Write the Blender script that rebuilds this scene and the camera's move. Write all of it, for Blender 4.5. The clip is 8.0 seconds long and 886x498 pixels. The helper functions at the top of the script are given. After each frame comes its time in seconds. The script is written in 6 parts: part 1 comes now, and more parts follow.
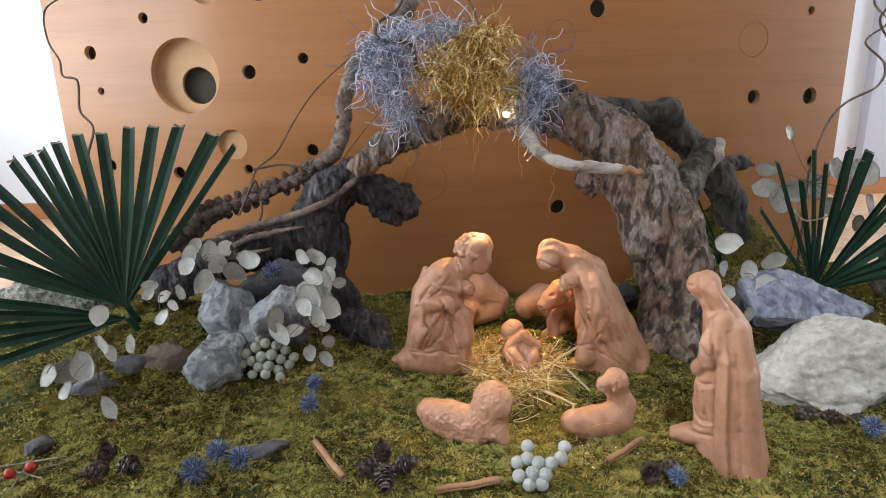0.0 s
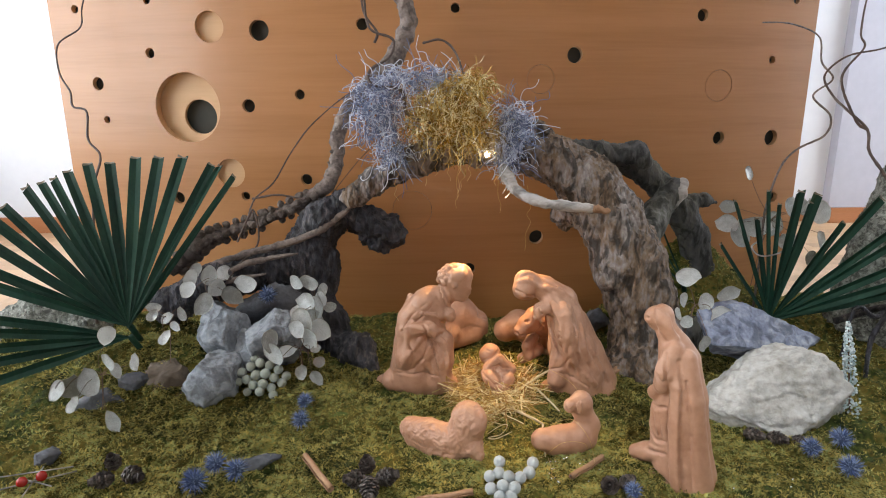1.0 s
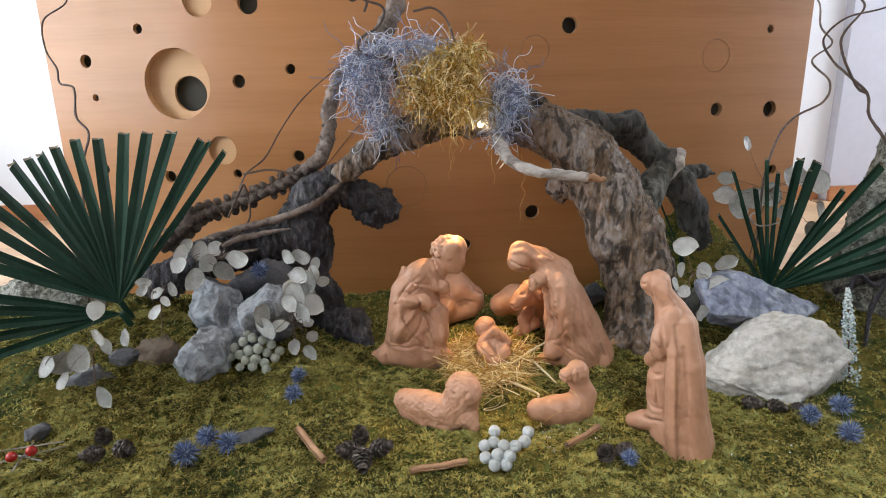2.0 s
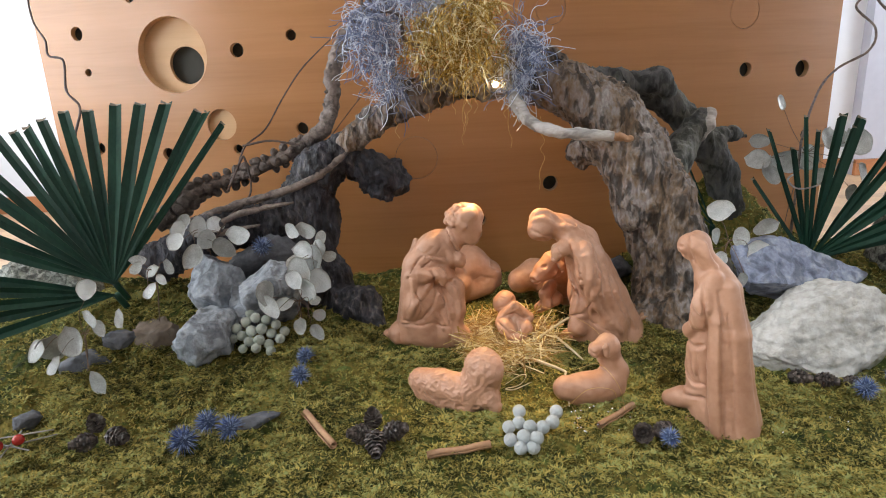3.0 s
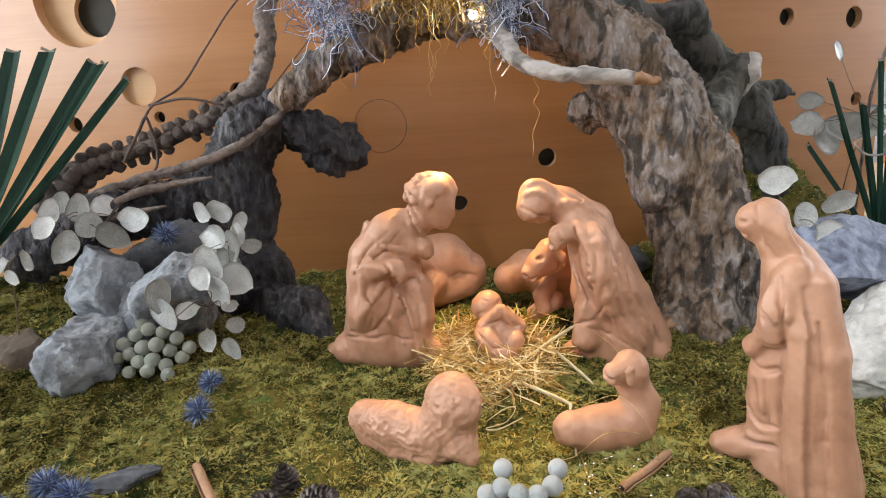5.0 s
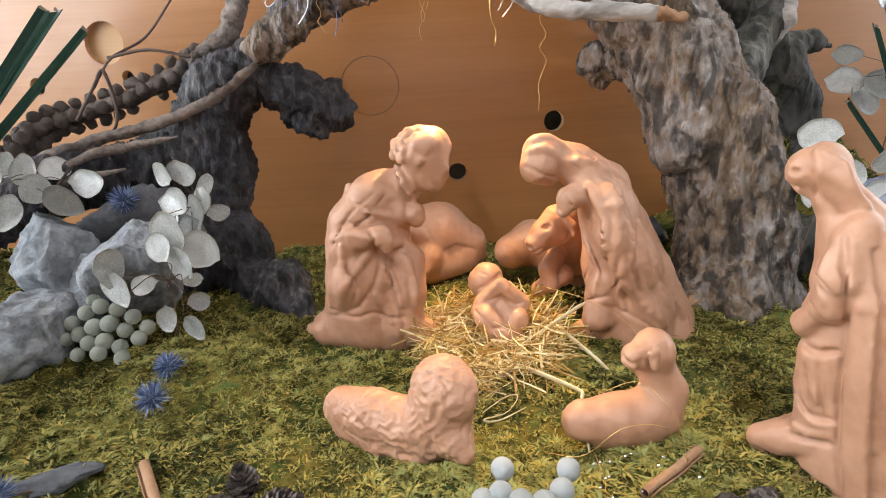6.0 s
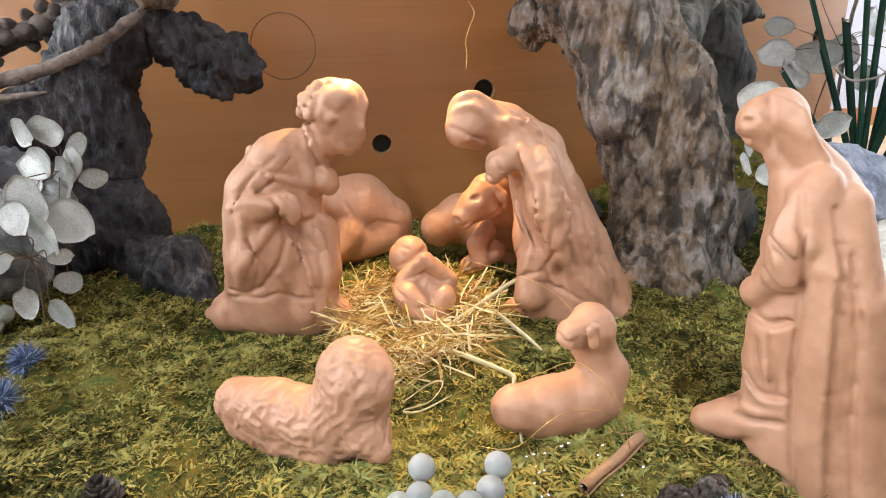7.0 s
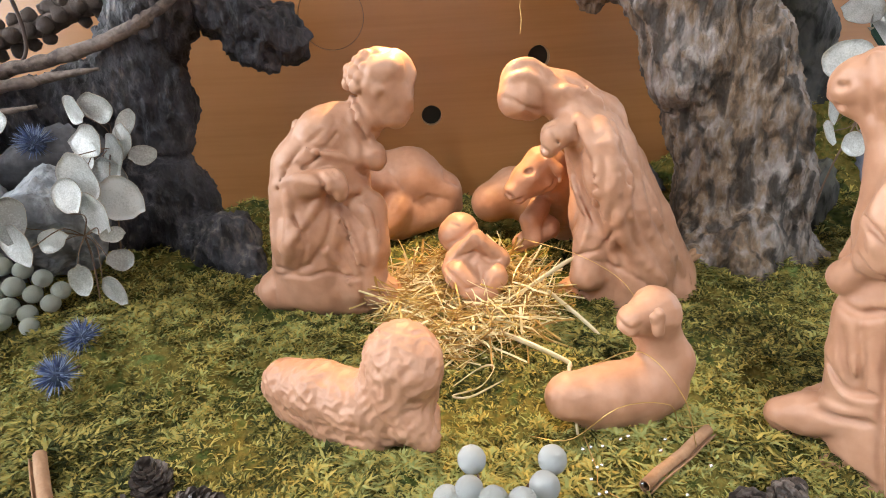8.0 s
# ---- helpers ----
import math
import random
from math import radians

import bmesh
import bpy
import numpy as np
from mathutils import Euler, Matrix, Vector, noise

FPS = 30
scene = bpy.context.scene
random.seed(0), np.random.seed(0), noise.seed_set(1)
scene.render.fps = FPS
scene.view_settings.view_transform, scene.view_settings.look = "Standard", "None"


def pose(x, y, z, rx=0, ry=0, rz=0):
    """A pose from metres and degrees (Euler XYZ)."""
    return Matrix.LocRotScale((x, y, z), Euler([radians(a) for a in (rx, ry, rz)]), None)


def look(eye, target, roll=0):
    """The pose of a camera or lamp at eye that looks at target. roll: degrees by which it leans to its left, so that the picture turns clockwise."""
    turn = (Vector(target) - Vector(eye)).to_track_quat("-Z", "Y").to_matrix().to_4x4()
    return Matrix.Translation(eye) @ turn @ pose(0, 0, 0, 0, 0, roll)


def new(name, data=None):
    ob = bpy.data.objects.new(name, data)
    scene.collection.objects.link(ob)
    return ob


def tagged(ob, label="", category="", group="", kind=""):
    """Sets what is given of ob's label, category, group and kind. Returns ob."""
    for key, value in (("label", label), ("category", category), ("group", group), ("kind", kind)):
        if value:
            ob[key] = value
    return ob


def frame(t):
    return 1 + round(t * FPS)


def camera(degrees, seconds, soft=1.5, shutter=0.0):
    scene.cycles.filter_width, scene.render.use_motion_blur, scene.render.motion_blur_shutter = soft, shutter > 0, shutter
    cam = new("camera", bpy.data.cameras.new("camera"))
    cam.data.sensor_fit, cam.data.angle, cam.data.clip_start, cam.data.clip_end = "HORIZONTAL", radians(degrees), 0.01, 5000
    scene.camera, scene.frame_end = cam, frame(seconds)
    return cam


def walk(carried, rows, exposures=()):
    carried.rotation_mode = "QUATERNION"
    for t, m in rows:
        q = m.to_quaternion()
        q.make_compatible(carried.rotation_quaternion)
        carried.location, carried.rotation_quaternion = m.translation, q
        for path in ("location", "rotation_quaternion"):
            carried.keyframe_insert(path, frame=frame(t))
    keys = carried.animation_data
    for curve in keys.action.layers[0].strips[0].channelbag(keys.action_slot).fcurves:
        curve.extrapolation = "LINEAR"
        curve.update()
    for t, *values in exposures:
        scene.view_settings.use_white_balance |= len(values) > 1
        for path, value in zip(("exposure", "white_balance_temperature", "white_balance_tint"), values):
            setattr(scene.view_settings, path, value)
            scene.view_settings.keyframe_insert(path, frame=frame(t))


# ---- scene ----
cam = camera(72.0, 8.0, soft=1.0)
PATH = [
    (0, (0.014, 0.038, 0.548), (0.054, 1.964, 0.008), -1.7),
    (0.5, (0.023, -0.022, 0.583), (0.073, 1.911, 0.069), -0.9),
    (1, (0.021, -0.045, 0.599), (0.101, 1.892, 0.106), -0.4),
    (1.5, (0.028, -0.051, 0.582), (0.119, 1.884, 0.085), -0.4),
    (1.7, (0.034, -0.048, 0.577), (0.126, 1.881, 0.057), -0.5),
    (2.8, (0.033, 0.014, 0.507), (0.058, 1.942, -0.025), -3.0),
    (3, (0.027, 0.033, 0.501), (0.071, 1.956, -0.049), -2.5),
    (3.5, (0.035, 0.09, 0.469), (0.069, 2.004, -0.108), -1.2),
    (4, (0.055, 0.162, 0.447), (0.094, 2.077, -0.129), -1.5),
    (4.5, (0.073, 0.238, 0.42), (0.158, 2.164, -0.115), -1.9),
    (4.7, (0.078, 0.264, 0.412), (0.153, 2.19, -0.121), -2.1),
    (5.8, (0.092, 0.369, 0.36), (0.09, 2.281, -0.226), -4.3),
    (6, (0.097, 0.387, 0.35), (0.132, 2.299, -0.238), -3.0),
    (6.5, (0.114, 0.422, 0.329), (0.26, 2.325, -0.269), -1.8),
    (7, (0.116, 0.452, 0.308), (0.36, 2.336, -0.318), -1.4),
    (7.5, (0.115, 0.471, 0.309), (0.262, 2.348, -0.367), -3.2),
    (8, (0.119, 0.479, 0.306), (0.191, 2.347, -0.404), -3.0),
]
walk(cam, [(t, look(eye, target, roll)) for t, eye, target, roll in PATH], [(0.0, -0.22), (3.0, -0.12), (4.5, 0.06), (6.5, 0.36), (8.0, 0.4)])

# ---- light ----
def build_world():
    w = bpy.data.worlds.new("sky")
    scene.world = w
    w.use_nodes = True
    nt = w.node_tree
    sky = nt.nodes.new("ShaderNodeTexSky")
    sky.sky_type, sky.sun_disc = "NISHITA", False
    sky.sun_elevation, sky.sun_rotation = radians(30), radians(-70)
    bg = nt.nodes["Background"]
    bg.inputs["Strength"].default_value = 0.12
    nt.links.new(sky.outputs[0], bg.inputs[0])


build_world()


def area(name, eye, target, w, h, power, color, spread=180):
    d = bpy.data.lights.new(name, "AREA")
    d.shape, d.size, d.size_y, d.energy, d.color, d.spread = "RECTANGLE", w, h, power, color, radians(spread)
    ob = new(name, d)
    ob.matrix_world = look(eye, target)
    return ob


WINDOW_L, WINDOW_R, CEILING_FILL, FRONT_FILL, SPOT = 26.5, 24.0, 1.9, 142.0, 15.0
area("window_light", (-2.36, 1.0, 0.82), (0, 1.15, 0.85), 3.2, 0.9, WINDOW_L, (0.82, 0.92, 1.0))
area("window_light", (3.35, 2.0, 1.3), (0, 2.7, 1.1), 1.7, 1.9, WINDOW_R, (0.78, 0.88, 1.0))
# Ceiling area lamp behind the camera, added as soft frontal fill.
area("ceiling_fill_glow", (0.35, -0.55, 2.42), (0.2, 0.9, 0.0), 0.9, 0.5, CEILING_FILL, (1.0, 0.86, 0.68))


def small_spot():
    d = bpy.data.lights.new("spotlight_glow", "SPOT")
    d.energy, d.color, d.spot_size, d.spot_blend, d.shadow_soft_size = SPOT, (1.0, 0.62, 0.25), radians(62), 0.6, 0.006
    ob = new("spotlight_glow", d)
    ob.matrix_world = look((0.163, 1.186, 0.472), (0.165, 1.04, 0.0))


small_spot()


# Unseen spot lamp, added to brighten the figures and the front moss.
def front_fill():
    d = bpy.data.lights.new("front_fill_glow", "SPOT")
    d.energy, d.color, d.spot_size, d.spot_blend, d.shadow_soft_size = FRONT_FILL, (0.90, 0.97, 1.0), radians(31), 0.9, 0.04
    new("front_fill_glow", d).matrix_world = look((0.3, -0.75, 2.38), (0.40, 0.74, 0.0))


front_fill()


# ---- materials ----
def node_mat(name, colors, scale=8.0, rough=0.6, bump=0.3, bump_scale=60.0, metal=0.0, stretch=(1, 1, 1), fine=0.35, spec=0.5,
             translucent=0.0, island=0.0, objrand=0.0, dist=0.002, coat=0.0, crack=0.0, crack_scale=26.0, span=0.4):
    """A surface whose colour wanders between the given colours at two scales, with fine relief."""
    m = bpy.data.materials.new(name)
    m.use_nodes = True
    nt = m.node_tree
    b = nt.nodes["Principled BSDF"]
    tc = nt.nodes.new("ShaderNodeTexCoord")
    mp = nt.nodes.new("ShaderNodeMapping")
    mp.inputs["Scale"].default_value = stretch
    nt.links.new(tc.outputs["Object"], mp.inputs[0])
    n1 = nt.nodes.new("ShaderNodeTexNoise")
    n1.inputs["Scale"].default_value, n1.inputs["Detail"].default_value = scale, 6
    n2 = nt.nodes.new("ShaderNodeTexNoise")
    n2.inputs["Scale"].default_value, n2.inputs["Detail"].default_value = scale * 9, 4
    for n in (n1, n2):
        nt.links.new(mp.outputs[0], n.inputs["Vector"])
    mix = nt.nodes.new("ShaderNodeMix")
    mix.data_type = "FLOAT"
    mix.inputs[0].default_value = fine
    nt.links.new(n1.outputs[0], mix.inputs[2])
    nt.links.new(n2.outputs[0], mix.inputs[3])
    value = mix.outputs[0]
    for amount, node, sock in ((island, "ShaderNodeNewGeometry", "Random Per Island"), (objrand, "ShaderNodeObjectInfo", "Random")):
        if amount:
            g = nt.nodes.new(node)
            ad = nt.nodes.new("ShaderNodeMath")
            ad.operation = "MULTIPLY_ADD"
            ad.inputs[1].default_value = amount
            nt.links.new(g.outputs[sock], ad.inputs[0])
            nt.links.new(value, ad.inputs[2])
            sb = nt.nodes.new("ShaderNodeMath")
            sb.operation = "SUBTRACT"
            sb.inputs[1].default_value = amount / 2
            nt.links.new(ad.outputs[0], sb.inputs[0])
            value = sb.outputs[0]
    ramp = nt.nodes.new("ShaderNodeValToRGB")
    cr = ramp.color_ramp
    while len(cr.elements) < len(colors):
        cr.elements.new(0.5)
    for i, c in enumerate(colors):
        cr.elements[i].position = 0.5 - span / 2 + span * i / max(1, len(colors) - 1)
        cr.elements[i].color = (*c, 1)
    nt.links.new(value, ramp.inputs[0])
    tint = ramp.outputs[0]
    if crack:
        nc = nt.nodes.new("ShaderNodeTexNoise")
        nc.inputs["Scale"].default_value, nc.inputs["Detail"].default_value, nc.inputs["Distortion"].default_value = crack_scale, 9, 0.8
        nt.links.new(mp.outputs[0], nc.inputs["Vector"])
        cr2 = nt.nodes.new("ShaderNodeValToRGB")
        cr2.color_ramp.elements[0].position, cr2.color_ramp.elements[1].position = 0.40, 0.53
        cr2.color_ramp.elements[0].color = (1 - crack, 1 - crack, 1 - crack, 1)
        nt.links.new(nc.outputs[0], cr2.inputs[0])
        mu = nt.nodes.new("ShaderNodeMix")
        mu.data_type, mu.blend_type = "RGBA", "MULTIPLY"
        mu.inputs[0].default_value = 1.0
        nt.links.new(tint, mu.inputs[6])
        nt.links.new(cr2.outputs[0], mu.inputs[7])
        tint = mu.outputs[2]
    nt.links.new(tint, b.inputs["Base Color"])
    b.inputs["Roughness"].default_value = rough
    b.inputs["Metallic"].default_value = metal
    b.inputs["Specular IOR Level"].default_value = spec
    b.inputs["Coat Weight"].default_value = coat
    b.inputs["Coat Roughness"].default_value = 0.2
    if bump:
        n3 = nt.nodes.new("ShaderNodeTexNoise")
        n3.inputs["Scale"].default_value, n3.inputs["Detail"].default_value = bump_scale, 8
        nt.links.new(mp.outputs[0], n3.inputs["Vector"])
        bp = nt.nodes.new("ShaderNodeBump")
        bp.inputs["Strength"].default_value, bp.inputs["Distance"].default_value = bump, dist
        nt.links.new(n3.outputs[0], bp.inputs["Height"])
        nt.links.new(bp.outputs[0], b.inputs["Normal"])
    if translucent:
        tr = nt.nodes.new("ShaderNodeBsdfTranslucent")
        nt.links.new(ramp.outputs[0], tr.inputs[0])
        mx = nt.nodes.new("ShaderNodeMixShader")
        mx.inputs[0].default_value = translucent
        nt.links.new(b.outputs[0], mx.inputs[1])
        nt.links.new(tr.outputs[0], mx.inputs[2])
        nt.links.new(mx.outputs[0], nt.nodes["Material Output"].inputs[0])
    return m


def glow_mat(name, color, strength):
    m = bpy.data.materials.new(name)
    m.use_nodes = True
    b = m.node_tree.nodes["Principled BSDF"]
    b.inputs["Base Color"].default_value = (*color, 1)
    b.inputs["Emission Color"].default_value = (*color, 1)
    b.inputs["Emission Strength"].default_value = strength
    return m


M = {
    "plaster": node_mat("white_plaster", [(0.74, 0.77, 0.84), (0.81, 0.84, 0.90)], 3, 0.85, 0.15, 120),
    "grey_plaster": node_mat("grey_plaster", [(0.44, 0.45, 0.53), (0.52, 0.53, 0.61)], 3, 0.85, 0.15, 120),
    "skirting": node_mat("skirting_wood", [(0.34, 0.13, 0.05), (0.45, 0.19, 0.08)], 4, 0.4, 0.1, 40, stretch=(1, 6, 6)),
    "parquet": node_mat("parquet_wood", [(0.50, 0.32, 0.19), (0.66, 0.46, 0.29), (0.60, 0.40, 0.23)], 3, 0.3, 0.1, 60, stretch=(8, 1, 1), objrand=0.5),
    "panel": node_mat("varnished_beech", [(0.37, 0.155, 0.046), (0.425, 0.188, 0.062), (0.46, 0.21, 0.074)], 2.2, 0.42, 0.15, 25, stretch=(0.35, 1, 9), fine=0.3, coat=0.35, dist=0.0006, span=0.36),
    "panel_raw": node_mat("bare_beech_recess", [(0.58, 0.36, 0.19), (0.66, 0.43, 0.24)], 3, 0.6, 0.25, 30, stretch=(0.5, 1, 14), dist=0.001),
    # Dark colour stands for the unlit hollow behind the holes.
    "panel_dark": node_mat("hollow_shade_sheet", [(0.035, 0.037, 0.03), (0.06, 0.06, 0.05)], 5, 0.8, 0.1, 60),
    "clay": node_mat("terracotta", [(0.355, 0.172, 0.10), (0.435, 0.232, 0.145), (0.495, 0.288, 0.195)], 9, 0.48, 0.45, 140, fine=0.45, dist=0.0008),
    # Bed colours darker than the fronds: shade between fronds put into the paint.
    "moss": node_mat("moss_shaded_green", [(0.018, 0.025, 0.007), (0.06, 0.075, 0.016), (0.17, 0.13, 0.03), (0.09, 0.12, 0.03)], 8, 0.95, 1.0, 160, fine=0.5, spec=0.15, dist=0.006, span=0.26),
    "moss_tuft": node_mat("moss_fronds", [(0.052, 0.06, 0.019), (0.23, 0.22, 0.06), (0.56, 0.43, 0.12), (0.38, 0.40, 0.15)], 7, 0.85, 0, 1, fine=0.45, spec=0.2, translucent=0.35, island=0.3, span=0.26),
    "bark": node_mat("driftwood_bark", [(0.045, 0.038, 0.037), (0.18, 0.12, 0.075), (0.26, 0.225, 0.21), (0.42, 0.375, 0.345)], 13, 0.8, 1.0, 90, stretch=(1, 1, 0.42), fine=0.5, dist=0.012, crack=0.75, crack_scale=48, span=0.4),
    "dark_bark": node_mat("dark_root_bark", [(0.009, 0.010, 0.018), (0.026, 0.026, 0.038), (0.055, 0.052, 0.062), (0.20, 0.175, 0.155)], 14, 0.6, 1.0, 90, stretch=(1, 1, 0.45), fine=0.5, dist=0.012, crack=0.75, crack_scale=55),
    "grey_bark": node_mat("grey_branch_bark", [(0.085, 0.066, 0.058), (0.19, 0.15, 0.132), (0.30, 0.248, 0.22)], 20, 0.8, 0.8, 160, fine=0.4, dist=0.003, crack=0.45, crack_scale=60),
    "pale_wood": node_mat("pale_peeled_wood", [(0.20, 0.18, 0.165), (0.40, 0.37, 0.35), (0.50, 0.47, 0.45)], 20, 0.75, 0.8, 90, dist=0.004, crack=0.5, crack_scale=45, stretch=(0.4, 1, 1)),
    "broken_wood": node_mat("broken_wood_end", [(0.26, 0.13, 0.065), (0.36, 0.21, 0.12)], 30, 0.8, 0.8, 160, dist=0.002),
    "mossy_bark": node_mat("weathered_bark", [(0.03, 0.032, 0.034), (0.09, 0.09, 0.09), (0.105, 0.105, 0.085), (0.21, 0.21, 0.205)], 12, 0.9, 1.0, 70, stretch=(1, 1, 0.5), dist=0.008, crack=0.65, crack_scale=45),
    "white_rock": node_mat("white_limestone", [(0.36, 0.34, 0.30), (0.52, 0.51, 0.485), (0.64, 0.64, 0.63)], 9, 0.88, 1.0, 55, fine=0.5, dist=0.008, crack=0.18, crack_scale=48, span=0.34),
    "blue_rock": node_mat("blue_grey_slate_rock", [(0.11, 0.13, 0.20), (0.22, 0.25, 0.34), (0.42, 0.45, 0.52)], 9, 0.65, 1.0, 50, dist=0.007, fine=0.5, crack=0.45, crack_scale=42, span=0.34),
    "grey_rock": node_mat("grey_limestone", [(0.21, 0.23, 0.26), (0.33, 0.36, 0.40), (0.47, 0.49, 0.52)], 10, 0.88, 1.0, 50, dist=0.010, fine=0.5, crack=0.42, crack_scale=38, span=0.34),
    "dark_rock": node_mat("dark_stone", [(0.04, 0.042, 0.05), (0.10, 0.105, 0.12), (0.16, 0.16, 0.17)], 16, 0.75, 0.8, 80, dist=0.004),
    "brown_rock": node_mat("brown_stone", [(0.08, 0.06, 0.045), (0.17, 0.13, 0.095)], 16, 0.85, 0.8, 80, dist=0.004),
    "palm": node_mat("dark_palm_green", [(0.004, 0.024, 0.015), (0.008, 0.040, 0.025), (0.015, 0.058, 0.036)], 20, 0.6, 0.25, 140, stretch=(1, 1, 0.2), objrand=0.3, dist=0.001, spec=0.25),
    "palm_end": node_mat("dry_cut_leaf_end", [(0.18, 0.16, 0.12), (0.30, 0.26, 0.2)], 40, 0.8, 0),
    "pod": node_mat("pearly_seed_disc", [(0.38, 0.39, 0.37), (0.58, 0.60, 0.59), (0.82, 0.84, 0.84)], 70, 0.22, 0.8, 110, translucent=0.4, objrand=0.4, spec=0.9, fine=0.55, dist=0.002),
    "pod_rim": node_mat("dry_pod_rim", [(0.36, 0.31, 0.24), (0.48, 0.43, 0.35)], 40, 0.7, 0),
    "stem": node_mat("dry_brown_stem", [(0.10, 0.06, 0.04), (0.20, 0.13, 0.09)], 30, 0.75, 0.4, 200),
    "twig": node_mat("curly_willow_bark", [(0.06, 0.042, 0.036), (0.13, 0.09, 0.075)], 25, 0.7, 0.4, 200),
    "ball": node_mat("grey_felted_berry", [(0.34, 0.37, 0.31), (0.48, 0.51, 0.45)], 60, 0.9, 0.9, 700, objrand=0.3, dist=0.0015),
    "ball_light": node_mat("pale_grey_felted_berry", [(0.44, 0.47, 0.47), (0.60, 0.63, 0.64)], 60, 0.9, 0.9, 700, objrand=0.3, dist=0.0015),
    "thistle": node_mat("blue_thistle", [(0.05, 0.08, 0.19), (0.11, 0.16, 0.34), (0.32, 0.40, 0.56)], 60, 0.6, 0, island=0.7),
    "thistle_core": node_mat("dark_thistle_core", [(0.04, 0.06, 0.11), (0.08, 0.11, 0.19)], 60, 0.8, 0.5, 300),
    "cone": node_mat("pine_cone_scale", [(0.022, 0.017, 0.016), (0.06, 0.044, 0.037), (0.16, 0.13, 0.115)], 60, 0.5, 0.5, 300, island=0.4, objrand=0.3),
    "cinnamon": node_mat("cinnamon_bark", [(0.30, 0.16, 0.085), (0.44, 0.26, 0.15)], 30, 0.75, 0.5, 200),
    "straw": node_mat("dry_straw", [(0.34, 0.19, 0.045), (0.62, 0.43, 0.13), (0.84, 0.72, 0.42)], 40, 0.35, 0, island=0.9),
    "raffia": node_mat("pale_straw_ribbon", [(0.62, 0.50, 0.28), (0.74, 0.66, 0.45)], 60, 0.5, 0.3, 300),
    "blue_thread": node_mat("blue_silver_thread", [(0.14, 0.18, 0.32), (0.36, 0.43, 0.62), (0.78, 0.84, 0.97)], 60, 0.28, 0, metal=0.35, island=0.9),
    "gold_thread": node_mat("gold_foil_thread", [(0.42, 0.25, 0.04), (0.76, 0.51, 0.12), (1.0, 0.86, 0.50)], 60, 0.22, 0, metal=0.6, island=0.9),
    "copper": node_mat("thin_gold_wire", [(0.55, 0.33, 0.10), (0.75, 0.52, 0.22)], 60, 0.3, 0, metal=0.9),
    "silver_dots": node_mat("silver_foil_strand", [(0.7, 0.72, 0.74), (0.85, 0.86, 0.88)], 60, 0.2, 0, metal=0.8),
    "berry": node_mat("red_berry", [(0.30, 0.012, 0.010), (0.45, 0.03, 0.02)], 60, 0.25, 0),
    "white_spike": node_mat("frosted_flower_spike", [(0.34, 0.45, 0.47), (0.55, 0.65, 0.67), (0.72, 0.78, 0.8)], 60, 0.8, 0, island=0.5),
    "lichen": node_mat("grey_lichen_crust", [(0.10, 0.11, 0.095), (0.28, 0.29, 0.26), (0.52, 0.53, 0.49)], 60, 0.95, 1.0, 200, dist=0.006, crack=0.6, crack_scale=90),
    "lamp_metal": node_mat("lamp_metal", [(0.3, 0.3, 0.3), (0.4, 0.4, 0.4)], 30, 0.35, 0, metal=0.9),
    "lamp_glow": glow_mat("lamp_glow", (1.0, 0.78, 0.45), 30.0),
    "diffuser": glow_mat("ceiling_fill_diffuser", (1.0, 0.9, 0.78), 3.0),
    "daylight": glow_mat("bright_daylight", (0.95, 0.98, 1.0), 4.0),
    "ceiling": node_mat("white_ceiling", [(0.76, 0.76, 0.75), (0.82, 0.82, 0.81)], 3, 0.9, 0.1, 120),
    "window_paint": node_mat("white_window_paint", [(0.74, 0.74, 0.73), (0.8, 0.8, 0.79)], 5, 0.4, 0),
}


# ---- building helpers ----
def mesh_of(name, verts, faces, material, smooth=True):
    me = bpy.data.meshes.new(name)
    me.from_pydata([tuple(v) for v in verts], [], [tuple(f) for f in faces])
    me.materials.append(material)
    if smooth:
        me.polygons.foreach_set("use_smooth", [True] * len(me.polygons))
    me.update()
    return me


def thing(name, base, label, category, group="", kind=""):
    """An Empty at the thing's base, to carry its parts."""
    ob = new(name)
    ob.location = base
    ob.empty_display_size = 0.02
    return tagged(ob, label, category, group, kind)


def origin_of(ob):
    o = Vector((0, 0, 0))
    while ob:
        o, ob = o + ob.location, ob.parent
    return o


def part(name, geo, material, parent, label="", smooth=True):
    """Geometry in world places, as one mesh under a thing or part."""
    me = geo if isinstance(geo, bpy.types.Mesh) else mesh_of(name, geo[0], geo[1], material, smooth)
    if not isinstance(geo, bpy.types.Mesh):
        me.transform(Matrix.Translation(-origin_of(parent)))
    ob = new(name, me)
    ob.parent = parent
    return tagged(ob, label)


def single(name, geo, material, base, label, category, group="", kind="", smooth=True):
    me = mesh_of(name, geo[0], geo[1], material, smooth)
    me.transform(Matrix.Translation(-Vector(base)))
    ob = new(name, me)
    ob.location = base
    return tagged(ob, label, category, group, kind)


def join(geos):
    verts, faces = [], []
    for v, f in geos:
        k = len(verts)
        verts.extend(v)
        faces.extend([tuple(i + k for i in q) for q in f])
    return verts, faces


def box(lo, hi):
    (a, b, c), (d, e, g) = lo, hi
    v = [(a, b, c), (d, b, c), (d, e, c), (a, e, c), (a, b, g), (d, b, g), (d, e, g), (a, e, g)]
    return v, [(3, 2, 1, 0), (4, 5, 6, 7), (0, 1, 5, 4), (1, 2, 6, 5), (2, 3, 7, 6), (3, 0, 4, 7)]


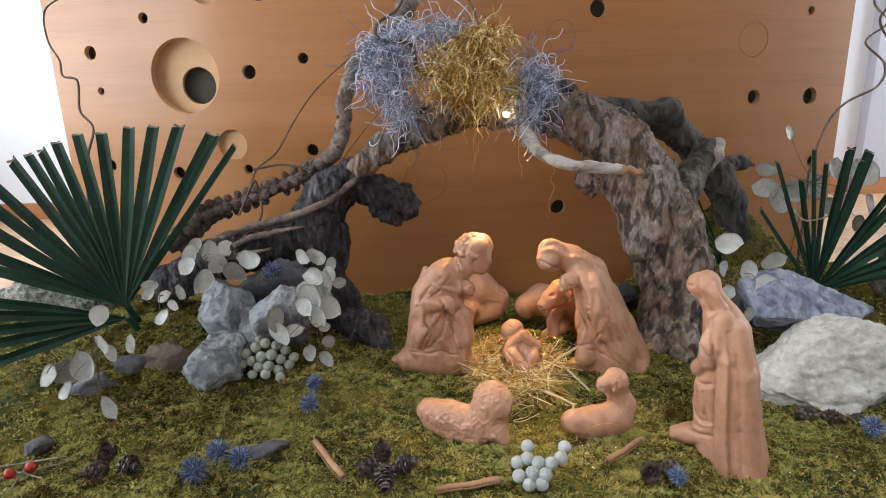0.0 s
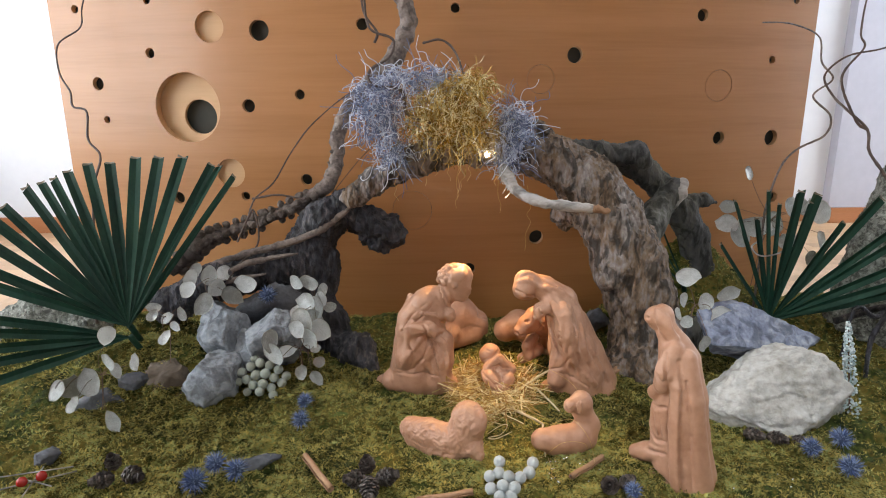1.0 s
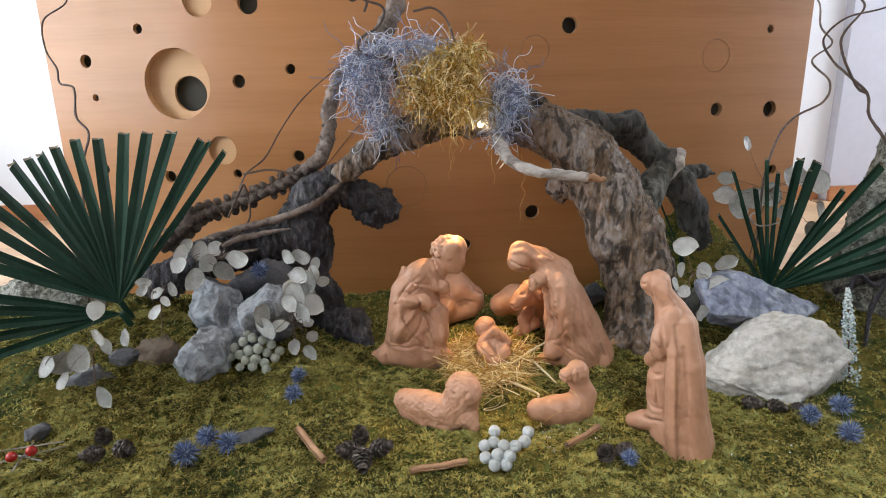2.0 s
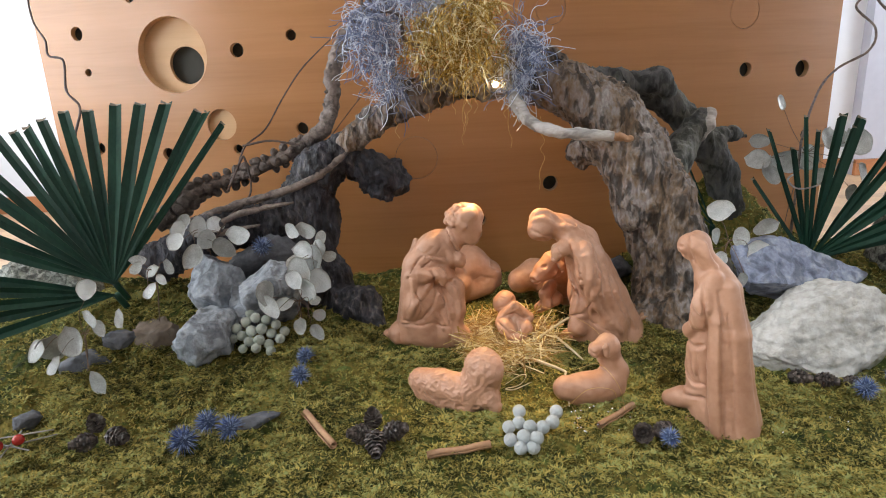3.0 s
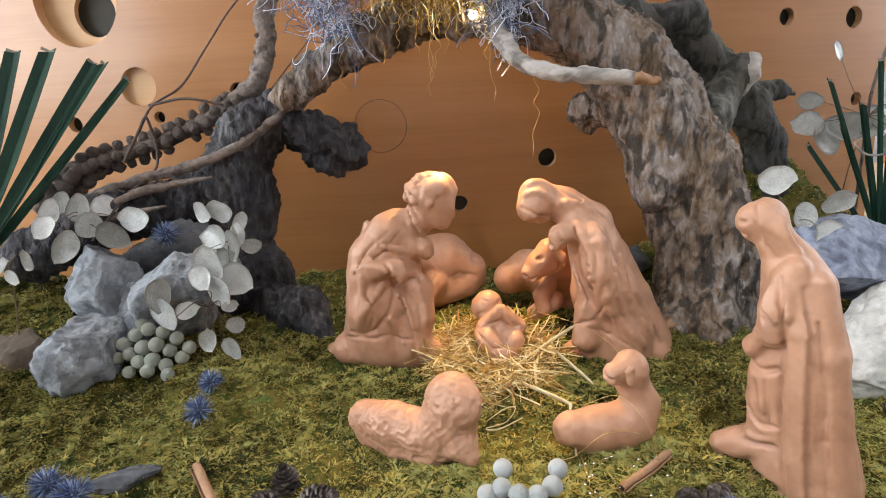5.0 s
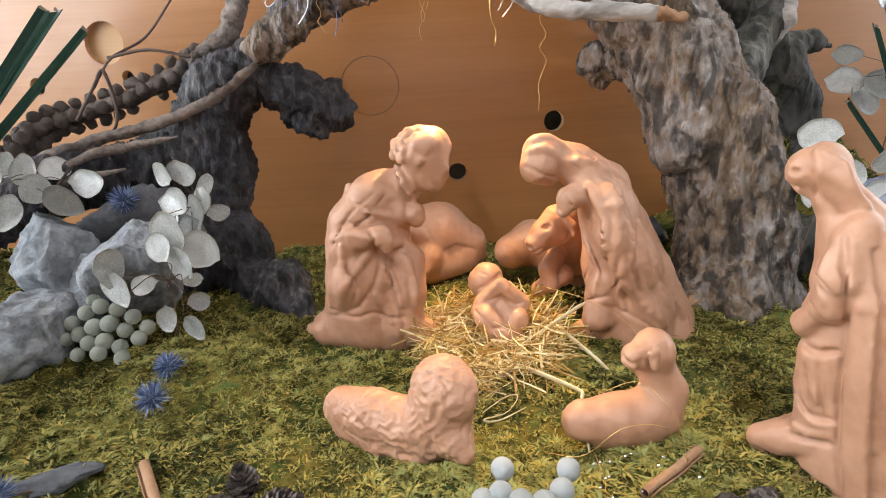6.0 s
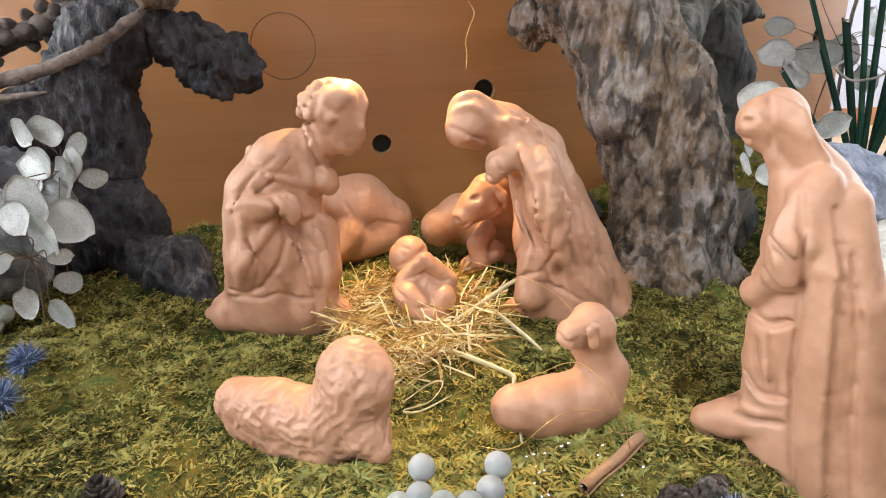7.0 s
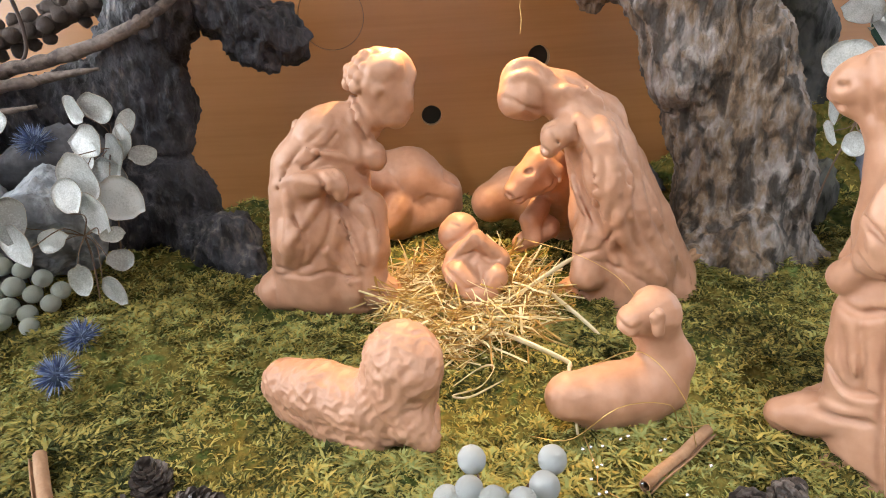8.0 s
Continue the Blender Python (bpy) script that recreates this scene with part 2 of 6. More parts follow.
def spline(points, n):
    """n places along a smooth line through points, which may carry a radius as fourth number."""
    p = np.array(points, float)
    if len(p) == 2:
        s = np.linspace(0, 1, n)[:, None]
        return p[0] * (1 - s) + p[1] * s
    q = np.vstack([2 * p[0] - p[1], p, 2 * p[-1] - p[-2]])
    out = []
    for s in np.linspace(0, len(p) - 1 - 1e-9, n):
        i = int(s)
        t = s - i
        a, b, c, d = q[i], q[i + 1], q[i + 2], q[i + 3]
        out.append(0.5 * (2 * b + (c - a) * t + (2 * a - 5 * b + 4 * c - d) * t * t + (3 * b - a - 3 * c + d) * t ** 3))
    return np.array(out)


def tube(points, n=16, sides=8, rough=0.0, rscale=30.0, knots=None, flat=1.0):
    """A tube along a spline of (x, y, z, radius); rough: uneven bark as a share of the radius."""
    p = spline(points, n)
    verts, faces = [], []
    side = None
    for i in range(n):
        c, r = Vector(p[i][:3]), max(p[i][3], 0.0002)
        t = (Vector(p[min(i + 1, n - 1)][:3]) - Vector(p[max(i - 1, 0)][:3])).normalized()
        if side is None:
            side = t.cross(Vector((0.3, 1, 0.2))).normalized()
        side = (side - t * side.dot(t)).normalized()
        up = t.cross(side)
        for k in range(sides):
            a = 2 * math.pi * k / sides
            d = side * math.cos(a) + up * math.sin(a) * flat
            rr = r
            if rough:
                q = c + d * r
                rr *= 1 + rough * noise.noise(q * rscale) + 0.5 * rough * noise.noise(q * rscale * 2.7)
            if knots:
                rr *= knots(i / (n - 1), a)
            verts.append(c + d * rr)
    for i in range(n - 1):
        for k in range(sides):
            k2 = (k + 1) % sides
            faces.append((i * sides + k, i * sides + k2, (i + 1) * sides + k2, (i + 1) * sides + k))
    faces.append(tuple(range(sides - 1, -1, -1)))
    faces.append(tuple((n - 1) * sides + k for k in range(sides)))
    return verts, faces


def rock(center, size, seed, rough=0.25, cuts=9, sub=4, turn=0.0):
    """A broken stone: a ball cut by random planes, with a rough skin."""
    rng = random.Random(seed)
    planes = []
    for _ in range(cuts):
        v = Vector((rng.gauss(0, 1), rng.gauss(0, 1), rng.gauss(0, 1))).normalized()
        planes.append((v, rng.uniform(0.5, 0.84)))
    bm = bmesh.new()
    bmesh.ops.create_icosphere(bm, subdivisions=sub, radius=1)
    off = Vector((seed * 3.1, seed * 1.7, 0))
    rot = Matrix.Rotation(radians(turn), 3, "Z")
    for v in bm.verts:
        c = v.co.copy()
        for nrm, d in planes:
            e = c.dot(nrm) - d
            if e > 0:
                c -= nrm * e
        c *= 1 + rough * 0.5 * noise.noise(c * 2.2 + off) + rough * 0.3 * noise.noise(c * 5.5 + off) + rough * 0.2 * noise.noise(c * 13 + off) + rough * 0.12 * noise.noise(c * 29 + off)
        c = Vector((c.x * size[0], c.y * size[1], c.z * size[2]))
        v.co = rot @ c + Vector(center)
    bm.verts.ensure_lookup_table()
    geo = [v.co.copy() for v in bm.verts], [tuple(v.index for v in f.verts) for f in bm.faces]
    bm.free()
    return geo


class Clay:
    """Soft masses along chains of (x, y, z, radius), run together into one skin."""

    def __init__(self, blend=0.006):
        self.segments, self.cuts, self.blend = [], [], blend

    def chain(self, *balls):
        if len(balls) == 1:
            balls = balls * 2
        for a, b in zip(balls, balls[1:]):
            self.segments.append((np.array(a, float), np.array(b, float), self.blend))

    def carve(self, *balls):
        """A crease pressed into the skin along a line."""
        self.cuts += [(np.array(a, float), np.array(b, float)) for a, b in zip(balls, balls[1:])]

    def near(self, frame3, a, z):
        """How far the masses reach towards the near side at a place of the profile."""
        o, f, n = frame3
        best = None
        for p, q, _ in self.segments:
            for t in np.linspace(0, 1, 13):
                m = p + (q - p) * t
                ca, cb = (m[0] - o[0]) * f[0] + (m[1] - o[1]) * f[1], (m[0] - o[0]) * n[0] + (m[1] - o[1]) * n[1]
                d = (a - ca) ** 2 + (z - m[2]) ** 2
                if d < m[3] ** 2:
                    b = cb + math.sqrt(m[3] ** 2 - d)
                    best = b if best is None else max(best, b)
        return best

    def fold(self, frame3, line, r, groove=True, steps=9):
        """A groove or a raised crease along a line of the profile, on the near side."""
        o, f, n = frame3
        out = []
        for a, z in spline(line, steps):
            b = self.near(frame3, a, z)
            if b is not None:
                b += -0.2 * r if groove else -0.3 * r
                out.append((o[0] + f[0] * a + n[0] * b, o[1] + f[1] * a + n[1] * b, z, r))
        if len(out) > 1:
            return out
        return None

    def folds(self, frame3, grooves, ridges):
        cuts = [self.fold(frame3, line, r) for line, r in grooves]
        raised = [self.fold(frame3, line, r, False) for line, r in ridges]
        for g in cuts:
            if g:
                self.carve(*g)
        for g in raised:
            if g:
                self.chain(*g)

    def skin(self, cell, floor=None):
        ends = np.array([e for s in self.segments for e in s[:2]])
        rad = ends[:, 3:4]
        lo, hi = (ends[:, :3] - rad).min(0) - 3 * cell, (ends[:, :3] + rad).max(0) + 3 * cell
        if floor is not None:
            lo[2] = max(lo[2], floor - 3 * cell)
        axes = [np.arange(lo[i], hi[i] + cell, cell) for i in range(3)]
        n = [len(a) for a in axes]
        X, Y, Z = np.meshgrid(*axes, indexing="ij")
        P = np.stack([X, Y, Z], -1)
        d = np.full(n, 1.0)
        for cutting, (a, b, k) in [(False, g) for g in self.segments] + [(True, (*g, 0.0035)) for g in self.cuts]:
            m = (np.minimum(a[:3], b[:3]) - max(a[3], b[3]) - 4 * k - lo) / cell
            w = (np.maximum(a[:3], b[:3]) + max(a[3], b[3]) + 4 * k - lo) / cell
            s = tuple(slice(max(0, int(m[i])), min(n[i], int(w[i]) + 2)) for i in range(3))
            q = P[s]
            ab = b[:3] - a[:3]
            t = np.clip(((q - a[:3]) @ ab) / max(ab @ ab, 1e-9), 0, 1)
            e = np.linalg.norm(q - a[:3] - t[..., None] * ab, axis=-1) - (a[3] + t * (b[3] - a[3]))
            o = d[s]
            if cutting:
                h = np.maximum(k - np.abs(o + e), 0) / k
                d[s] = np.maximum(o, -e) + h * h * k * 0.25
            else:
                h = np.maximum(k - np.abs(o - e), 0) / k
                d[s] = np.minimum(o, e) - h * h * k * 0.25
        if floor is not None:
            d = np.maximum(d, floor - Z)
        ins = d < 0
        cells = [c - 1 for c in n]
        total, count = np.zeros((*cells, 3)), np.zeros(cells)
        cube = [(i, j, l) for i in (0, 1) for j in (0, 1) for l in (0, 1)]
        cut = lambda arr, o: arr[o[0]:o[0] + cells[0], o[1]:o[1] + cells[1], o[2]:o[2] + cells[2]]
        for o in cube:
            for ax in range(3):
                if o[ax] == 0:
                    o2 = tuple(1 if i == ax else o[i] for i in range(3))
                    va, vb = cut(d, o), cut(d, o2)
                    cross = (va < 0) != (vb < 0)
                    t = np.where(cross, va / np.where(cross, va - vb, 1), 0)
                    pt = np.stack([np.full(cells, float(v)) for v in o], -1)
                    pt[..., ax] = t
                    total += np.where(cross[..., None], pt, 0)
                    count += cross
        live = count > 0
        idx = np.full(cells, -1)
        idx[live] = np.arange(live.sum())
        where = np.argwhere(live)
        verts = lo + (where + total[live] / count[live][:, None]) * cell
        faces = []
        for ax in range(3):
            u, v = (ax + 1) % 3, (ax + 2) % 3
            sh = [slice(None)] * 3
            sh2 = [slice(None)] * 3
            sh[ax], sh2[ax] = slice(0, -1), slice(1, None)
            a, b = ins[tuple(sh)], ins[tuple(sh2)]
            for g in np.argwhere(a != b):
                if g[u] == 0 or g[v] == 0 or g[u] >= cells[u] or g[v] >= cells[v]:
                    continue
                ring = []
                for du, dv in ((-1, -1), (0, -1), (0, 0), (-1, 0)):
                    h = g.copy()
                    h[u] += du
                    h[v] += dv
                    ring.append(idx[tuple(h)])
                faces.append(tuple(ring) if a[tuple(g)] else tuple(ring[::-1]))
        return [Vector(v) for v in verts], faces


def relief(geo, fn, rounds=1):
    """Moves a skin along its normals by fn(place)."""
    me = bpy.data.meshes.new("tmp")
    me.from_pydata([tuple(v) for v in geo[0]], [], geo[1])
    me.update()
    out = [v.co + v.normal * fn(v.co) for v in me.vertices]
    bpy.data.meshes.remove(me)
    return out, geo[1]


def bump3(p, s, seed=0.0):
    return noise.noise(Vector((p.x * s + seed, p.y * s, p.z * s)))


# ---- the room ----
FLOOR = -0.08


def build_room():
    single("floor", box((-2.4, -3.0, FLOOR - 0.1), (3.6, 3.3, FLOOR - 0.012)), M["parquet"], (0, 0, FLOOR - 0.1), "warm brown parquet floor", "floor", kind="structure", smooth=False)
    single("ceiling", box((-2.4, -3.0, 2.5), (3.6, 3.3, 2.6)), M["ceiling"], (0, 0, 2.5), "white painted ceiling", "ceiling", kind="structure", smooth=False)
    single("wall_north", box((-2.4, 3.12, FLOOR), (2.2, 3.3, 2.5)), M["plaster"], (-0.6, 3.12, FLOOR), "bright white plaster wall", "wall", kind="structure", smooth=False)
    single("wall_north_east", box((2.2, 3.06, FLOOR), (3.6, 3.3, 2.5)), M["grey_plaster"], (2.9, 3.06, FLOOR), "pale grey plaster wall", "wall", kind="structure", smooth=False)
    single("wall_south", box((-2.4, -3.18, FLOOR), (3.6, -3.0, 2.5)), M["plaster"], (0, -3.18, FLOOR), "white plaster wall", "wall", kind="structure", smooth=False)
    for name, x0, x1, y0, y1 in (("wall_west", -2.58, -2.4, -0.8, 2.8), ("wall_east", 3.6, 3.78, 1.1, 2.9)):
        geo = join([box((x0, -3.18, FLOOR), (x1, y0, 2.5)), box((x0, y1, FLOOR), (x1, 3.3, 2.5)),
                    box((x0, y0, FLOOR), (x1, y1, 0.3)), box((x0, y0, 2.3), (x1, y1, 2.5))])
        single(name, geo, M["plaster"], (x0, 0, FLOOR), "white plaster wall with a window opening", "wall", kind="structure", smooth=False)
        xm = (x0 + x1) / 2
        w = thing("window_1" if x0 < 0 else "window_2", (xm, y0, 0.3), "white framed window with bright daylight behind it", "window", kind="structure")
        part("window_frame", join([box((xm - 0.03, y0, 0.3), (xm + 0.03, y0 + 0.06, 2.3)), box((xm - 0.03, y1 - 0.06, 0.3), (xm + 0.03, y1, 2.3)),
                                   box((xm - 0.03, y0 + 0.06, 0.3), (xm + 0.03, y1 - 0.06, 0.36)), box((xm - 0.03, y0 + 0.06, 2.24), (xm + 0.03, y1 - 0.06, 2.3))]),
             M["window_paint"], w, smooth=False)
        xo = x0 - 0.35 if x0 < 0 else x1 + 0.35
        single("backdrop", box((xo - 0.01, y0 - 0.5, 0.0), (xo, y1 + 0.5, 2.6)), M["daylight"], (xo, y0, 0.0), "plain bright daylight outside the window", "backdrop", kind="structure", smooth=False)
    single("baseboard", box((-2.4, 3.1, FLOOR), (2.18, 3.12, 0.0)), M["skirting"], (-0.6, 3.1, FLOOR), "reddish brown wooden skirting board", "skirting", kind="structure", smooth=False)
    single("baseboard", box((2.2, 3.04, FLOOR), (3.6, 3.06, 0.0)), M["skirting"], (2.9, 3.04, FLOOR), "reddish brown wooden skirting board", "skirting", kind="structure", smooth=False)
    # Body and glowing plate made up to carry the ceiling fill.
    lamp = thing("ceiling_fill", (0.35, -0.55, 2.5), "unseen flat warm white ceiling lamp added as fill", "ceiling light")
    part("frame", box((-0.15, -0.85, 2.46), (0.85, -0.25, 2.5)), M["window_paint"], lamp, smooth=False)
    part("diffuser", box((-0.1, -0.8, 2.45), (0.8, -0.3, 2.458)), M["diffuser"], lamp, smooth=False)
    # Housing for the added front spot; no such fixture is known here.
    spot = thing("front_fill_spot", (0.3, -0.95, 2.5), "unseen white spotlight added to light the display from the front", "lamp")
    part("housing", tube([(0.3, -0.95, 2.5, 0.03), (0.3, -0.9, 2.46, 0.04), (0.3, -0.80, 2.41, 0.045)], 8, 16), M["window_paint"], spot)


build_room()

# ---- the curved panel with round holes ----
PANEL_Y, PANEL_X, PANEL_R = 1.465, 0.1, 3.0
PANEL_LO, PANEL_HI, PANEL_TOP = -0.900, 1.087, 1.12


def panel_at(x, z, depth=0.0):
    return (x, PANEL_Y + (x - PANEL_X) ** 2 / (2 * PANEL_R) + depth, z)


HOLES = [(-0.822, 0.809, 0.010), (-0.623, 0.822, 0.009), (-0.630, 0.701, 0.012), (-0.785, 0.630, 0.016), (-0.773, 0.541, 0.009),
         (-0.348, 0.748, 0.024), (-0.388, 0.574, 0.016), (-0.259, 0.600, 0.012), (-0.102, 0.759, 0.014), (0.116, 0.793, 0.011),
         (-0.595, 0.343, 0.015), (-0.415, 0.351, 0.011), (-0.255, 0.394, 0.014), (-0.78, 0.36, 0.014)]
LIT_HOLES = [(0.406, 0.688, 0.019), (0.735, 0.784, 0.015), (0.955, 0.680, 0.010), (0.815, 0.482, 0.017), (0.982, 0.478, 0.021),
             (1.012, 0.829, 0.011), (0.324, 0.240, 0.018), (0.150, 0.160, 0.016), (1.015, 0.313, 0.014)]
RECESSES = [(-0.470, 0.758, 0.036, 0.016), (-0.448, 0.409, 0.036, 0.014)]
BIG = (-0.546, 0.570, 0.085, 0.03)
BIG_HOLE = (-0.524, 0.547, 0.043)
PLUGS = [(0.323, 0.632, 0.034), (0.799, 0.615, 0.039), (0.007, 0.316, 0.049)]


def circle(x, z, r, n=32):
    return [(x + r * math.cos(2 * math.pi * k / n), z + r * math.sin(2 * math.pi * k / n)) for k in range(n)]


def filled(loops, depth):
    """A sheet bounded by the first loop with the others cut out of it, bent to the panel's curve."""
    bm = bmesh.new()
    edges = []
    for loop in loops:
        vs = [bm.verts.new((x, 0, z)) for x, z in loop]
        edges += [bm.edges.new((a, b)) for a, b in zip(vs, vs[1:] + vs[:1])]
    bmesh.ops.triangle_fill(bm, use_beauty=True, use_dissolve=False, edges=edges, normal=(0, -1, 0))
    xs = [v.co.x for v in bm.verts]
    k = int((max(xs) - min(xs)) / 0.06)
    for i in range(1, k + 1):
        x = min(xs) + (max(xs) - min(xs)) * i / (k + 1)
        bmesh.ops.bisect_plane(bm, geom=bm.verts[:] + bm.edges[:] + bm.faces[:], plane_co=(x, 0, 0), plane_no=(1, 0, 0))
    bm.normal_update()
    for f in bm.faces:
        if f.normal.y > 0:
            f.normal_flip()
    bm.verts.index_update()
    geo = [Vector(panel_at(v.co.x, v.co.z, depth)) for v in bm.verts], [tuple(v.index for v in f.verts) for f in bm.faces]
    bm.free()
    return geo


def lining(x, z, r, d0, d1, n=32):
    c = circle(x, z, r, n)
    verts = [panel_at(a, b, d0) for a, b in c] + [panel_at(a, b, d1) for a, b in c]
    return verts, [(k, n + k, n + (k + 1) % n, (k + 1) % n) for k in range(n)]


def build_panel():
    t = thing("perforated_panel", panel_at(0.1, FLOOR), "curved orange-brown wooden panel with round holes and recesses", "panel")
    outer = [(PANEL_LO, FLOOR), (PANEL_HI, FLOOR), (PANEL_HI, PANEL_TOP), (PANEL_LO, PANEL_TOP)]
    front = [outer] + [circle(*h) for h in HOLES + LIT_HOLES] + [circle(*r[:3]) for r in RECESSES] + [circle(*BIG[:3], 64)] + [circle(x, z, r + 0.0005) for x, z, r in PLUGS]
    part("front_sheet", filled(front, 0), M["panel"], t, smooth=False)
    for x, z, r in HOLES + LIT_HOLES:
        part("hole_lining", lining(x, z, r, 0, 0.02), M["panel_raw"], t)
    for x, z, r, d in RECESSES:
        part("recess", join([lining(x, z, r, 0, d), filled([circle(x, z, r)], d)]), M["panel_raw"], t, "shallow round recess of bare wood", smooth=False)
    x, z, r, d = BIG
    part("recess", join([lining(x, z, r, 0, d, 64), filled([circle(x, z, r, 64), circle(*BIG_HOLE)], d), lining(*BIG_HOLE, d, d + 0.015)]),
         M["panel_raw"], t, "large round recess with a dark hole", smooth=False)
    for x, z, r in PLUGS:
        part("plug", join([filled([circle(x, z, r - 0.0005)], 0.0006), lining(x, z, r - 0.0005, 0.0006, 0.01), lining(x, z, r + 0.0005, 0, 0.01)]), M["panel"], t, "flush round wooden plug", smooth=False)
    # Added sheets close behind the holes, their darkness painted for the hollow's shade.
    part("backing", filled([outer, circle(BIG[0], BIG[1], BIG[2] + 0.002, 64)], 0.026), M["panel_dark"], t, "sheet coloured dark for the unlit hollow of the panel", smooth=False)
    part("backing", filled([circle(BIG[0], BIG[1], BIG[2] + 0.02, 64)], 0.052), M["panel_dark"], t, "sheet coloured dark for the unlit hollow behind the large recess", smooth=False)
    part("back_sheet", filled([outer], 0.075), M["panel_raw"], t, "plain wooden back", smooth=False)
    rim = []
    n = 34
    for a, b in ((PANEL_LO, PANEL_LO), (PANEL_HI, PANEL_HI)):
        rim.append(([panel_at(a, FLOOR), panel_at(a, PANEL_TOP), panel_at(a, PANEL_TOP, 0.075), panel_at(a, FLOOR, 0.075)], [(0, 1, 2, 3)]))
    xs = [PANEL_LO + (PANEL_HI - PANEL_LO) * i / n for i in range(n + 1)]
    rim.append(([panel_at(x, PANEL_TOP) for x in xs] + [panel_at(x, PANEL_TOP, 0.075) for x in xs], [(i, i + 1, n + 2 + i, n + 1 + i) for i in range(n)]))
    part("edge_band", join(rim), M["panel"], t, smooth=False)


build_panel()


# ---- the moss ground ----
def smooth01(a, b, x):
    t = min(1, max(0, (x - a) / (b - a)))
    return t * t * (3 - 2 * t)


def hump(x, y, cx, cy, sx, sy, h):
    return h * math.exp(-((x - cx) / sx) ** 2 - ((y - cy) / sy) ** 2)


def ground(x, y):
    z = 0.02 * smooth01(0.88, 1.12, y)
    z += hump(x, y, -0.02, 0.985, 0.085, 0.04, 0.016) + hump(x, y, -0.56, 1.2, 0.2, 0.16, 0.10) + hump(x, y, -0.16, 1.0, 0.10, 0.055, 0.036) + hump(x, y, 0.0, 1.42, 0.16, 0.06, 0.035) + hump(x, y, -0.3, 1.2, 0.2, 0.15, 0.04)
    z += hump(x, y, 0.86, 1.3, 0.24, 0.18, 0.07) + hump(x, y, 0.67, 1.385, 0.15, 0.075, 0.20) + hump(x, y, -0.9, 1.38, 0.12, 0.1, 0.07)
    z += hump(x, y, 0.6, 0.86, 0.12, 0.06, 0.012) + hump(x, y, 0.43, 1.16, 0.1, 0.06, 0.012)
    p = Vector((x, y, 0))
    z += 0.012 * noise.noise(p * 9) + 0.008 * noise.noise(p * 22) + 0.008 * (0.6 - 2 * abs(noise.noise(p * 30)))
    edge = max(smooth01(-0.93, -1.08, x), smooth01(1.22, 1.36, x), smooth01(0.52, 0.42, y))
    return z * (1 - edge) + (FLOOR - 0.02) * edge


def tufts(p):
    """Cushions of moss with creases between them."""
    return 0.007 * (0.35 - 1.6 * abs(noise.noise(p * 44))) + 0.005 * noise.noise(p * 95) + 0.003 * noise.noise(p * 170)


def build_ground():
    x0, x1, y0, y1, s = -1.1, 1.38, 0.4, 1.6, 0.0075
    nx, ny = int((x1 - x0) / s), int((y1 - y0) / s)
    verts, faces = [], []
    for j in range(ny + 1):
        for i in range(nx + 1):
            x, y = x0 + i * s, y0 + j * s
            y = min(y, panel_at(x, 0)[1] - 0.004)
            p = Vector((x, y, 0))
            verts.append((x, y, ground(x, y) + tufts(p)))
    for j in range(ny):
        for i in range(nx):
            a = j * (nx + 1) + i
            faces.append((a, a + 1, a + nx + 2, a + nx + 1))
    single("ground", (verts, faces), M["moss"], (0.1, 1.0, FLOOR), "uneven bed of green and yellow moss, painted darker as shade under the fronds", "moss", kind="structure")


build_ground()


# ---- terracotta figures ----
def figure(name, clay, label, category, cell=0.0026, fold=0.0016, stretch=(55, 55, 14), group="terracotta figures", move=(0.0, 0.0), grow=1.0):
    geo = clay.skin(cell)
    s = Vector(stretch)

    def fn(p):
        w = 0.9 * noise.noise(p * 21)
        q = Vector((p.x * s.x + w, p.y * s.y + w, p.z * s.z + w))
        crest = 1 - 2.2 * abs(noise.noise(q))
        fine_crest = 1 - 2.2 * abs(noise.noise(q * 2.1 + Vector((7, 3, 1))))
        return fold * (crest + 0.4 * fine_crest) + 0.00035 * noise.noise(p * 150)

    geo = relief(geo, fn)
    low = min(v.z for v in geo[0])
    c = sum((v for v in geo[0]), Vector()) / len(geo[0])
    pivot, shift = Vector((c.x, c.y, low)), Vector((move[0], move[1], 0))
    geo = [pivot + (v - pivot) * grow + shift for v in geo[0]], geo[1]
    c = c + shift
    return single(name, geo, M["clay"], (c.x, c.y, low), label, category, group)


c = Clay(0.009)
c.chain((0.094, 1.085, 0.253, 0.0245), (0.097, 1.085, 0.240, 0.0236), (0.102, 1.080, 0.221, 0.0145))
c.chain((0.084, 1.085, 0.225, 0.0162), (0.060, 1.095, 0.208, 0.0255))
c.chain((0.040, 1.095, 0.204, 0.0288), (0.028, 1.095, 0.168, 0.0429), (0.021, 1.095, 0.115, 0.0500), (0.010, 1.095, 0.066, 0.0489))
c.chain((-0.034, 1.085, 0.041, 0.0226), (0.014, 1.085, 0.044, 0.0327), (0.052, 1.085, 0.037, 0.0312))
c.chain((-0.056, 1.105, 0.028, 0.0135), (-0.039, 1.105, 0.032, 0.0184))
c.chain((0.067, 1.075, 0.127, 0.0202), (0.062, 1.070, 0.090, 0.0239), (0.055, 1.070, 0.053, 0.0232))
c.chain((0.055, 1.065, 0.055, 0.0196), (0.081, 1.065, 0.038, 0.0163))
c.chain((0.028, 1.080, 0.204, 0.0249), (0.006, 1.075, 0.174, 0.0261), (0.001, 1.071, 0.156, 0.0251))
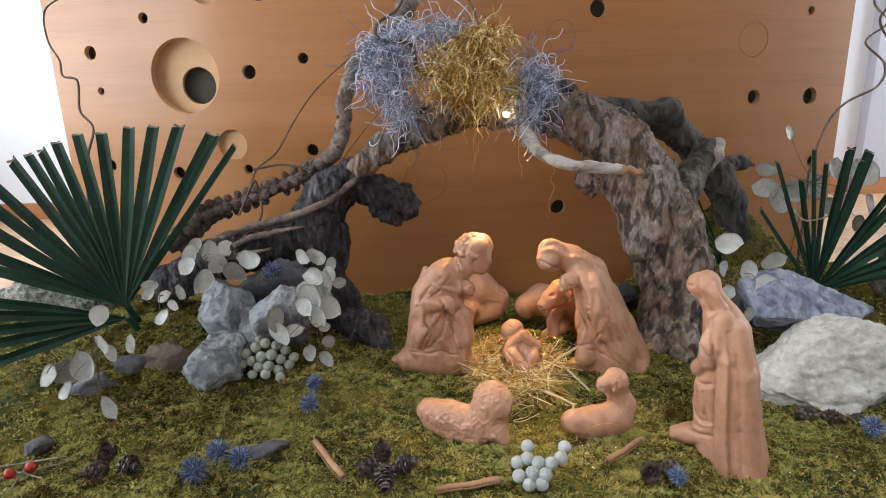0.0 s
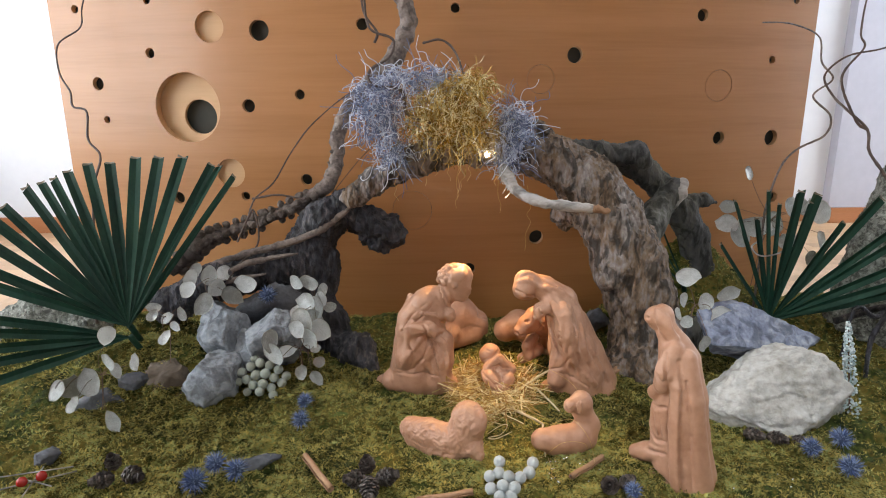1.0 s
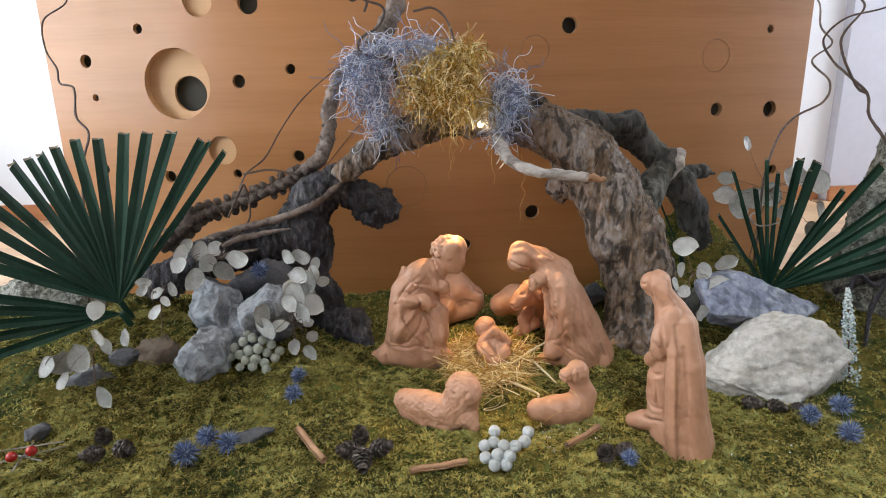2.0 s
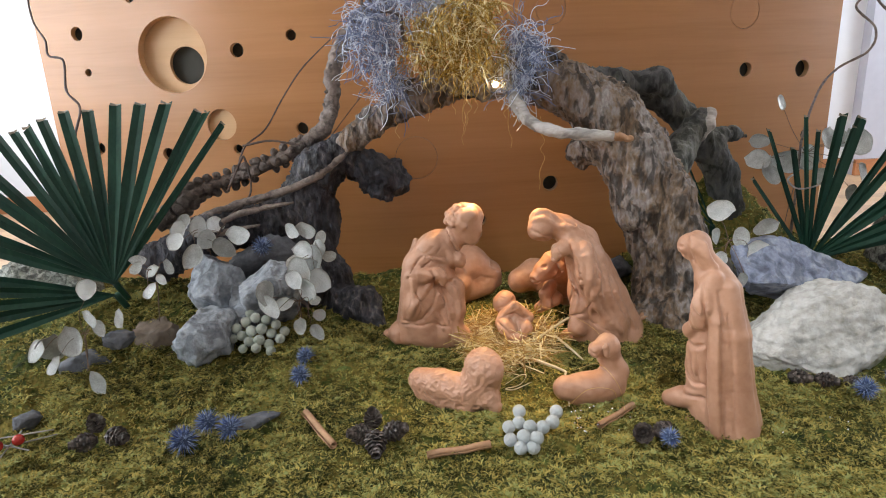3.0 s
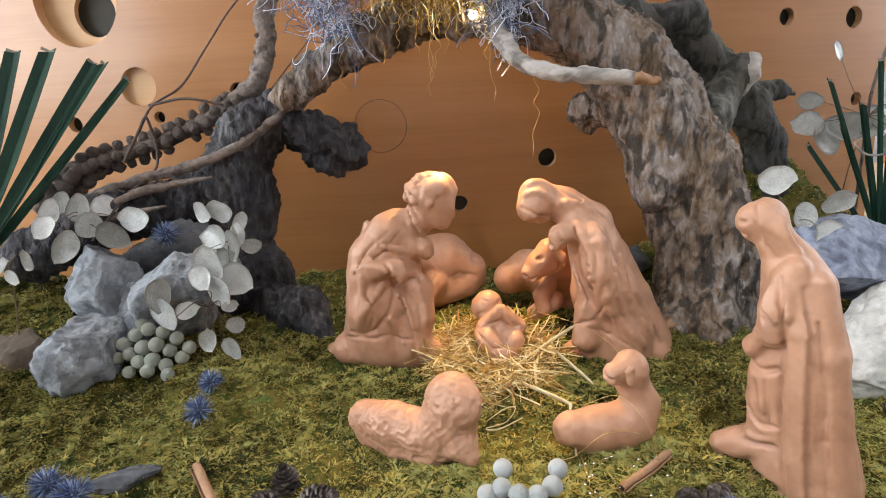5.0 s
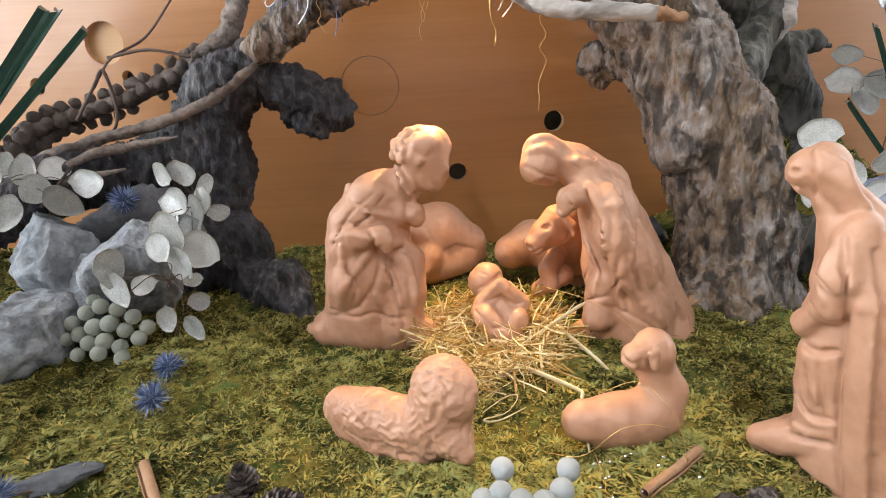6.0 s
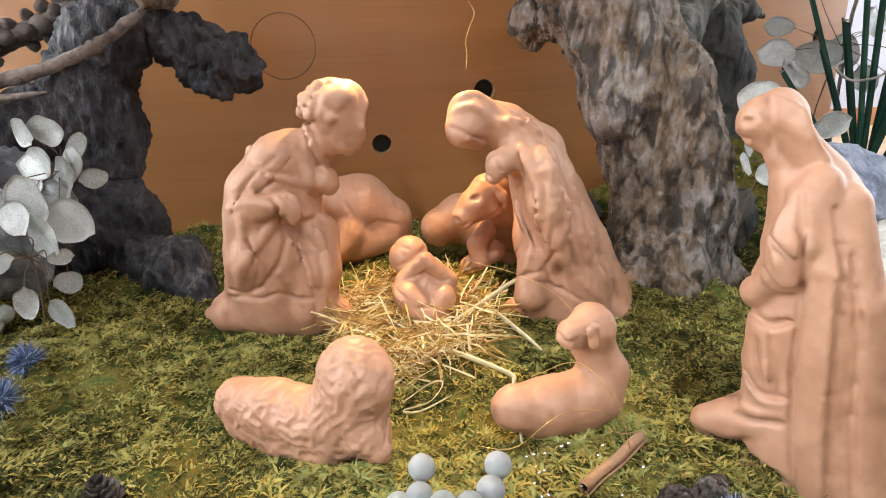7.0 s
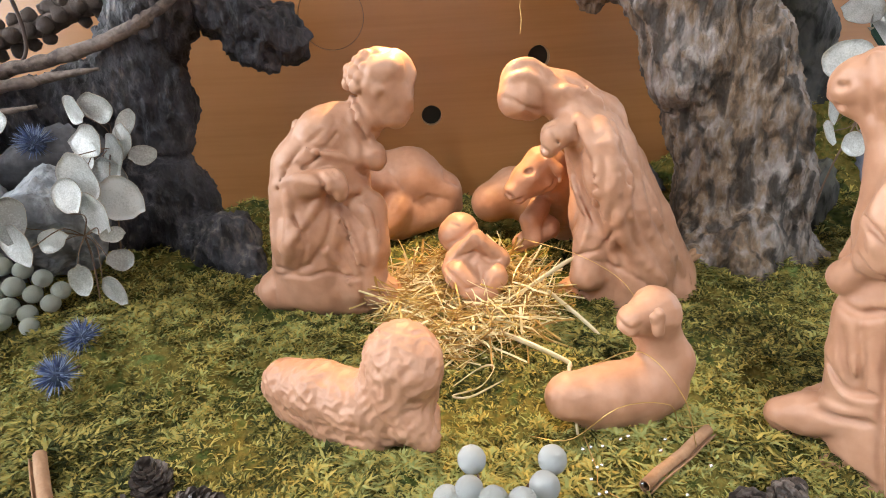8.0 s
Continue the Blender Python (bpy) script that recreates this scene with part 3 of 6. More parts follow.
c.chain((0.012, 1.050, 0.163, 0.0126), (0.041, 1.041, 0.168, 0.0093), (0.047, 1.039, 0.160, 0.0078))
c.chain((-0.000, 1.071, 0.147, 0.0253), (-0.002, 1.067, 0.108, 0.0268), (-0.014, 1.070, 0.079, 0.0182))
c.chain((0.056, 1.085, 0.188, 0.0187), (0.078, 1.075, 0.183, 0.0104), (0.081, 1.075, 0.177, 0.0088))
c.chain((0.003, 1.105, 0.212, 0.0050), (-0.005, 1.105, 0.185, 0.0068))
c.chain((0.076, 1.085, 0.260, 0.0090), (0.083, 1.085, 0.270, 0.0089))
c.chain((0.091, 1.085, 0.272, 0.0095), (0.104, 1.085, 0.271, 0.0090))
c.chain((0.112, 1.085, 0.267, 0.0084), (0.118, 1.085, 0.258, 0.0074))
c.chain((0.076, 1.075, 0.249, 0.0084), (0.081, 1.075, 0.240, 0.0074))
c.chain((0.088, 1.067, 0.263, 0.0103), (0.102, 1.067, 0.265, 0.0103))
c.chain((0.082, 1.065, 0.251, 0.0082), (0.085, 1.067, 0.242, 0.0068))
c.blend = 0.0015
for k in range(46):
    a, b = k * 2.4, 1 - 1.25 * k / 46
    s = math.sqrt(max(0, 1 - b * b))
    u = Vector((s * math.cos(a) - 0.25, s * math.sin(a), b)).normalized() * 0.0252
    if u.x < 0.012 or u.z > 0.012:
        c.chain((0.086 + u.x, 1.085 + u.y, 0.252 + u.z, 0.0044 + 0.0010 * (k % 3)))
c.blend = 0.006
c.carve((-0.008, 1.051, 0.179, 0.0014), (0.005, 1.048, 0.184, 0.0014), (0.016, 1.048, 0.182, 0.0014), (0.026, 1.048, 0.179, 0.0014), (0.035, 1.052, 0.180, 0.0014))
c.carve((-0.024, 1.054, 0.079, 0.0018), (-0.010, 1.049, 0.075, 0.0018), (-0.001, 1.047, 0.079, 0.0018), (0.008, 1.046, 0.083, 0.0018), (0.015, 1.044, 0.092, 0.0018), (0.022, 1.044, 0.100, 0.0018), (0.028, 1.043, 0.108, 0.0018), (0.032, 1.044, 0.119, 0.0018), (0.036, 1.047, 0.131, 0.0018))
c.carve((0.029, 1.038, 0.176, 0.0016), (0.033, 1.031, 0.166, 0.0016), (0.032, 1.049, 0.150, 0.0016), (0.034, 1.049, 0.140, 0.0016), (0.036, 1.047, 0.131, 0.0016))
c.carve((0.036, 1.039, 0.179, 0.0008), (0.042, 1.031, 0.174, 0.0008), (0.046, 1.030, 0.167, 0.0008))
c.carve((0.040, 1.043, 0.180, 0.0008), (0.046, 1.033, 0.175, 0.0008), (0.051, 1.034, 0.169, 0.0008))
c.carve((0.044, 1.055, 0.179, 0.0008), (0.052, 1.057, 0.167, 0.0008))
c.carve((0.037, 1.050, 0.143, 0.0014), (0.041, 1.049, 0.135, 0.0014), (0.044, 1.049, 0.126, 0.0014), (0.047, 1.050, 0.117, 0.0014), (0.050, 1.050, 0.108, 0.0014), (0.053, 1.045, 0.093, 0.0014))
c.carve((0.044, 1.053, 0.145, 0.0013), (0.050, 1.055, 0.137, 0.0013), (0.055, 1.055, 0.129, 0.0013), (0.061, 1.053, 0.121, 0.0013), (0.067, 1.051, 0.113, 0.0013), (0.067, 1.048, 0.105, 0.0013), (0.068, 1.045, 0.096, 0.0013), (0.068, 1.044, 0.086, 0.0013), (0.067, 1.046, 0.076, 0.0013))
c.carve((0.058, 1.063, 0.148, 0.0012), (0.067, 1.059, 0.140, 0.0012), (0.075, 1.057, 0.132, 0.0012), (0.076, 1.055, 0.122, 0.0012), (0.076, 1.054, 0.112, 0.0012), (0.077, 1.051, 0.102, 0.0012))
c.carve((0.047, 1.048, 0.100, 0.0018), (0.052, 1.046, 0.089, 0.0018), (0.057, 1.045, 0.077, 0.0018), (0.058, 1.045, 0.067, 0.0018), (0.060, 1.044, 0.057, 0.0018))
c.carve((-0.030, 1.063, 0.068, 0.0016), (-0.016, 1.051, 0.072, 0.0016), (-0.005, 1.048, 0.071, 0.0016), (0.007, 1.046, 0.070, 0.0016), (0.015, 1.046, 0.073, 0.0016), (0.024, 1.047, 0.074, 0.0016), (0.033, 1.051, 0.070, 0.0016), (0.044, 1.049, 0.067, 0.0016), (0.055, 1.045, 0.066, 0.0016))
c.carve((-0.037, 1.072, 0.062, 0.0012), (-0.035, 1.066, 0.054, 0.0012), (-0.035, 1.063, 0.046, 0.0012), (-0.035, 1.063, 0.035, 0.0012))
c.carve((0.008, 1.061, 0.208, 0.0012), (0.015, 1.055, 0.203, 0.0012), (0.022, 1.053, 0.198, 0.0012), (0.030, 1.054, 0.197, 0.0012), (0.038, 1.057, 0.195, 0.0012), (0.046, 1.060, 0.193, 0.0012))
c.carve((0.061, 1.085, 0.233, 0.0016), (0.064, 1.073, 0.225, 0.0016), (0.066, 1.070, 0.215, 0.0016), (0.069, 1.071, 0.207, 0.0016), (0.073, 1.072, 0.199, 0.0016), (0.077, 1.065, 0.192, 0.0016))
c.carve((0.079, 1.074, 0.206, 0.0014), (0.090, 1.085, 0.203, 0.0014), (0.101, 1.070, 0.210, 0.0014))
c.carve((0.105, 1.065, 0.219, 0.0007), (0.111, 1.068, 0.218, 0.0007))
c.carve((0.074, 1.064, 0.189, 0.0012), (0.082, 1.063, 0.186, 0.0012), (0.089, 1.068, 0.181, 0.0012))
c.carve((0.060, 1.065, 0.171, 0.0014), (0.068, 1.076, 0.163, 0.0014), (0.075, 1.097, 0.152, 0.0014), (0.087, 1.071, 0.163, 0.0014))
c.carve((0.059, 1.044, 0.061, 0.0014), (0.058, 1.045, 0.046, 0.0014), (0.056, 1.055, 0.027, 0.0014))
c.carve((-0.001, 1.043, 0.134, 0.0012), (0.003, 1.041, 0.126, 0.0012), (0.006, 1.039, 0.117, 0.0012), (0.009, 1.039, 0.108, 0.0012), (0.005, 1.041, 0.095, 0.0012), (-0.000, 1.046, 0.081, 0.0012))
c.chain((-0.015, 1.042, 0.101, 0.0022), (-0.006, 1.038, 0.111, 0.0022), (0.001, 1.039, 0.120, 0.0022), (0.008, 1.042, 0.127, 0.0022), (0.015, 1.045, 0.135, 0.0022), (0.022, 1.047, 0.143, 0.0022), (0.029, 1.048, 0.151, 0.0022))
c.chain((0.027, 1.045, 0.097, 0.0022), (0.033, 1.048, 0.088, 0.0022), (0.040, 1.051, 0.080, 0.0022), (0.043, 1.050, 0.071, 0.0022), (0.046, 1.046, 0.063, 0.0022))
c.chain((0.061, 1.093, 0.237, 0.0023), (0.065, 1.075, 0.229, 0.0023), (0.068, 1.070, 0.219, 0.0023), (0.073, 1.071, 0.208, 0.0023), (0.077, 1.074, 0.198, 0.0023))
c.chain((-0.004, 1.044, 0.158, 0.0019), (-0.004, 1.044, 0.148, 0.0019), (-0.005, 1.044, 0.138, 0.0019), (-0.005, 1.042, 0.128, 0.0019), (-0.007, 1.040, 0.119, 0.0019), (-0.009, 1.038, 0.109, 0.0019), (-0.012, 1.042, 0.098, 0.0019))
c.chain((0.040, 1.050, 0.136, 0.0017), (0.043, 1.049, 0.128, 0.0017), (0.047, 1.050, 0.119, 0.0017), (0.050, 1.050, 0.110, 0.0017), (0.053, 1.047, 0.102, 0.0017), (0.055, 1.045, 0.093, 0.0017), (0.056, 1.045, 0.083, 0.0017), (0.057, 1.046, 0.073, 0.0017))
c.chain((0.066, 1.058, 0.139, 0.0017), (0.069, 1.055, 0.130, 0.0017), (0.072, 1.054, 0.121, 0.0017), (0.075, 1.053, 0.112, 0.0017), (0.075, 1.050, 0.103, 0.0017), (0.075, 1.047, 0.093, 0.0017), (0.074, 1.048, 0.082, 0.0017))
c.chain((0.019, 1.053, 0.199, 0.0019), (0.028, 1.053, 0.195, 0.0019), (0.036, 1.055, 0.191, 0.0019), (0.047, 1.059, 0.187, 0.0019), (0.057, 1.063, 0.182, 0.0019))
c.chain((0.118, 1.071, 0.235, 0.0017), (0.119, 1.081, 0.223, 0.0017))
c.folds(((0.0, 0.0), (1.0, 0.0), (0.0, -1.0)), [([(0.034, 0.212), (0.006, 0.190), (-0.012, 0.160)], 0.0010), ([(0.046, 0.208), (0.024, 0.186), (0.010, 0.176)], 0.0010)],
        [([(0.050, 0.216), (0.062, 0.196), (0.062, 0.176)], 0.0022), ([(-0.014, 0.164), (0.014, 0.172), (0.036, 0.164)], 0.0024), ([(0.036, 0.152), (0.058, 0.152), (0.078, 0.140)], 0.0026),
         ([(-0.020, 0.150), (-0.022, 0.115), (-0.024, 0.085)], 0.0024), ([(0.008, 0.140), (-0.004, 0.110), (-0.016, 0.085)], 0.0022)])
figure("kneeling_man_statue", c, "plain terracotta statue of a kneeling robed man", "statue", cell=0.0019, fold=0.0008, stretch=(40, 40, 12))
c = Clay(0.009)
c.chain((0.228, 1.085, 0.244, 0.0195), (0.224, 1.080, 0.229, 0.0184), (0.235, 1.085, 0.219, 0.0132))
c.chain((0.230, 1.090, 0.245, 0.0185), (0.269, 1.090, 0.227, 0.0221), (0.305, 1.095, 0.199, 0.0272), (0.325, 1.095, 0.155, 0.0279))
c.chain((0.283, 1.085, 0.213, 0.0243), (0.309, 1.085, 0.164, 0.0330), (0.325, 1.085, 0.103, 0.0448), (0.339, 1.085, 0.045, 0.0499), (0.340, 1.085, 0.011, 0.0533))
c.chain((0.334, 1.105, 0.146, 0.0297), (0.359, 1.105, 0.082, 0.0357), (0.396, 1.105, 0.019, 0.0319))
c.chain((0.284, 1.075, 0.017, 0.0206), (0.340, 1.075, 0.009, 0.0318), (0.395, 1.085, 0.003, 0.0275))
c.chain((0.273, 1.065, 0.200, 0.0162), (0.254, 1.057, 0.195, 0.0112), (0.249, 1.057, 0.182, 0.0081))
c.chain((0.296, 1.055, 0.192, 0.0192), (0.303, 1.045, 0.151, 0.0194), (0.316, 1.045, 0.104, 0.0166))
c.chain((0.291, 1.055, 0.091, 0.0147), (0.288, 1.050, 0.050, 0.0172))
c.blend = 0.006
c.carve((0.206, 1.069, 0.232, 0.0013), (0.215, 1.061, 0.229, 0.0013), (0.224, 1.060, 0.224, 0.0013), (0.246, 1.075, 0.216, 0.0013), (0.250, 1.053, 0.207, 0.0013))
c.carve((0.250, 1.085, 0.257, 0.0014), (0.261, 1.077, 0.250, 0.0014), (0.272, 1.071, 0.242, 0.0014), (0.283, 1.069, 0.236, 0.0014), (0.295, 1.070, 0.230, 0.0014), (0.304, 1.070, 0.222, 0.0014), (0.313, 1.070, 0.214, 0.0014), (0.324, 1.072, 0.205, 0.0014), (0.329, 1.074, 0.196, 0.0014))
c.carve((0.249, 1.053, 0.207, 0.0017), (0.240, 1.060, 0.195, 0.0017))
c.carve((0.240, 1.059, 0.188, 0.0014), (0.245, 1.049, 0.181, 0.0014), (0.254, 1.055, 0.171, 0.0014), (0.275, 1.090, 0.153, 0.0014))
c.carve((0.249, 1.047, 0.202, 0.0013), (0.254, 1.044, 0.192, 0.0013), (0.271, 1.088, 0.171, 0.0013), (0.275, 1.075, 0.162, 0.0013), (0.278, 1.072, 0.151, 0.0013), (0.281, 1.069, 0.141, 0.0013), (0.284, 1.064, 0.131, 0.0013), (0.289, 1.057, 0.119, 0.0013), (0.292, 1.047, 0.107, 0.0013))
c.carve((0.276, 1.092, 0.143, 0.0012), (0.278, 1.084, 0.133, 0.0012), (0.280, 1.074, 0.124, 0.0012), (0.282, 1.066, 0.114, 0.0012), (0.280, 1.071, 0.100, 0.0012), (0.283, 1.093, 0.078, 0.0012), (0.270, 1.059, 0.077, 0.0012))
c.carve((0.303, 1.072, 0.224, 0.0013), (0.307, 1.066, 0.214, 0.0013), (0.305, 1.045, 0.206, 0.0013), (0.309, 1.041, 0.196, 0.0013), (0.315, 1.043, 0.185, 0.0013), (0.316, 1.039, 0.174, 0.0013), (0.316, 1.032, 0.165, 0.0013), (0.317, 1.029, 0.154, 0.0013), (0.321, 1.032, 0.141, 0.0013))
c.carve((0.307, 1.031, 0.103, 0.0014), (0.304, 1.039, 0.091, 0.0014), (0.299, 1.040, 0.081, 0.0014), (0.284, 1.039, 0.079, 0.0014), (0.273, 1.055, 0.071, 0.0014))
c.carve((0.288, 1.036, 0.072, 0.0013), (0.306, 1.043, 0.064, 0.0013), (0.319, 1.038, 0.060, 0.0013), (0.328, 1.034, 0.054, 0.0013), (0.338, 1.033, 0.048, 0.0013), (0.349, 1.034, 0.040, 0.0013))
c.carve((0.273, 1.050, 0.205, 0.0012), (0.276, 1.048, 0.194, 0.0012), (0.279, 1.047, 0.183, 0.0012), (0.277, 1.069, 0.163, 0.0012))
c.carve((0.290, 1.033, 0.170, 0.0012), (0.288, 1.031, 0.160, 0.0012), (0.287, 1.030, 0.150, 0.0012), (0.287, 1.034, 0.139, 0.0012), (0.294, 1.035, 0.127, 0.0012), (0.299, 1.033, 0.115, 0.0012))
c.carve((0.227, 1.063, 0.217, 0.0012), (0.232, 1.071, 0.212, 0.0012))
c.chain((0.273, 1.059, 0.217, 0.0022), (0.276, 1.051, 0.209, 0.0022), (0.279, 1.046, 0.200, 0.0022), (0.282, 1.041, 0.191, 0.0022), (0.286, 1.037, 0.182, 0.0022), (0.290, 1.033, 0.173, 0.0022), (0.289, 1.031, 0.164, 0.0022), (0.288, 1.030, 0.154, 0.0022), (0.288, 1.031, 0.143, 0.0022), (0.290, 1.039, 0.130, 0.0022))
c.chain((0.322, 1.034, 0.156, 0.0022), (0.319, 1.030, 0.144, 0.0022), (0.317, 1.029, 0.131, 0.0022), (0.311, 1.027, 0.122, 0.0022), (0.307, 1.029, 0.111, 0.0022))
c.chain((0.335, 1.058, 0.161, 0.0023), (0.337, 1.057, 0.151, 0.0023), (0.338, 1.053, 0.140, 0.0023), (0.339, 1.048, 0.130, 0.0023), (0.341, 1.044, 0.120, 0.0023), (0.343, 1.042, 0.109, 0.0023), (0.350, 1.044, 0.098, 0.0023), (0.358, 1.047, 0.086, 0.0023), (0.365, 1.047, 0.074, 0.0023), (0.372, 1.048, 0.063, 0.0023))
c.chain((0.256, 1.068, 0.236, 0.0019), (0.266, 1.067, 0.235, 0.0019), (0.276, 1.067, 0.235, 0.0019), (0.287, 1.069, 0.234, 0.0019), (0.297, 1.068, 0.226, 0.0019), (0.307, 1.069, 0.218, 0.0019))
c.chain((0.278, 1.077, 0.145, 0.0019), (0.281, 1.071, 0.136, 0.0019), (0.284, 1.065, 0.127, 0.0019), (0.287, 1.059, 0.118, 0.0019), (0.290, 1.052, 0.110, 0.0019), (0.284, 1.044, 0.098, 0.0019), (0.280, 1.042, 0.085, 0.0019))
c.chain((0.301, 1.036, 0.194, 0.0019), (0.302, 1.033, 0.183, 0.0019), (0.303, 1.029, 0.171, 0.0019), (0.303, 1.025, 0.159, 0.0019), (0.301, 1.024, 0.149, 0.0019), (0.300, 1.027, 0.136, 0.0019), (0.299, 1.031, 0.124, 0.0019))
c.chain((0.355, 1.050, 0.114, 0.0017), (0.362, 1.054, 0.101, 0.0017), (0.371, 1.062, 0.087, 0.0017), (0.378, 1.063, 0.074, 0.0017), (0.385, 1.065, 0.061, 0.0017), (0.394, 1.073, 0.046, 0.0017), (0.400, 1.073, 0.033, 0.0017))
c.chain((0.314, 1.029, 0.099, 0.0017), (0.324, 1.037, 0.088, 0.0017), (0.332, 1.038, 0.078, 0.0017), (0.338, 1.036, 0.070, 0.0017), (0.347, 1.035, 0.061, 0.0017), (0.356, 1.036, 0.052, 0.0017), (0.366, 1.040, 0.040, 0.0017))
PLAIN = ((0.0, 0.0), (1.0, 0.0), (0.0, -1.0))
c.folds(PLAIN, [], [([(0.266 + 0.003 * k, 0.236 - 0.008 * k), (0.317 - 0.009 * k, 0.175), (0.337 - 0.012 * k, 0.110), (0.383 - 0.020 * k, 0.042)], 0.0022) for k in range(4)]
        + [([(0.215, 0.258), (0.232, 0.262), (0.252, 0.252)], 0.0018), ([(0.212, 0.246), (0.226, 0.252), (0.246, 0.240), (0.262, 0.226)], 0.0016)])
figure("kneeling_woman_statue", c, "plain terracotta statue of a kneeling veiled woman", "statue", cell=0.0019, fold=0.0008, stretch=(40, 40, 7))
c = Clay(0.004)
c.chain((0.158, 1.080, 0.093, 0.0198), (0.161, 1.080, 0.097, 0.0192))
c.chain((0.171, 1.070, 0.076, 0.0232), (0.175, 1.060, 0.055, 0.0277))
c.chain((0.156, 1.050, 0.072, 0.0112), (0.150, 1.050, 0.067, 0.0113))
c.chain((0.154, 1.055, 0.075, 0.0113), (0.175, 1.050, 0.098, 0.0078), (0.198, 1.055, 0.072, 0.0114))
c.chain((0.155, 1.040, 0.064, 0.0145), (0.173, 1.030, 0.046, 0.0122))
c.chain((0.190, 1.040, 0.059, 0.0145), (0.173, 1.030, 0.037, 0.0111))
c.chain((0.176, 1.040, 0.038, 0.0170))
c.blend = 0.006
c.carve((0.144, 1.067, 0.087, 0.0010), (0.152, 1.061, 0.092, 0.0010), (0.160, 1.059, 0.096, 0.0010), (0.167, 1.062, 0.101, 0.0010), (0.175, 1.069, 0.105, 0.0010))
c.carve((0.176, 1.071, 0.105, 0.0010), (0.184, 1.051, 0.104, 0.0010), (0.194, 1.055, 0.095, 0.0010), (0.203, 1.050, 0.082, 0.0010))
c.carve((0.145, 1.044, 0.077, 0.0011), (0.154, 1.042, 0.081, 0.0011), (0.164, 1.043, 0.084, 0.0011), (0.173, 1.045, 0.087, 0.0011), (0.181, 1.045, 0.080, 0.0011), (0.189, 1.042, 0.075, 0.0011), (0.197, 1.044, 0.077, 0.0011))
c.carve((0.142, 1.042, 0.072, 0.0011), (0.148, 1.029, 0.069, 0.0011), (0.154, 1.025, 0.063, 0.0011), (0.160, 1.022, 0.056, 0.0011), (0.176, 1.024, 0.058, 0.0011))
c.carve((0.156, 1.039, 0.035, 0.0010), (0.165, 1.021, 0.043, 0.0010), (0.175, 1.018, 0.043, 0.0010))
c.carve((0.175, 1.039, 0.073, 0.0010), (0.177, 1.032, 0.065, 0.0010), (0.178, 1.025, 0.057, 0.0010))
c.carve((0.151, 1.068, 0.109, 0.0006), (0.158, 1.064, 0.107, 0.0006))
c.chain((0.156, 1.046, 0.087, 0.0011), (0.164, 1.045, 0.096, 0.0011), (0.172, 1.044, 0.104, 0.0011), (0.179, 1.042, 0.096, 0.0011), (0.187, 1.043, 0.086, 0.0011))
figure("infant_statue", c, "small terracotta infant statue lying on straw", "statue", cell=0.0013, fold=0.0003, stretch=(40, 40, 40))
c = Clay(0.009)
c.chain((0.055, 1.290, 0.100, 0.0394), (0.109, 1.290, 0.102, 0.0425), (0.149, 1.290, 0.081, 0.0307))
c.chain((0.090, 1.270, 0.056, 0.0317), (0.144, 1.280, 0.061, 0.0245))
c.chain((0.092, 1.250, 0.073, 0.0205), (0.076, 1.240, 0.054, 0.0175))
c.chain((0.161, 1.290, 0.092, 0.0107), (0.171, 1.290, 0.060, 0.0093))
c.chain((0.042, 1.260, 0.100, 0.0292), (0.028, 1.240, 0.084, 0.0215))
c.blend = 0.006
c.carve((0.154, 1.295, 0.123, 0.0018), (0.156, 1.269, 0.105, 0.0018), (0.174, 1.277, 0.093, 0.0018))
c.carve((0.114, 1.248, 0.081, 0.0018), (0.132, 1.253, 0.088, 0.0018), (0.145, 1.258, 0.083, 0.0018), (0.159, 1.260, 0.079, 0.0018))
c.carve((0.082, 1.257, 0.126, 0.0018), (0.090, 1.249, 0.114, 0.0018), (0.098, 1.246, 0.101, 0.0018), (0.092, 1.238, 0.090, 0.0018), (0.087, 1.231, 0.079, 0.0018))
figure("ox_statue", c, "terracotta ox statue lying on the moss", "statue", cell=0.0024, fold=0.0006, stretch=(40, 40, 40))
c = Clay(0.006)
c.chain((0.260, 1.150, 0.147, 0.0190), (0.242, 1.145, 0.131, 0.0155), (0.229, 1.142, 0.119, 0.0110))
c.chain((0.229, 1.142, 0.117, 0.0105), (0.233, 1.142, 0.113, 0.0100))
c.chain((0.264, 1.150, 0.128, 0.0165), (0.245, 1.146, 0.120, 0.0120))
c.chain((0.270, 1.160, 0.142, 0.0220), (0.288, 1.185, 0.115, 0.0280), (0.298, 1.210, 0.080, 0.0320))
c.chain((0.218, 1.265, 0.070, 0.0270), (0.250, 1.275, 0.080, 0.0330), (0.300, 1.255, 0.060, 0.0380), (0.340, 1.240, 0.040, 0.0360))
c.chain((0.262, 1.165, 0.090, 0.0130), (0.248, 1.148, 0.080, 0.0110), (0.250, 1.140, 0.060, 0.0100))
c.chain((0.272, 1.160, 0.066, 0.0140), (0.238, 1.150, 0.052, 0.0110))
c.blend = 0.003
c.chain((0.266, 1.134, 0.155, 0.0045), (0.276, 1.131, 0.143, 0.0055), (0.278, 1.132, 0.131, 0.0035))
c.folds(((0.0, 0.0), (1.0, 0.0), (0.0, -1.0)), [([(0.240, 0.141), (0.246, 0.143)], 0.0016), ([(0.220, 0.117), (0.224, 0.115)], 0.0010), ([(0.226, 0.108), (0.236, 0.113)], 0.0008), ([(0.262, 0.116), (0.272, 0.124), (0.276, 0.136)], 0.0012)], [])
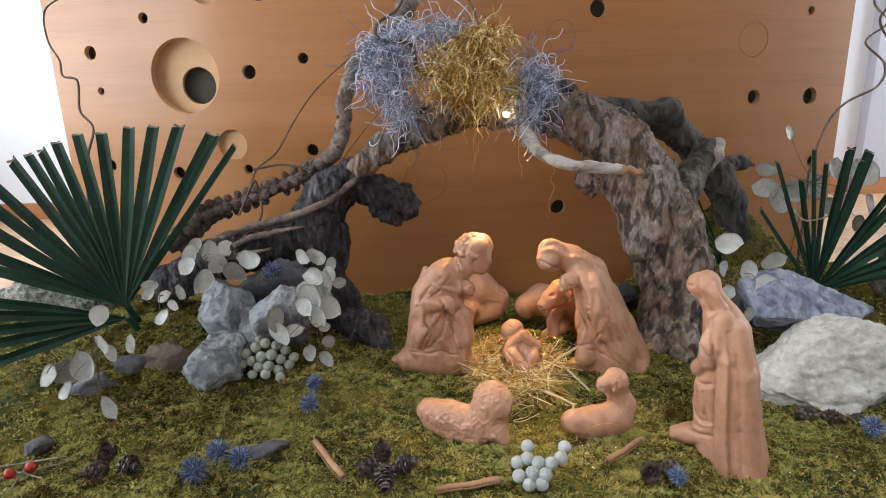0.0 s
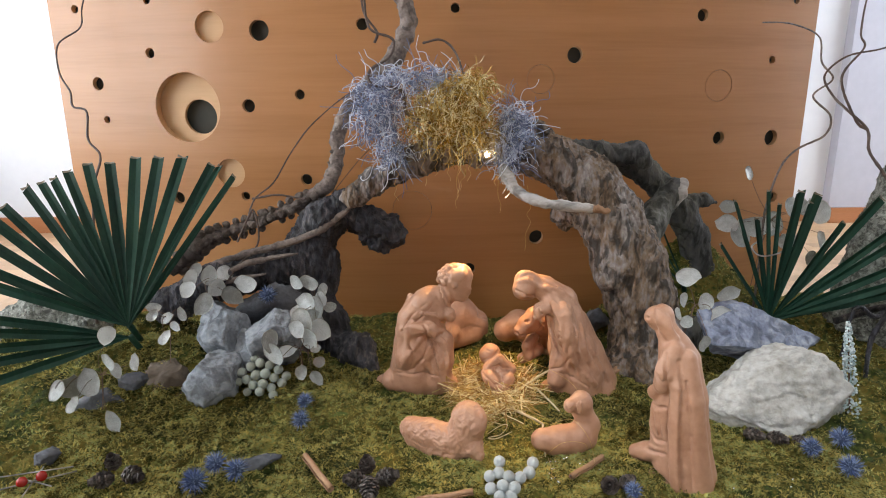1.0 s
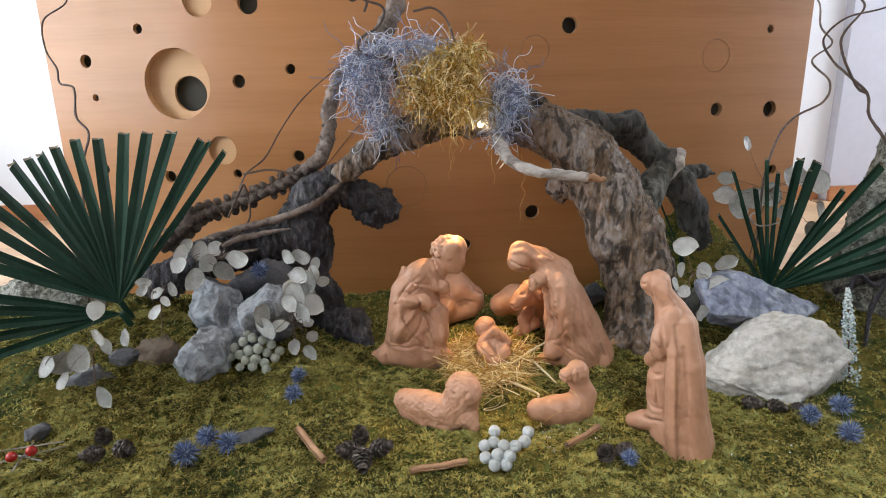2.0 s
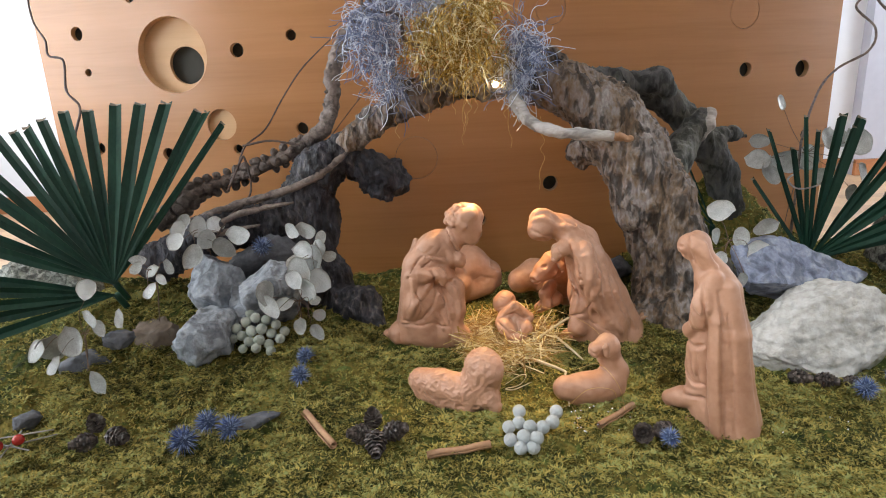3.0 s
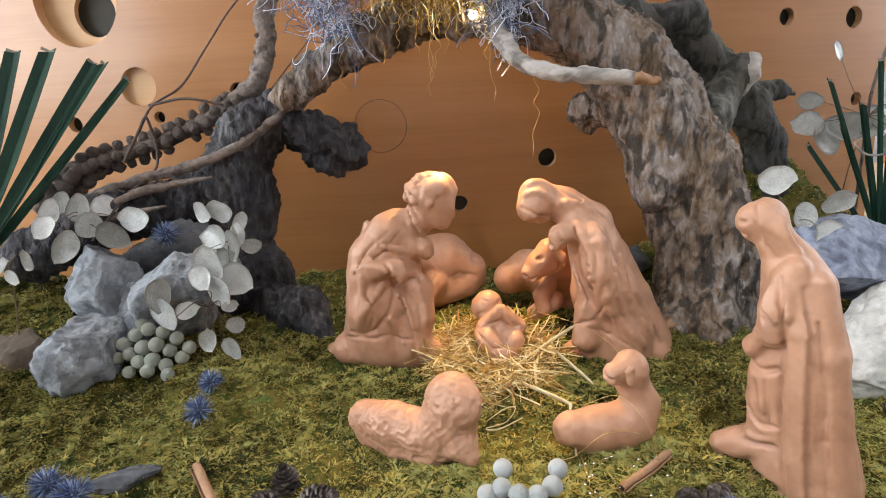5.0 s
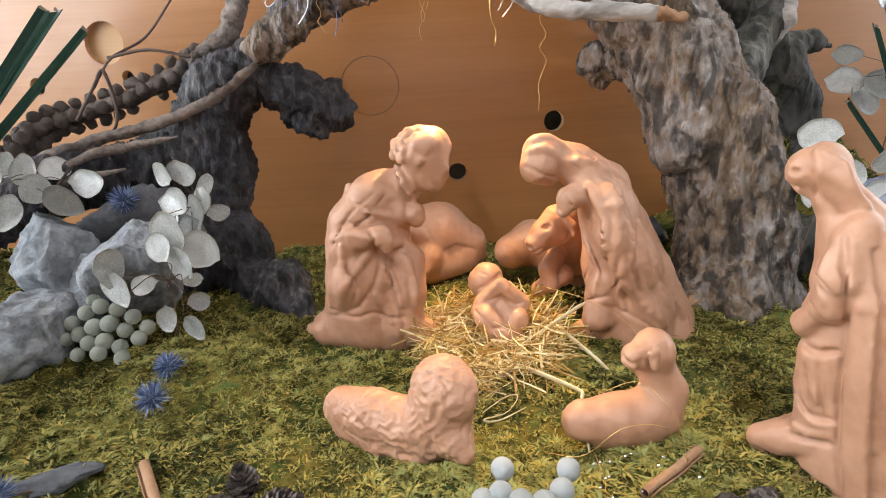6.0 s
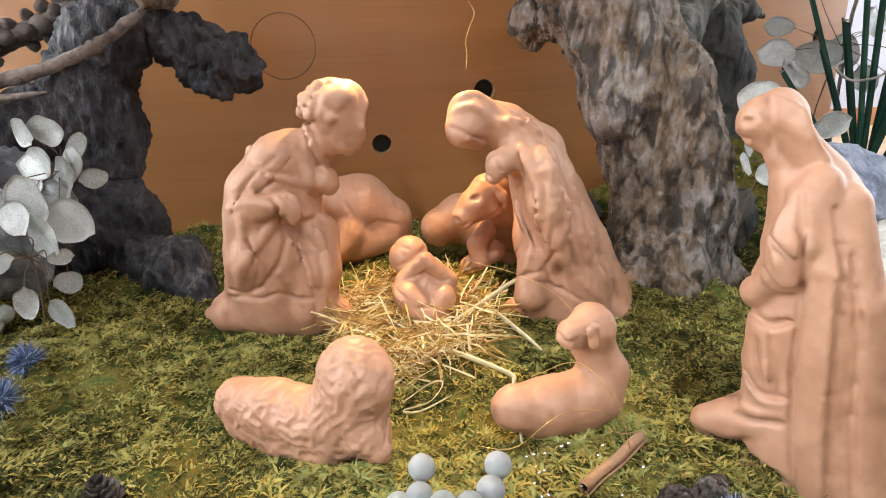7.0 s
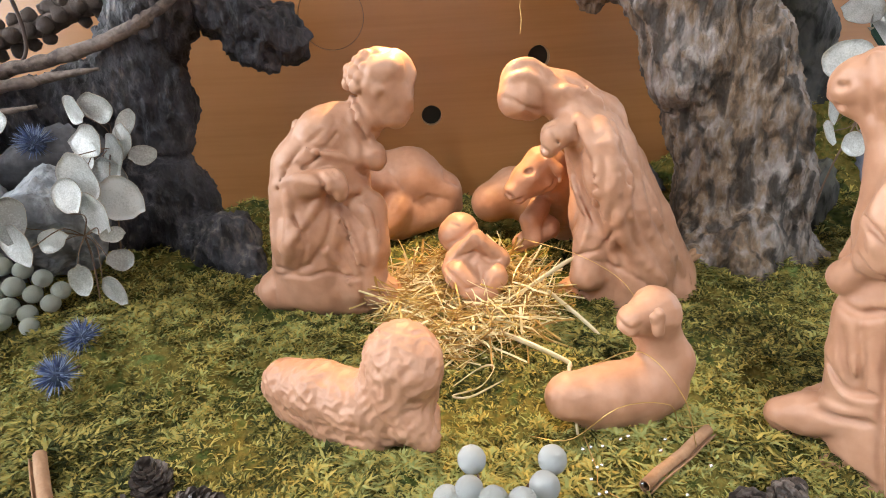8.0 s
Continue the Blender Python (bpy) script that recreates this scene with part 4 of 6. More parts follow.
figure("donkey_statue", c, "terracotta donkey statue lying beside the straw", "statue", cell=0.0018, fold=0.0004, stretch=(40, 40, 40))
c = Clay(0.006)
c.chain((0.015, 0.910, 0.033, 0.0179), (0.043, 0.895, 0.032, 0.0218), (0.077, 0.875, 0.030, 0.0235))
c.chain((0.020, 0.905, 0.018, 0.0152), (0.053, 0.885, 0.012, 0.0156), (0.080, 0.865, 0.014, 0.0142))
c.chain((0.107, 0.875, 0.067, 0.0270), (0.102, 0.875, 0.042, 0.0275), (0.097, 0.875, 0.023, 0.0245))
c.chain((0.112, 0.865, 0.064, 0.0225))
c.chain((0.112, 0.855, 0.026, 0.0146), (0.121, 0.850, 0.017, 0.0089))
c.chain((0.123, 0.875, 0.020, 0.0077), (0.124, 0.865, 0.012, 0.0059))
c.blend = 0.004
figure("sheep_statue", c, "terracotta sheep statue with rough wool lying down", "statue", cell=0.0014, fold=0.0013, stretch=(125, 125, 125), move=(-0.009, 0.0), grow=1.05)
c = Clay(0.009)
c.chain((0.230, 0.870, 0.030, 0.0186), (0.259, 0.875, 0.025, 0.0223), (0.291, 0.880, 0.026, 0.0252))
c.chain((0.309, 0.885, 0.021, 0.0194), (0.314, 0.890, 0.043, 0.0176), (0.302, 0.890, 0.069, 0.0181))
c.chain((0.297, 0.885, 0.089, 0.0201), (0.278, 0.875, 0.089, 0.0123))
c.chain((0.285, 0.850, 0.105, 0.0054), (0.287, 0.850, 0.091, 0.0039))
c.chain((0.248, 0.875, 0.011, 0.0130), (0.288, 0.875, 0.009, 0.0140))
c.blend = 0.006
c.carve((0.266, 0.874, 0.091, 0.0012), (0.273, 0.864, 0.086, 0.0012), (0.276, 0.863, 0.089, 0.0012))
c.carve((0.288, 0.873, 0.103, 0.0010), (0.281, 0.847, 0.108, 0.0010), (0.285, 0.845, 0.102, 0.0010), (0.282, 0.848, 0.097, 0.0010))
c.carve((0.280, 0.863, 0.091, 0.0012), (0.279, 0.866, 0.080, 0.0012), (0.288, 0.894, 0.054, 0.0012), (0.277, 0.893, 0.046, 0.0012))
c.carve((0.277, 0.891, 0.099, 0.0008), (0.277, 0.878, 0.102, 0.0008))
figure("lamb_statue", c, "smooth terracotta lamb statue lying on the moss", "statue", cell=0.0018, fold=0.0006, stretch=(40, 60, 40), move=(-0.005, 0.0))
# the shepherd, turned towards the infant: a runs to the front, b to the near side
SHEPHERD = ((0.427, 0.820), (-0.75, 0.661), (-0.661, -0.75))


def at(a, b, z, r, f3=SHEPHERD):
    o, f, n = f3
    return (o[0] + f[0] * a + n[0] * b, o[1] + f[1] * a + n[1] * b, z, r)


c = Clay(0.006)
c.chain(at(0.036, 0, 0.257, 0.0205), at(0.044, 0, 0.256, 0.0165))
c.chain(at(0.0465, 0, 0.251, 0.0125), at(0.0455, 0, 0.2435, 0.0088))
c.chain(at(0.030, 0, 0.242, 0.0145), at(0.016, 0, 0.222, 0.0190))
c.chain(at(0.025, 0, 0.246, 0.0120), at(0.012, 0, 0.230, 0.0125), at(0.000, 0, 0.212, 0.0180))
c.blend = 0.003
c.chain(at(0.0565, 0, 0.253, 0.0018), at(0.0578, 0, 0.2480, 0.0024))
for k in range(4):
    c.chain(at(0.038 - 0.006 * k, 0.014, 0.272 - 0.003 * k, 0.0034), at(0.032 - 0.006 * k, 0.0185, 0.257 - 0.003 * k, 0.0040), at(0.026 - 0.007 * k, 0.0155, 0.243 - 0.003 * k, 0.0042), at(0.017 - 0.006 * k, 0.016, 0.231 - 0.003 * k, 0.0036))
c.blend = 0.008
c.chain(at(0.009, 0, 0.205, 0.0245), at(0.005, 0, 0.170, 0.0270), at(-0.002, 0, 0.120, 0.0300), at(-0.006, 0, 0.060, 0.0330), at(-0.008, 0, 0.000, 0.0360))
c.chain(at(0.005, 0.018, 0.208, 0.0155), at(0.005, -0.018, 0.208, 0.0155))
c.blend = 0.005
c.chain(at(0.006, 0.024, 0.206, 0.0140), at(0.010, 0.029, 0.180, 0.0165), at(0.014, 0.028, 0.158, 0.0150))
c.chain(at(0.022, 0.020, 0.147, 0.0090), at(0.030, 0.012, 0.134, 0.0120))
c.chain(at(0.006, -0.026, 0.200, 0.0140), at(0.016, -0.026, 0.165, 0.0140), at(0.028, -0.008, 0.140, 0.0100))
c.chain(at(0.014, 0.010, 0.108, 0.0210), at(0.012, 0.010, 0.080, 0.0215), at(0.013, 0.010, 0.045, 0.0190))
c.chain(at(0.018, 0.012, 0.032, 0.0165), at(0.038, 0.012, 0.024, 0.0145), at(0.053, 0.012, 0.018, 0.0120))
c.chain(at(0.015, -0.018, 0.030, 0.0160), at(0.035, -0.018, 0.018, 0.0120))
c.chain(at(0.048, 0.008, -0.002, 0.0130), at(-0.010, 0.014, -0.018, 0.0220), at(-0.050, 0, -0.022, 0.0220))
c.chain(at(0.020, 0.022, -0.012, 0.0160), at(-0.040, 0.025, -0.020, 0.0220))
c.chain(at(0.004, 0, 0.219, 0.0160), at(-0.006, 0, 0.196, 0.0230), at(-0.014, 0, 0.133, 0.0320), at(-0.018, 0, 0.079, 0.0350), at(-0.026, 0, 0.020, 0.0400), at(-0.036, 0, -0.020, 0.0430))
c.blend = 0.003
c.chain(at(0.002, 0.020, 0.218, 0.0120), at(-0.010, 0.028, 0.165, 0.0145), at(-0.016, 0.030, 0.100, 0.0160), at(-0.022, 0.030, 0.040, 0.0180), at(-0.030, 0.028, -0.015, 0.0200))
c.chain(at(-0.013, 0.014, 0.204, 0.0150), at(-0.028, 0.020, 0.140, 0.0185), at(-0.036, 0.020, 0.080, 0.0200), at(-0.048, 0.020, 0.000, 0.0250))
c.folds(SHEPHERD,
        [([(0.012, 0.212), (0.006, 0.180), (0.002, 0.140), (-0.001, 0.090), (-0.006, 0.040), (-0.014, -0.005)], 0.0024),
         ([(0.027, 0.158), (0.016, 0.147), (0.004, 0.148)], 0.0022), ([(0.026, 0.182), (0.014, 0.172), (0.004, 0.160)], 0.0015),
         ([(0.030, 0.118), (0.018, 0.117), (0.006, 0.122)], 0.0020), ([(0.018, 0.112), (0.012, 0.085), (0.009, 0.066)], 0.0016), ([(0.026, 0.104), (0.022, 0.084), (0.014, 0.066)], 0.0015),
         ([(0.034, 0.078), (0.018, 0.062), (0.002, 0.064)], 0.0018), ([(0.033, 0.036), (0.018, 0.038), (0.000, 0.044)], 0.0014),
         ([(0.056, 0.012), (0.036, 0.008), (0.010, 0.004), (-0.010, 0.000)], 0.0016),
         ([(-0.008, 0.205), (-0.019, 0.160), (-0.023, 0.110), (-0.029, 0.050), (-0.036, -0.010)], 0.0024), ([(-0.022, 0.175), (-0.034, 0.120), (-0.040, 0.060), (-0.050, 0.000)], 0.0020),
         ([(0.050, 0.262), (0.041, 0.256), (0.037, 0.246), (0.033, 0.236)], 0.0012), ([(0.054, 0.255), (0.049, 0.256)], 0.0009), ([(0.055, 0.2425), (0.050, 0.242)], 0.0006)],
        [([(0.032, 0.044), (0.018, 0.045), (0.002, 0.050)], 0.0022), ([(0.030, 0.070), (0.016, 0.057), (0.004, 0.058)], 0.0018),
         ([(0.020, 0.200), (0.022, 0.180), (0.018, 0.163)], 0.0018), ([(-0.013, 0.190), (-0.017, 0.120), (-0.024, 0.040), (-0.031, 0.000)], 0.0020)])
figure("shepherd_statue", c, "tall terracotta statue of a standing cloaked shepherd", "statue", cell=0.0018, fold=0.0005, stretch=(40, 40, 10))

# ---- driftwood ----
def ridged(p, s, z=0.4):
    return 1 - 2 * abs(noise.noise(Vector((p.x * s, p.y * s, p.z * s * z))))


def bark_relief(deep):
    def fn(p):
        return deep * (0.9 * noise.noise(p * 14) + 0.75 * ridged(p, 34, 0.3) + 0.5 * ridged(p, 80, 0.4) + 0.3 * ridged(p, 150, 0.6) + 0.2 * noise.noise(p * 260))
    return fn


def build_arch():
    t = thing("driftwood_arch", (0.49, 1.17, 0.0), "arched grey-brown weathered driftwood trunk standing in moss", "driftwood")
    c = Clay(0.02)
    c.chain((0.510, 1.175, -0.01, 0.070), (0.502, 1.18, 0.094, 0.055), (0.490, 1.19, 0.172, 0.055), (0.464, 1.2, 0.265, 0.062), (0.432, 1.2, 0.34, 0.058),
            (0.380, 1.21, 0.413, 0.052), (0.311, 1.22, 0.463, 0.038), (0.226, 1.23, 0.492, 0.035))
    c.chain((0.226, 1.23, 0.489, 0.034), (0.14, 1.24, 0.487, 0.027), (0.064, 1.25, 0.478, 0.023), (-0.003, 1.26, 0.454, 0.022), (-0.072, 1.27, 0.415, 0.019), (-0.121, 1.28, 0.38, 0.02))
    c.chain((0.48, 1.15, 0.04, 0.045), (0.415, 1.13, 0.005, 0.022))
    c.chain((0.52, 1.15, 0.05, 0.045), (0.575, 1.12, 0.0, 0.026))
    c.chain((0.49, 1.13, 0.04, 0.040), (0.485, 1.09, -0.005, 0.022))
    c.chain((0.40, 1.22, 0.345, 0.03), (0.345, 1.27, 0.338, 0.017), (0.346, 1.272, 0.312, 0.009))
    c.chain((0.435, 1.17, 0.30, 0.035), (0.42, 1.165, 0.22, 0.02))
    c.chain((0.50, 1.15, 0.26, 0.03), (0.53, 1.14, 0.12, 0.03), (0.54, 1.13, 0.02, 0.028))
    c.chain((0.23, 1.24, 0.53, 0.018), (0.27, 1.24, 0.525, 0.012), (0.30, 1.235, 0.52, 0.006))
    part("trunk", relief(c.skin(0.0036), bark_relief(0.0085)), M["bark"], t)
    part("side_branch", tube([(0.178, 1.215, 0.525, 0.0086), (0.187, 1.178, 0.478, 0.0108), (0.195, 1.14, 0.445, 0.0120), (0.212, 1.12, 0.418, 0.0112), (0.244, 1.1, 0.401, 0.0108),
                              (0.298, 1.08, 0.393, 0.0103), (0.351, 1.075, 0.388, 0.0086)], 70, 14, 0.38, 60), M["pale_wood"], t, "pale smooth side branch with peeled bark")
    part("broken_tip", tube([(0.349, 1.075, 0.388, 0.0082), (0.365, 1.075, 0.385, 0.0066), (0.384, 1.076, 0.381, 0.0050)], 18, 10, 0.7, 110), M["broken_wood"], t, "splintered reddish broken branch tip")
    part("splintered_foot", join([tube([(0.405 + 0.012 * i, 1.125 + 0.004 * (i % 3), 0.045 + 0.012 * math.sin(i * 2.1), 0.005), (0.372 + 0.008 * i, 1.09, 0.035 + 0.012 * math.cos(i), 0.004), (0.36 + 0.01 * i, 1.07, 0.02, 0.001)], 8, 5, 0.3, 80)
                            for i in range(6)]), M["broken_wood"], t, "splintered reddish wood at the trunk's foot")


def build_back_limb():
    t = thing("driftwood_limb", (0.71, 1.37, 0.08), "bluish grey driftwood limb with a sawn stub behind the trunk", "driftwood")
    c = Clay(0.012)
    c.chain((0.36, 1.26, 0.487, 0.012), (0.42, 1.28, 0.474, 0.018), (0.48, 1.3, 0.455, 0.023), (0.54, 1.31, 0.420, 0.025), (0.59, 1.32, 0.375, 0.026), (0.64, 1.34, 0.325, 0.028), (0.68, 1.355, 0.265, 0.031), (0.70, 1.365, 0.18, 0.036), (0.71, 1.37, 0.07, 0.044))
    c.chain((0.468, 1.27, 0.468, 0.016), (0.492, 1.262, 0.474, 0.017), (0.510, 1.262, 0.455, 0.014))
    c.chain((0.655, 1.35, 0.345, 0.016), (0.70, 1.36, 0.352, 0.009), (0.735, 1.37, 0.342, 0.004))
    part("limb", relief(c.skin(0.0042), bark_relief(0.0055)), M["mossy_bark"], t)
    c = Clay(0.012)
    c.chain((0.50, 1.20, 0.28, 0.030), (0.525, 1.24, 0.315, 0.027), (0.556, 1.27, 0.346, 0.024), (0.580, 1.285, 0.372, 0.021), (0.597, 1.290, 0.390, 0.018))
    part("sawn_stub", relief(c.skin(0.004), bark_relief(0.005)), M["mossy_bark"], t)
    c = Clay(0.008)
    c.chain((0.612, 1.284, 0.402, 0.010), (0.603, 1.276, 0.382, 0.012), (0.586, 1.268, 0.354, 0.007))
    part("cut_face", relief(c.skin(0.0035), bark_relief(0.003)), M["pale_wood"], t, "pale sawn end of the stub")


def build_stump():
    t = thing("driftwood_stump", (-0.18, 1.25, 0.0), "dark blackish driftwood stump with a burl and roots", "driftwood")
    c = Clay(0.018)
    c.chain((-0.225, 1.26, -0.01, 0.050), (-0.230, 1.27, 0.10, 0.038), (-0.235, 1.29, 0.19, 0.034), (-0.222, 1.3, 0.266, 0.042), (-0.19, 1.3, 0.325, 0.038), (-0.14, 1.3, 0.357, 0.028))
    c.chain((-0.193, 1.27, 0.10, 0.012), (-0.195, 1.275, 0.18, 0.013), (-0.180, 1.285, 0.25, 0.012))
    c.chain((-0.21, 1.30, 0.22, 0.04), (-0.271, 1.28, 0.225, 0.036), (-0.346, 1.25, 0.22, 0.030), (-0.42, 1.2, 0.215, 0.028), (-0.50, 1.18, 0.17, 0.028))
    c.chain((-0.18, 1.25, 0.06, 0.035), (-0.13, 1.2, 0.05, 0.022), (-0.105, 1.19, 0.075, 0.019))
    c.chain((-0.20, 1.26, 0.10, 0.05), (-0.27, 1.22, 0.08, 0.04), (-0.33, 1.2, 0.08, 0.04))
    c.chain((-0.11, 1.19, 0.06, 0.02), (-0.085, 1.165, 0.015, 0.014))
    part("trunk", relief(c.skin(0.004), bark_relief(0.0105)), M["dark_bark"], t)
    c = Clay(0.014)
    c.chain((-0.135, 1.3, 0.345, 0.026), (-0.10, 1.31, 0.322, 0.030), (-0.068, 1.32, 0.300, 0.036), (-0.046, 1.325, 0.290, 0.034))
    c.chain((-0.07, 1.29, 0.275, 0.016), (-0.06, 1.29, 0.262, 0.01))
    part("burl", relief(c.skin(0.004), lambda p: 0.012 * noise.noise(p * 38) + 0.006 * ridged(p, 70, 1) + 0.005 * noise.noise(p * 150)), M["dark_bark"], t, "knobbly dark burl")
    for pts, r in (([(-0.11, 1.275, 0.378), (-0.168, 1.255, 0.33), (-0.237, 1.245, 0.297), (-0.316, 1.235, 0.278), (-0.39, 1.215, 0.260), (-0.463, 1.195, 0.235)], 0.010),
                   ([(-0.237, 1.23, 0.270), (-0.30, 1.22, 0.262), (-0.36, 1.2, 0.25), (-0.43, 1.18, 0.215)], 0.008),
                   ([(-0.30, 1.2, 0.235), (-0.37, 1.185, 0.225), (-0.46, 1.17, 0.2)], 0.007)):
        part("root", tube([(*p, r * 0.8 * (0.35 if i in (0, len(pts) - 1) else 1)) for i, p in enumerate(pts)], 60, 9, 0.45, 45), M["grey_bark"], t, "twisting brown root")


def build_screw_branch():
    t = thing("screw_branch", (-0.52, 1.25, 0.2), "grey branch twisted like a screw leaning on the stump", "branch")
    pts = [(-0.52, 1.25, 0.225, 0.011), (-0.475, 1.28, 0.264, 0.0115), (-0.45, 1.3, 0.290, 0.0115), (-0.398, 1.32, 0.305, 0.0115), (-0.338, 1.33, 0.321, 0.012), (-0.273, 1.335, 0.348, 0.013), (-0.215, 1.335, 0.377, 0.016),
           (-0.177, 1.335, 0.410, 0.0165), (-0.158, 1.335, 0.459, 0.0155), (-0.153, 1.335, 0.512, 0.016), (-0.130, 1.34, 0.565, 0.017), (-0.09, 1.345, 0.612, 0.019), (-0.040, 1.35, 0.655, 0.021),
           (-0.005, 1.36, 0.715, 0.020), (0.008, 1.36, 0.755, 0.018), (-0.002, 1.36, 0.79, 0.017), (-0.018, 1.36, 0.802, 0.010)]
    part("stem", tube(pts, 300, 14, 0.3, 55), M["grey_bark"], t)
    bm = bmesh.new()
    bmesh.ops.create_icosphere(bm, subdivisions=3, radius=1)
    for v in bm.verts:
        v.co *= 1 + 0.22 * noise.noise(v.co * 1.7)
    me = bpy.data.meshes.new("knob")
    bm.to_mesh(me)
    bm.free()
    me.materials.append(M["grey_bark"])
    me.polygons.foreach_set("use_smooth", [True] * len(me.polygons))
    rng = random.Random(14)
    line = spline(pts, 400)
    for i in range(54):
        f = (i // 3) / 17
        k = int(6 + f * 140) + (i % 3) * 3
        c, tg = Vector(line[k][:3]), (Vector(line[k + 1][:3]) - Vector(line[k][:3])).normalized()
        side = tg.cross(Vector((0, 1, 0))).normalized()
        up = tg.cross(side)
        ang = (0.1, math.pi + 0.1, 1.6)[i % 3] + rng.uniform(-0.3, 0.3)
        out = side * math.cos(ang) + up * math.sin(ang)
        if out.y > 0.3:
            out = -out
        r = rng.uniform(0.0098, 0.0130) * (1 - 0.22 * f)
        ob = new("knob", me)
        ob.parent = t
        ob.location = c + out * 0.0165 - t.location
        ob.scale = (r, r, r * 0.85)
        ob.rotation_euler = (ang, f * 9, ang * 2)
    for i in range(34):
        k = 175 + i * 3
        c = Vector(line[k][:3])
        ang = rng.uniform(0, 6.28)
        ob = new("knob", me)
        ob.parent = t
        ob.location = c + Vector((math.cos(ang), math.sin(ang) * 0.9, 0)) * 0.0155 - t.location
        ob.scale = (0.0042, 0.0042, 0.0036)


build_arch()
build_back_limb()
build_stump()
build_screw_branch()


# ---- stones ----
single("white_stone", rock((0.684, 0.975, 0.040), (0.178, 0.100, 0.106), 7, 0.18, 13, 6, -8), M["white_rock"], (0.678, 0.965, -0.02), "large pale limestone rock lying on the moss", "rock")
single("slate_stone", rock((0.662, 1.060, 0.132), (0.150, 0.075, 0.066), 12, 0.16, 12, 5, 4), M["blue_rock"], (0.675, 1.065, 0.09), "blue-grey slate rock resting on the pale rock", "rock")
for i, (c, s) in enumerate((((-0.365, 1.145, 0.125), (0.055, 0.05, 0.08)), ((-0.278, 1.11, 0.125), (0.05, 0.045, 0.058)), ((-0.372, 1.065, 0.07), (0.06, 0.048, 0.062)),
                            ((-0.318, 1.115, 0.085), (0.05, 0.045, 0.055)))):
    single("grey_stone", rock(c, [v * 1.25 for v in s], 20 + i, 0.21, 14, 5, 30 * i), M["grey_rock"], (c[0], c[1], c[2] - s[2]), "rough grey limestone rock in the left pile".replace("left ", ""), "rock", "pile of grey rocks")
for c, s, m, lab in (((-0.566, 1.03, 0.03), (0.062, 0.035, 0.034), "dark_rock", "dark grey stone half sunk in moss"), ((-0.468, 1.075, 0.06), (0.06, 0.035, 0.05), "brown_rock", "brown stone half sunk in moss"),
                     ((-0.425, 1.06, 0.035), (0.055, 0.04, 0.03), "brown_rock", "flat brown stone half sunk in moss"), ((-0.30, 1.19, 0.165), (0.07, 0.04, 0.06), "dark_rock", "dark bluish stone behind the grey rocks"),
                     ((0.441, 1.34, 0.055), (0.05, 0.035, 0.04), "dark_rock", "dark stone behind the figures"), ((0.40, 1.365, 0.06), (0.035, 0.03, 0.04), "dark_rock", "dark stone behind the figures"),
                     ((0.61, 1.2, 0.06), (0.06, 0.04, 0.06), "mossy_bark", "mossy brown stone beside the trunk"), ((-0.25, 0.862, 0.008), (0.04, 0.018, 0.012), "dark_rock", "flat slate chip lying on the moss"),
                     ((-0.61, 0.885, 0.012), (0.025, 0.02, 0.018), "dark_rock", "small grey stone lying on the moss"), ((-0.505, 1.0, 0.09), (0.03, 0.012, 0.02), "dark_rock", "thin dark stone chip leaning in the moss")):
    single("stone", rock(c, s, int(c[0] * 97) % 50, 0.35, 9, 4, 15), M[m], (c[0], c[1], c[2] - s[2]), lab, "rock")


def lichen_block(name, base, chain, label):
    c = Clay(0.02)
    c.chain(*chain)
    geo = relief(c.skin(0.006), lambda p: 0.008 * noise.noise(p * 30) + 0.006 * noise.noise(p * 90) + 0.004 * noise.noise(p * 190))
    single(name, geo, M["lichen"], base, label, "log")


lichen_block("lichen_log", (1.06, 1.26, 0.0), [(1.09, 1.25, 0.42, 0.04), (1.085, 1.255, 0.3, 0.06), (1.08, 1.26, 0.18, 0.075), (1.06, 1.26, 0.0, 0.09)], "upright log crusted with pale grey lichen")
lichen_block("lichen_mound", (-0.96, 1.4, 0.0), [(-1.0, 1.38, 0.03, 0.06), (-0.9, 1.4, 0.06, 0.07), (-0.8, 1.4, 0.05, 0.06)], "low lump covered with grey-green lichen")


# ---- palm leaves ----
def leaflet(a, b, width, fold=0.5, n=9, sag=0.0, end_cut=0.003, taper=True):
    """A stiff pleated leaf strip from a to b, folded along its middle."""
    a, b = Vector(a), Vector(b)
    t = (b - a).normalized()
    view = Vector((0.05, -1, 0.25)).normalized()
    s = t.cross(view).normalized()
    nrm = s.cross(t).normalized()
    length = (b - a).length
    verts, faces = [], []
    for i in range(n):
        f = i / (n - 1)
        w = min(f * length * 0.062 + 0.0012, width) * (1 if f < 0.75 else 1 - 0.25 * (f - 0.75)) if taper else width
        c = a + t * (f * length) + Vector((0, 0, -sag * f * f))
        d = nrm * (w * fold)
        th = nrm * 0.0007
        skew = t * (end_cut if i == n - 1 else 0)
        for q in (c - s * w + skew, c - d * 0.9, c + s * w - skew):
            verts.append(q + th)
        for q in (c + s * w - skew, c - d * 0.9, c - s * w + skew):
            verts.append(q - th)
    for i in range(n - 1):
        for k in range(6):
            k2 = (k + 1) % 6
            faces.append((i * 6 + k, i * 6 + k2, (i + 1) * 6 + k2, (i + 1) * 6 + k))
    faces += [(5, 4, 3, 2, 1, 0), tuple((n - 1) * 6 + k for k in range(6))]
    return verts, faces


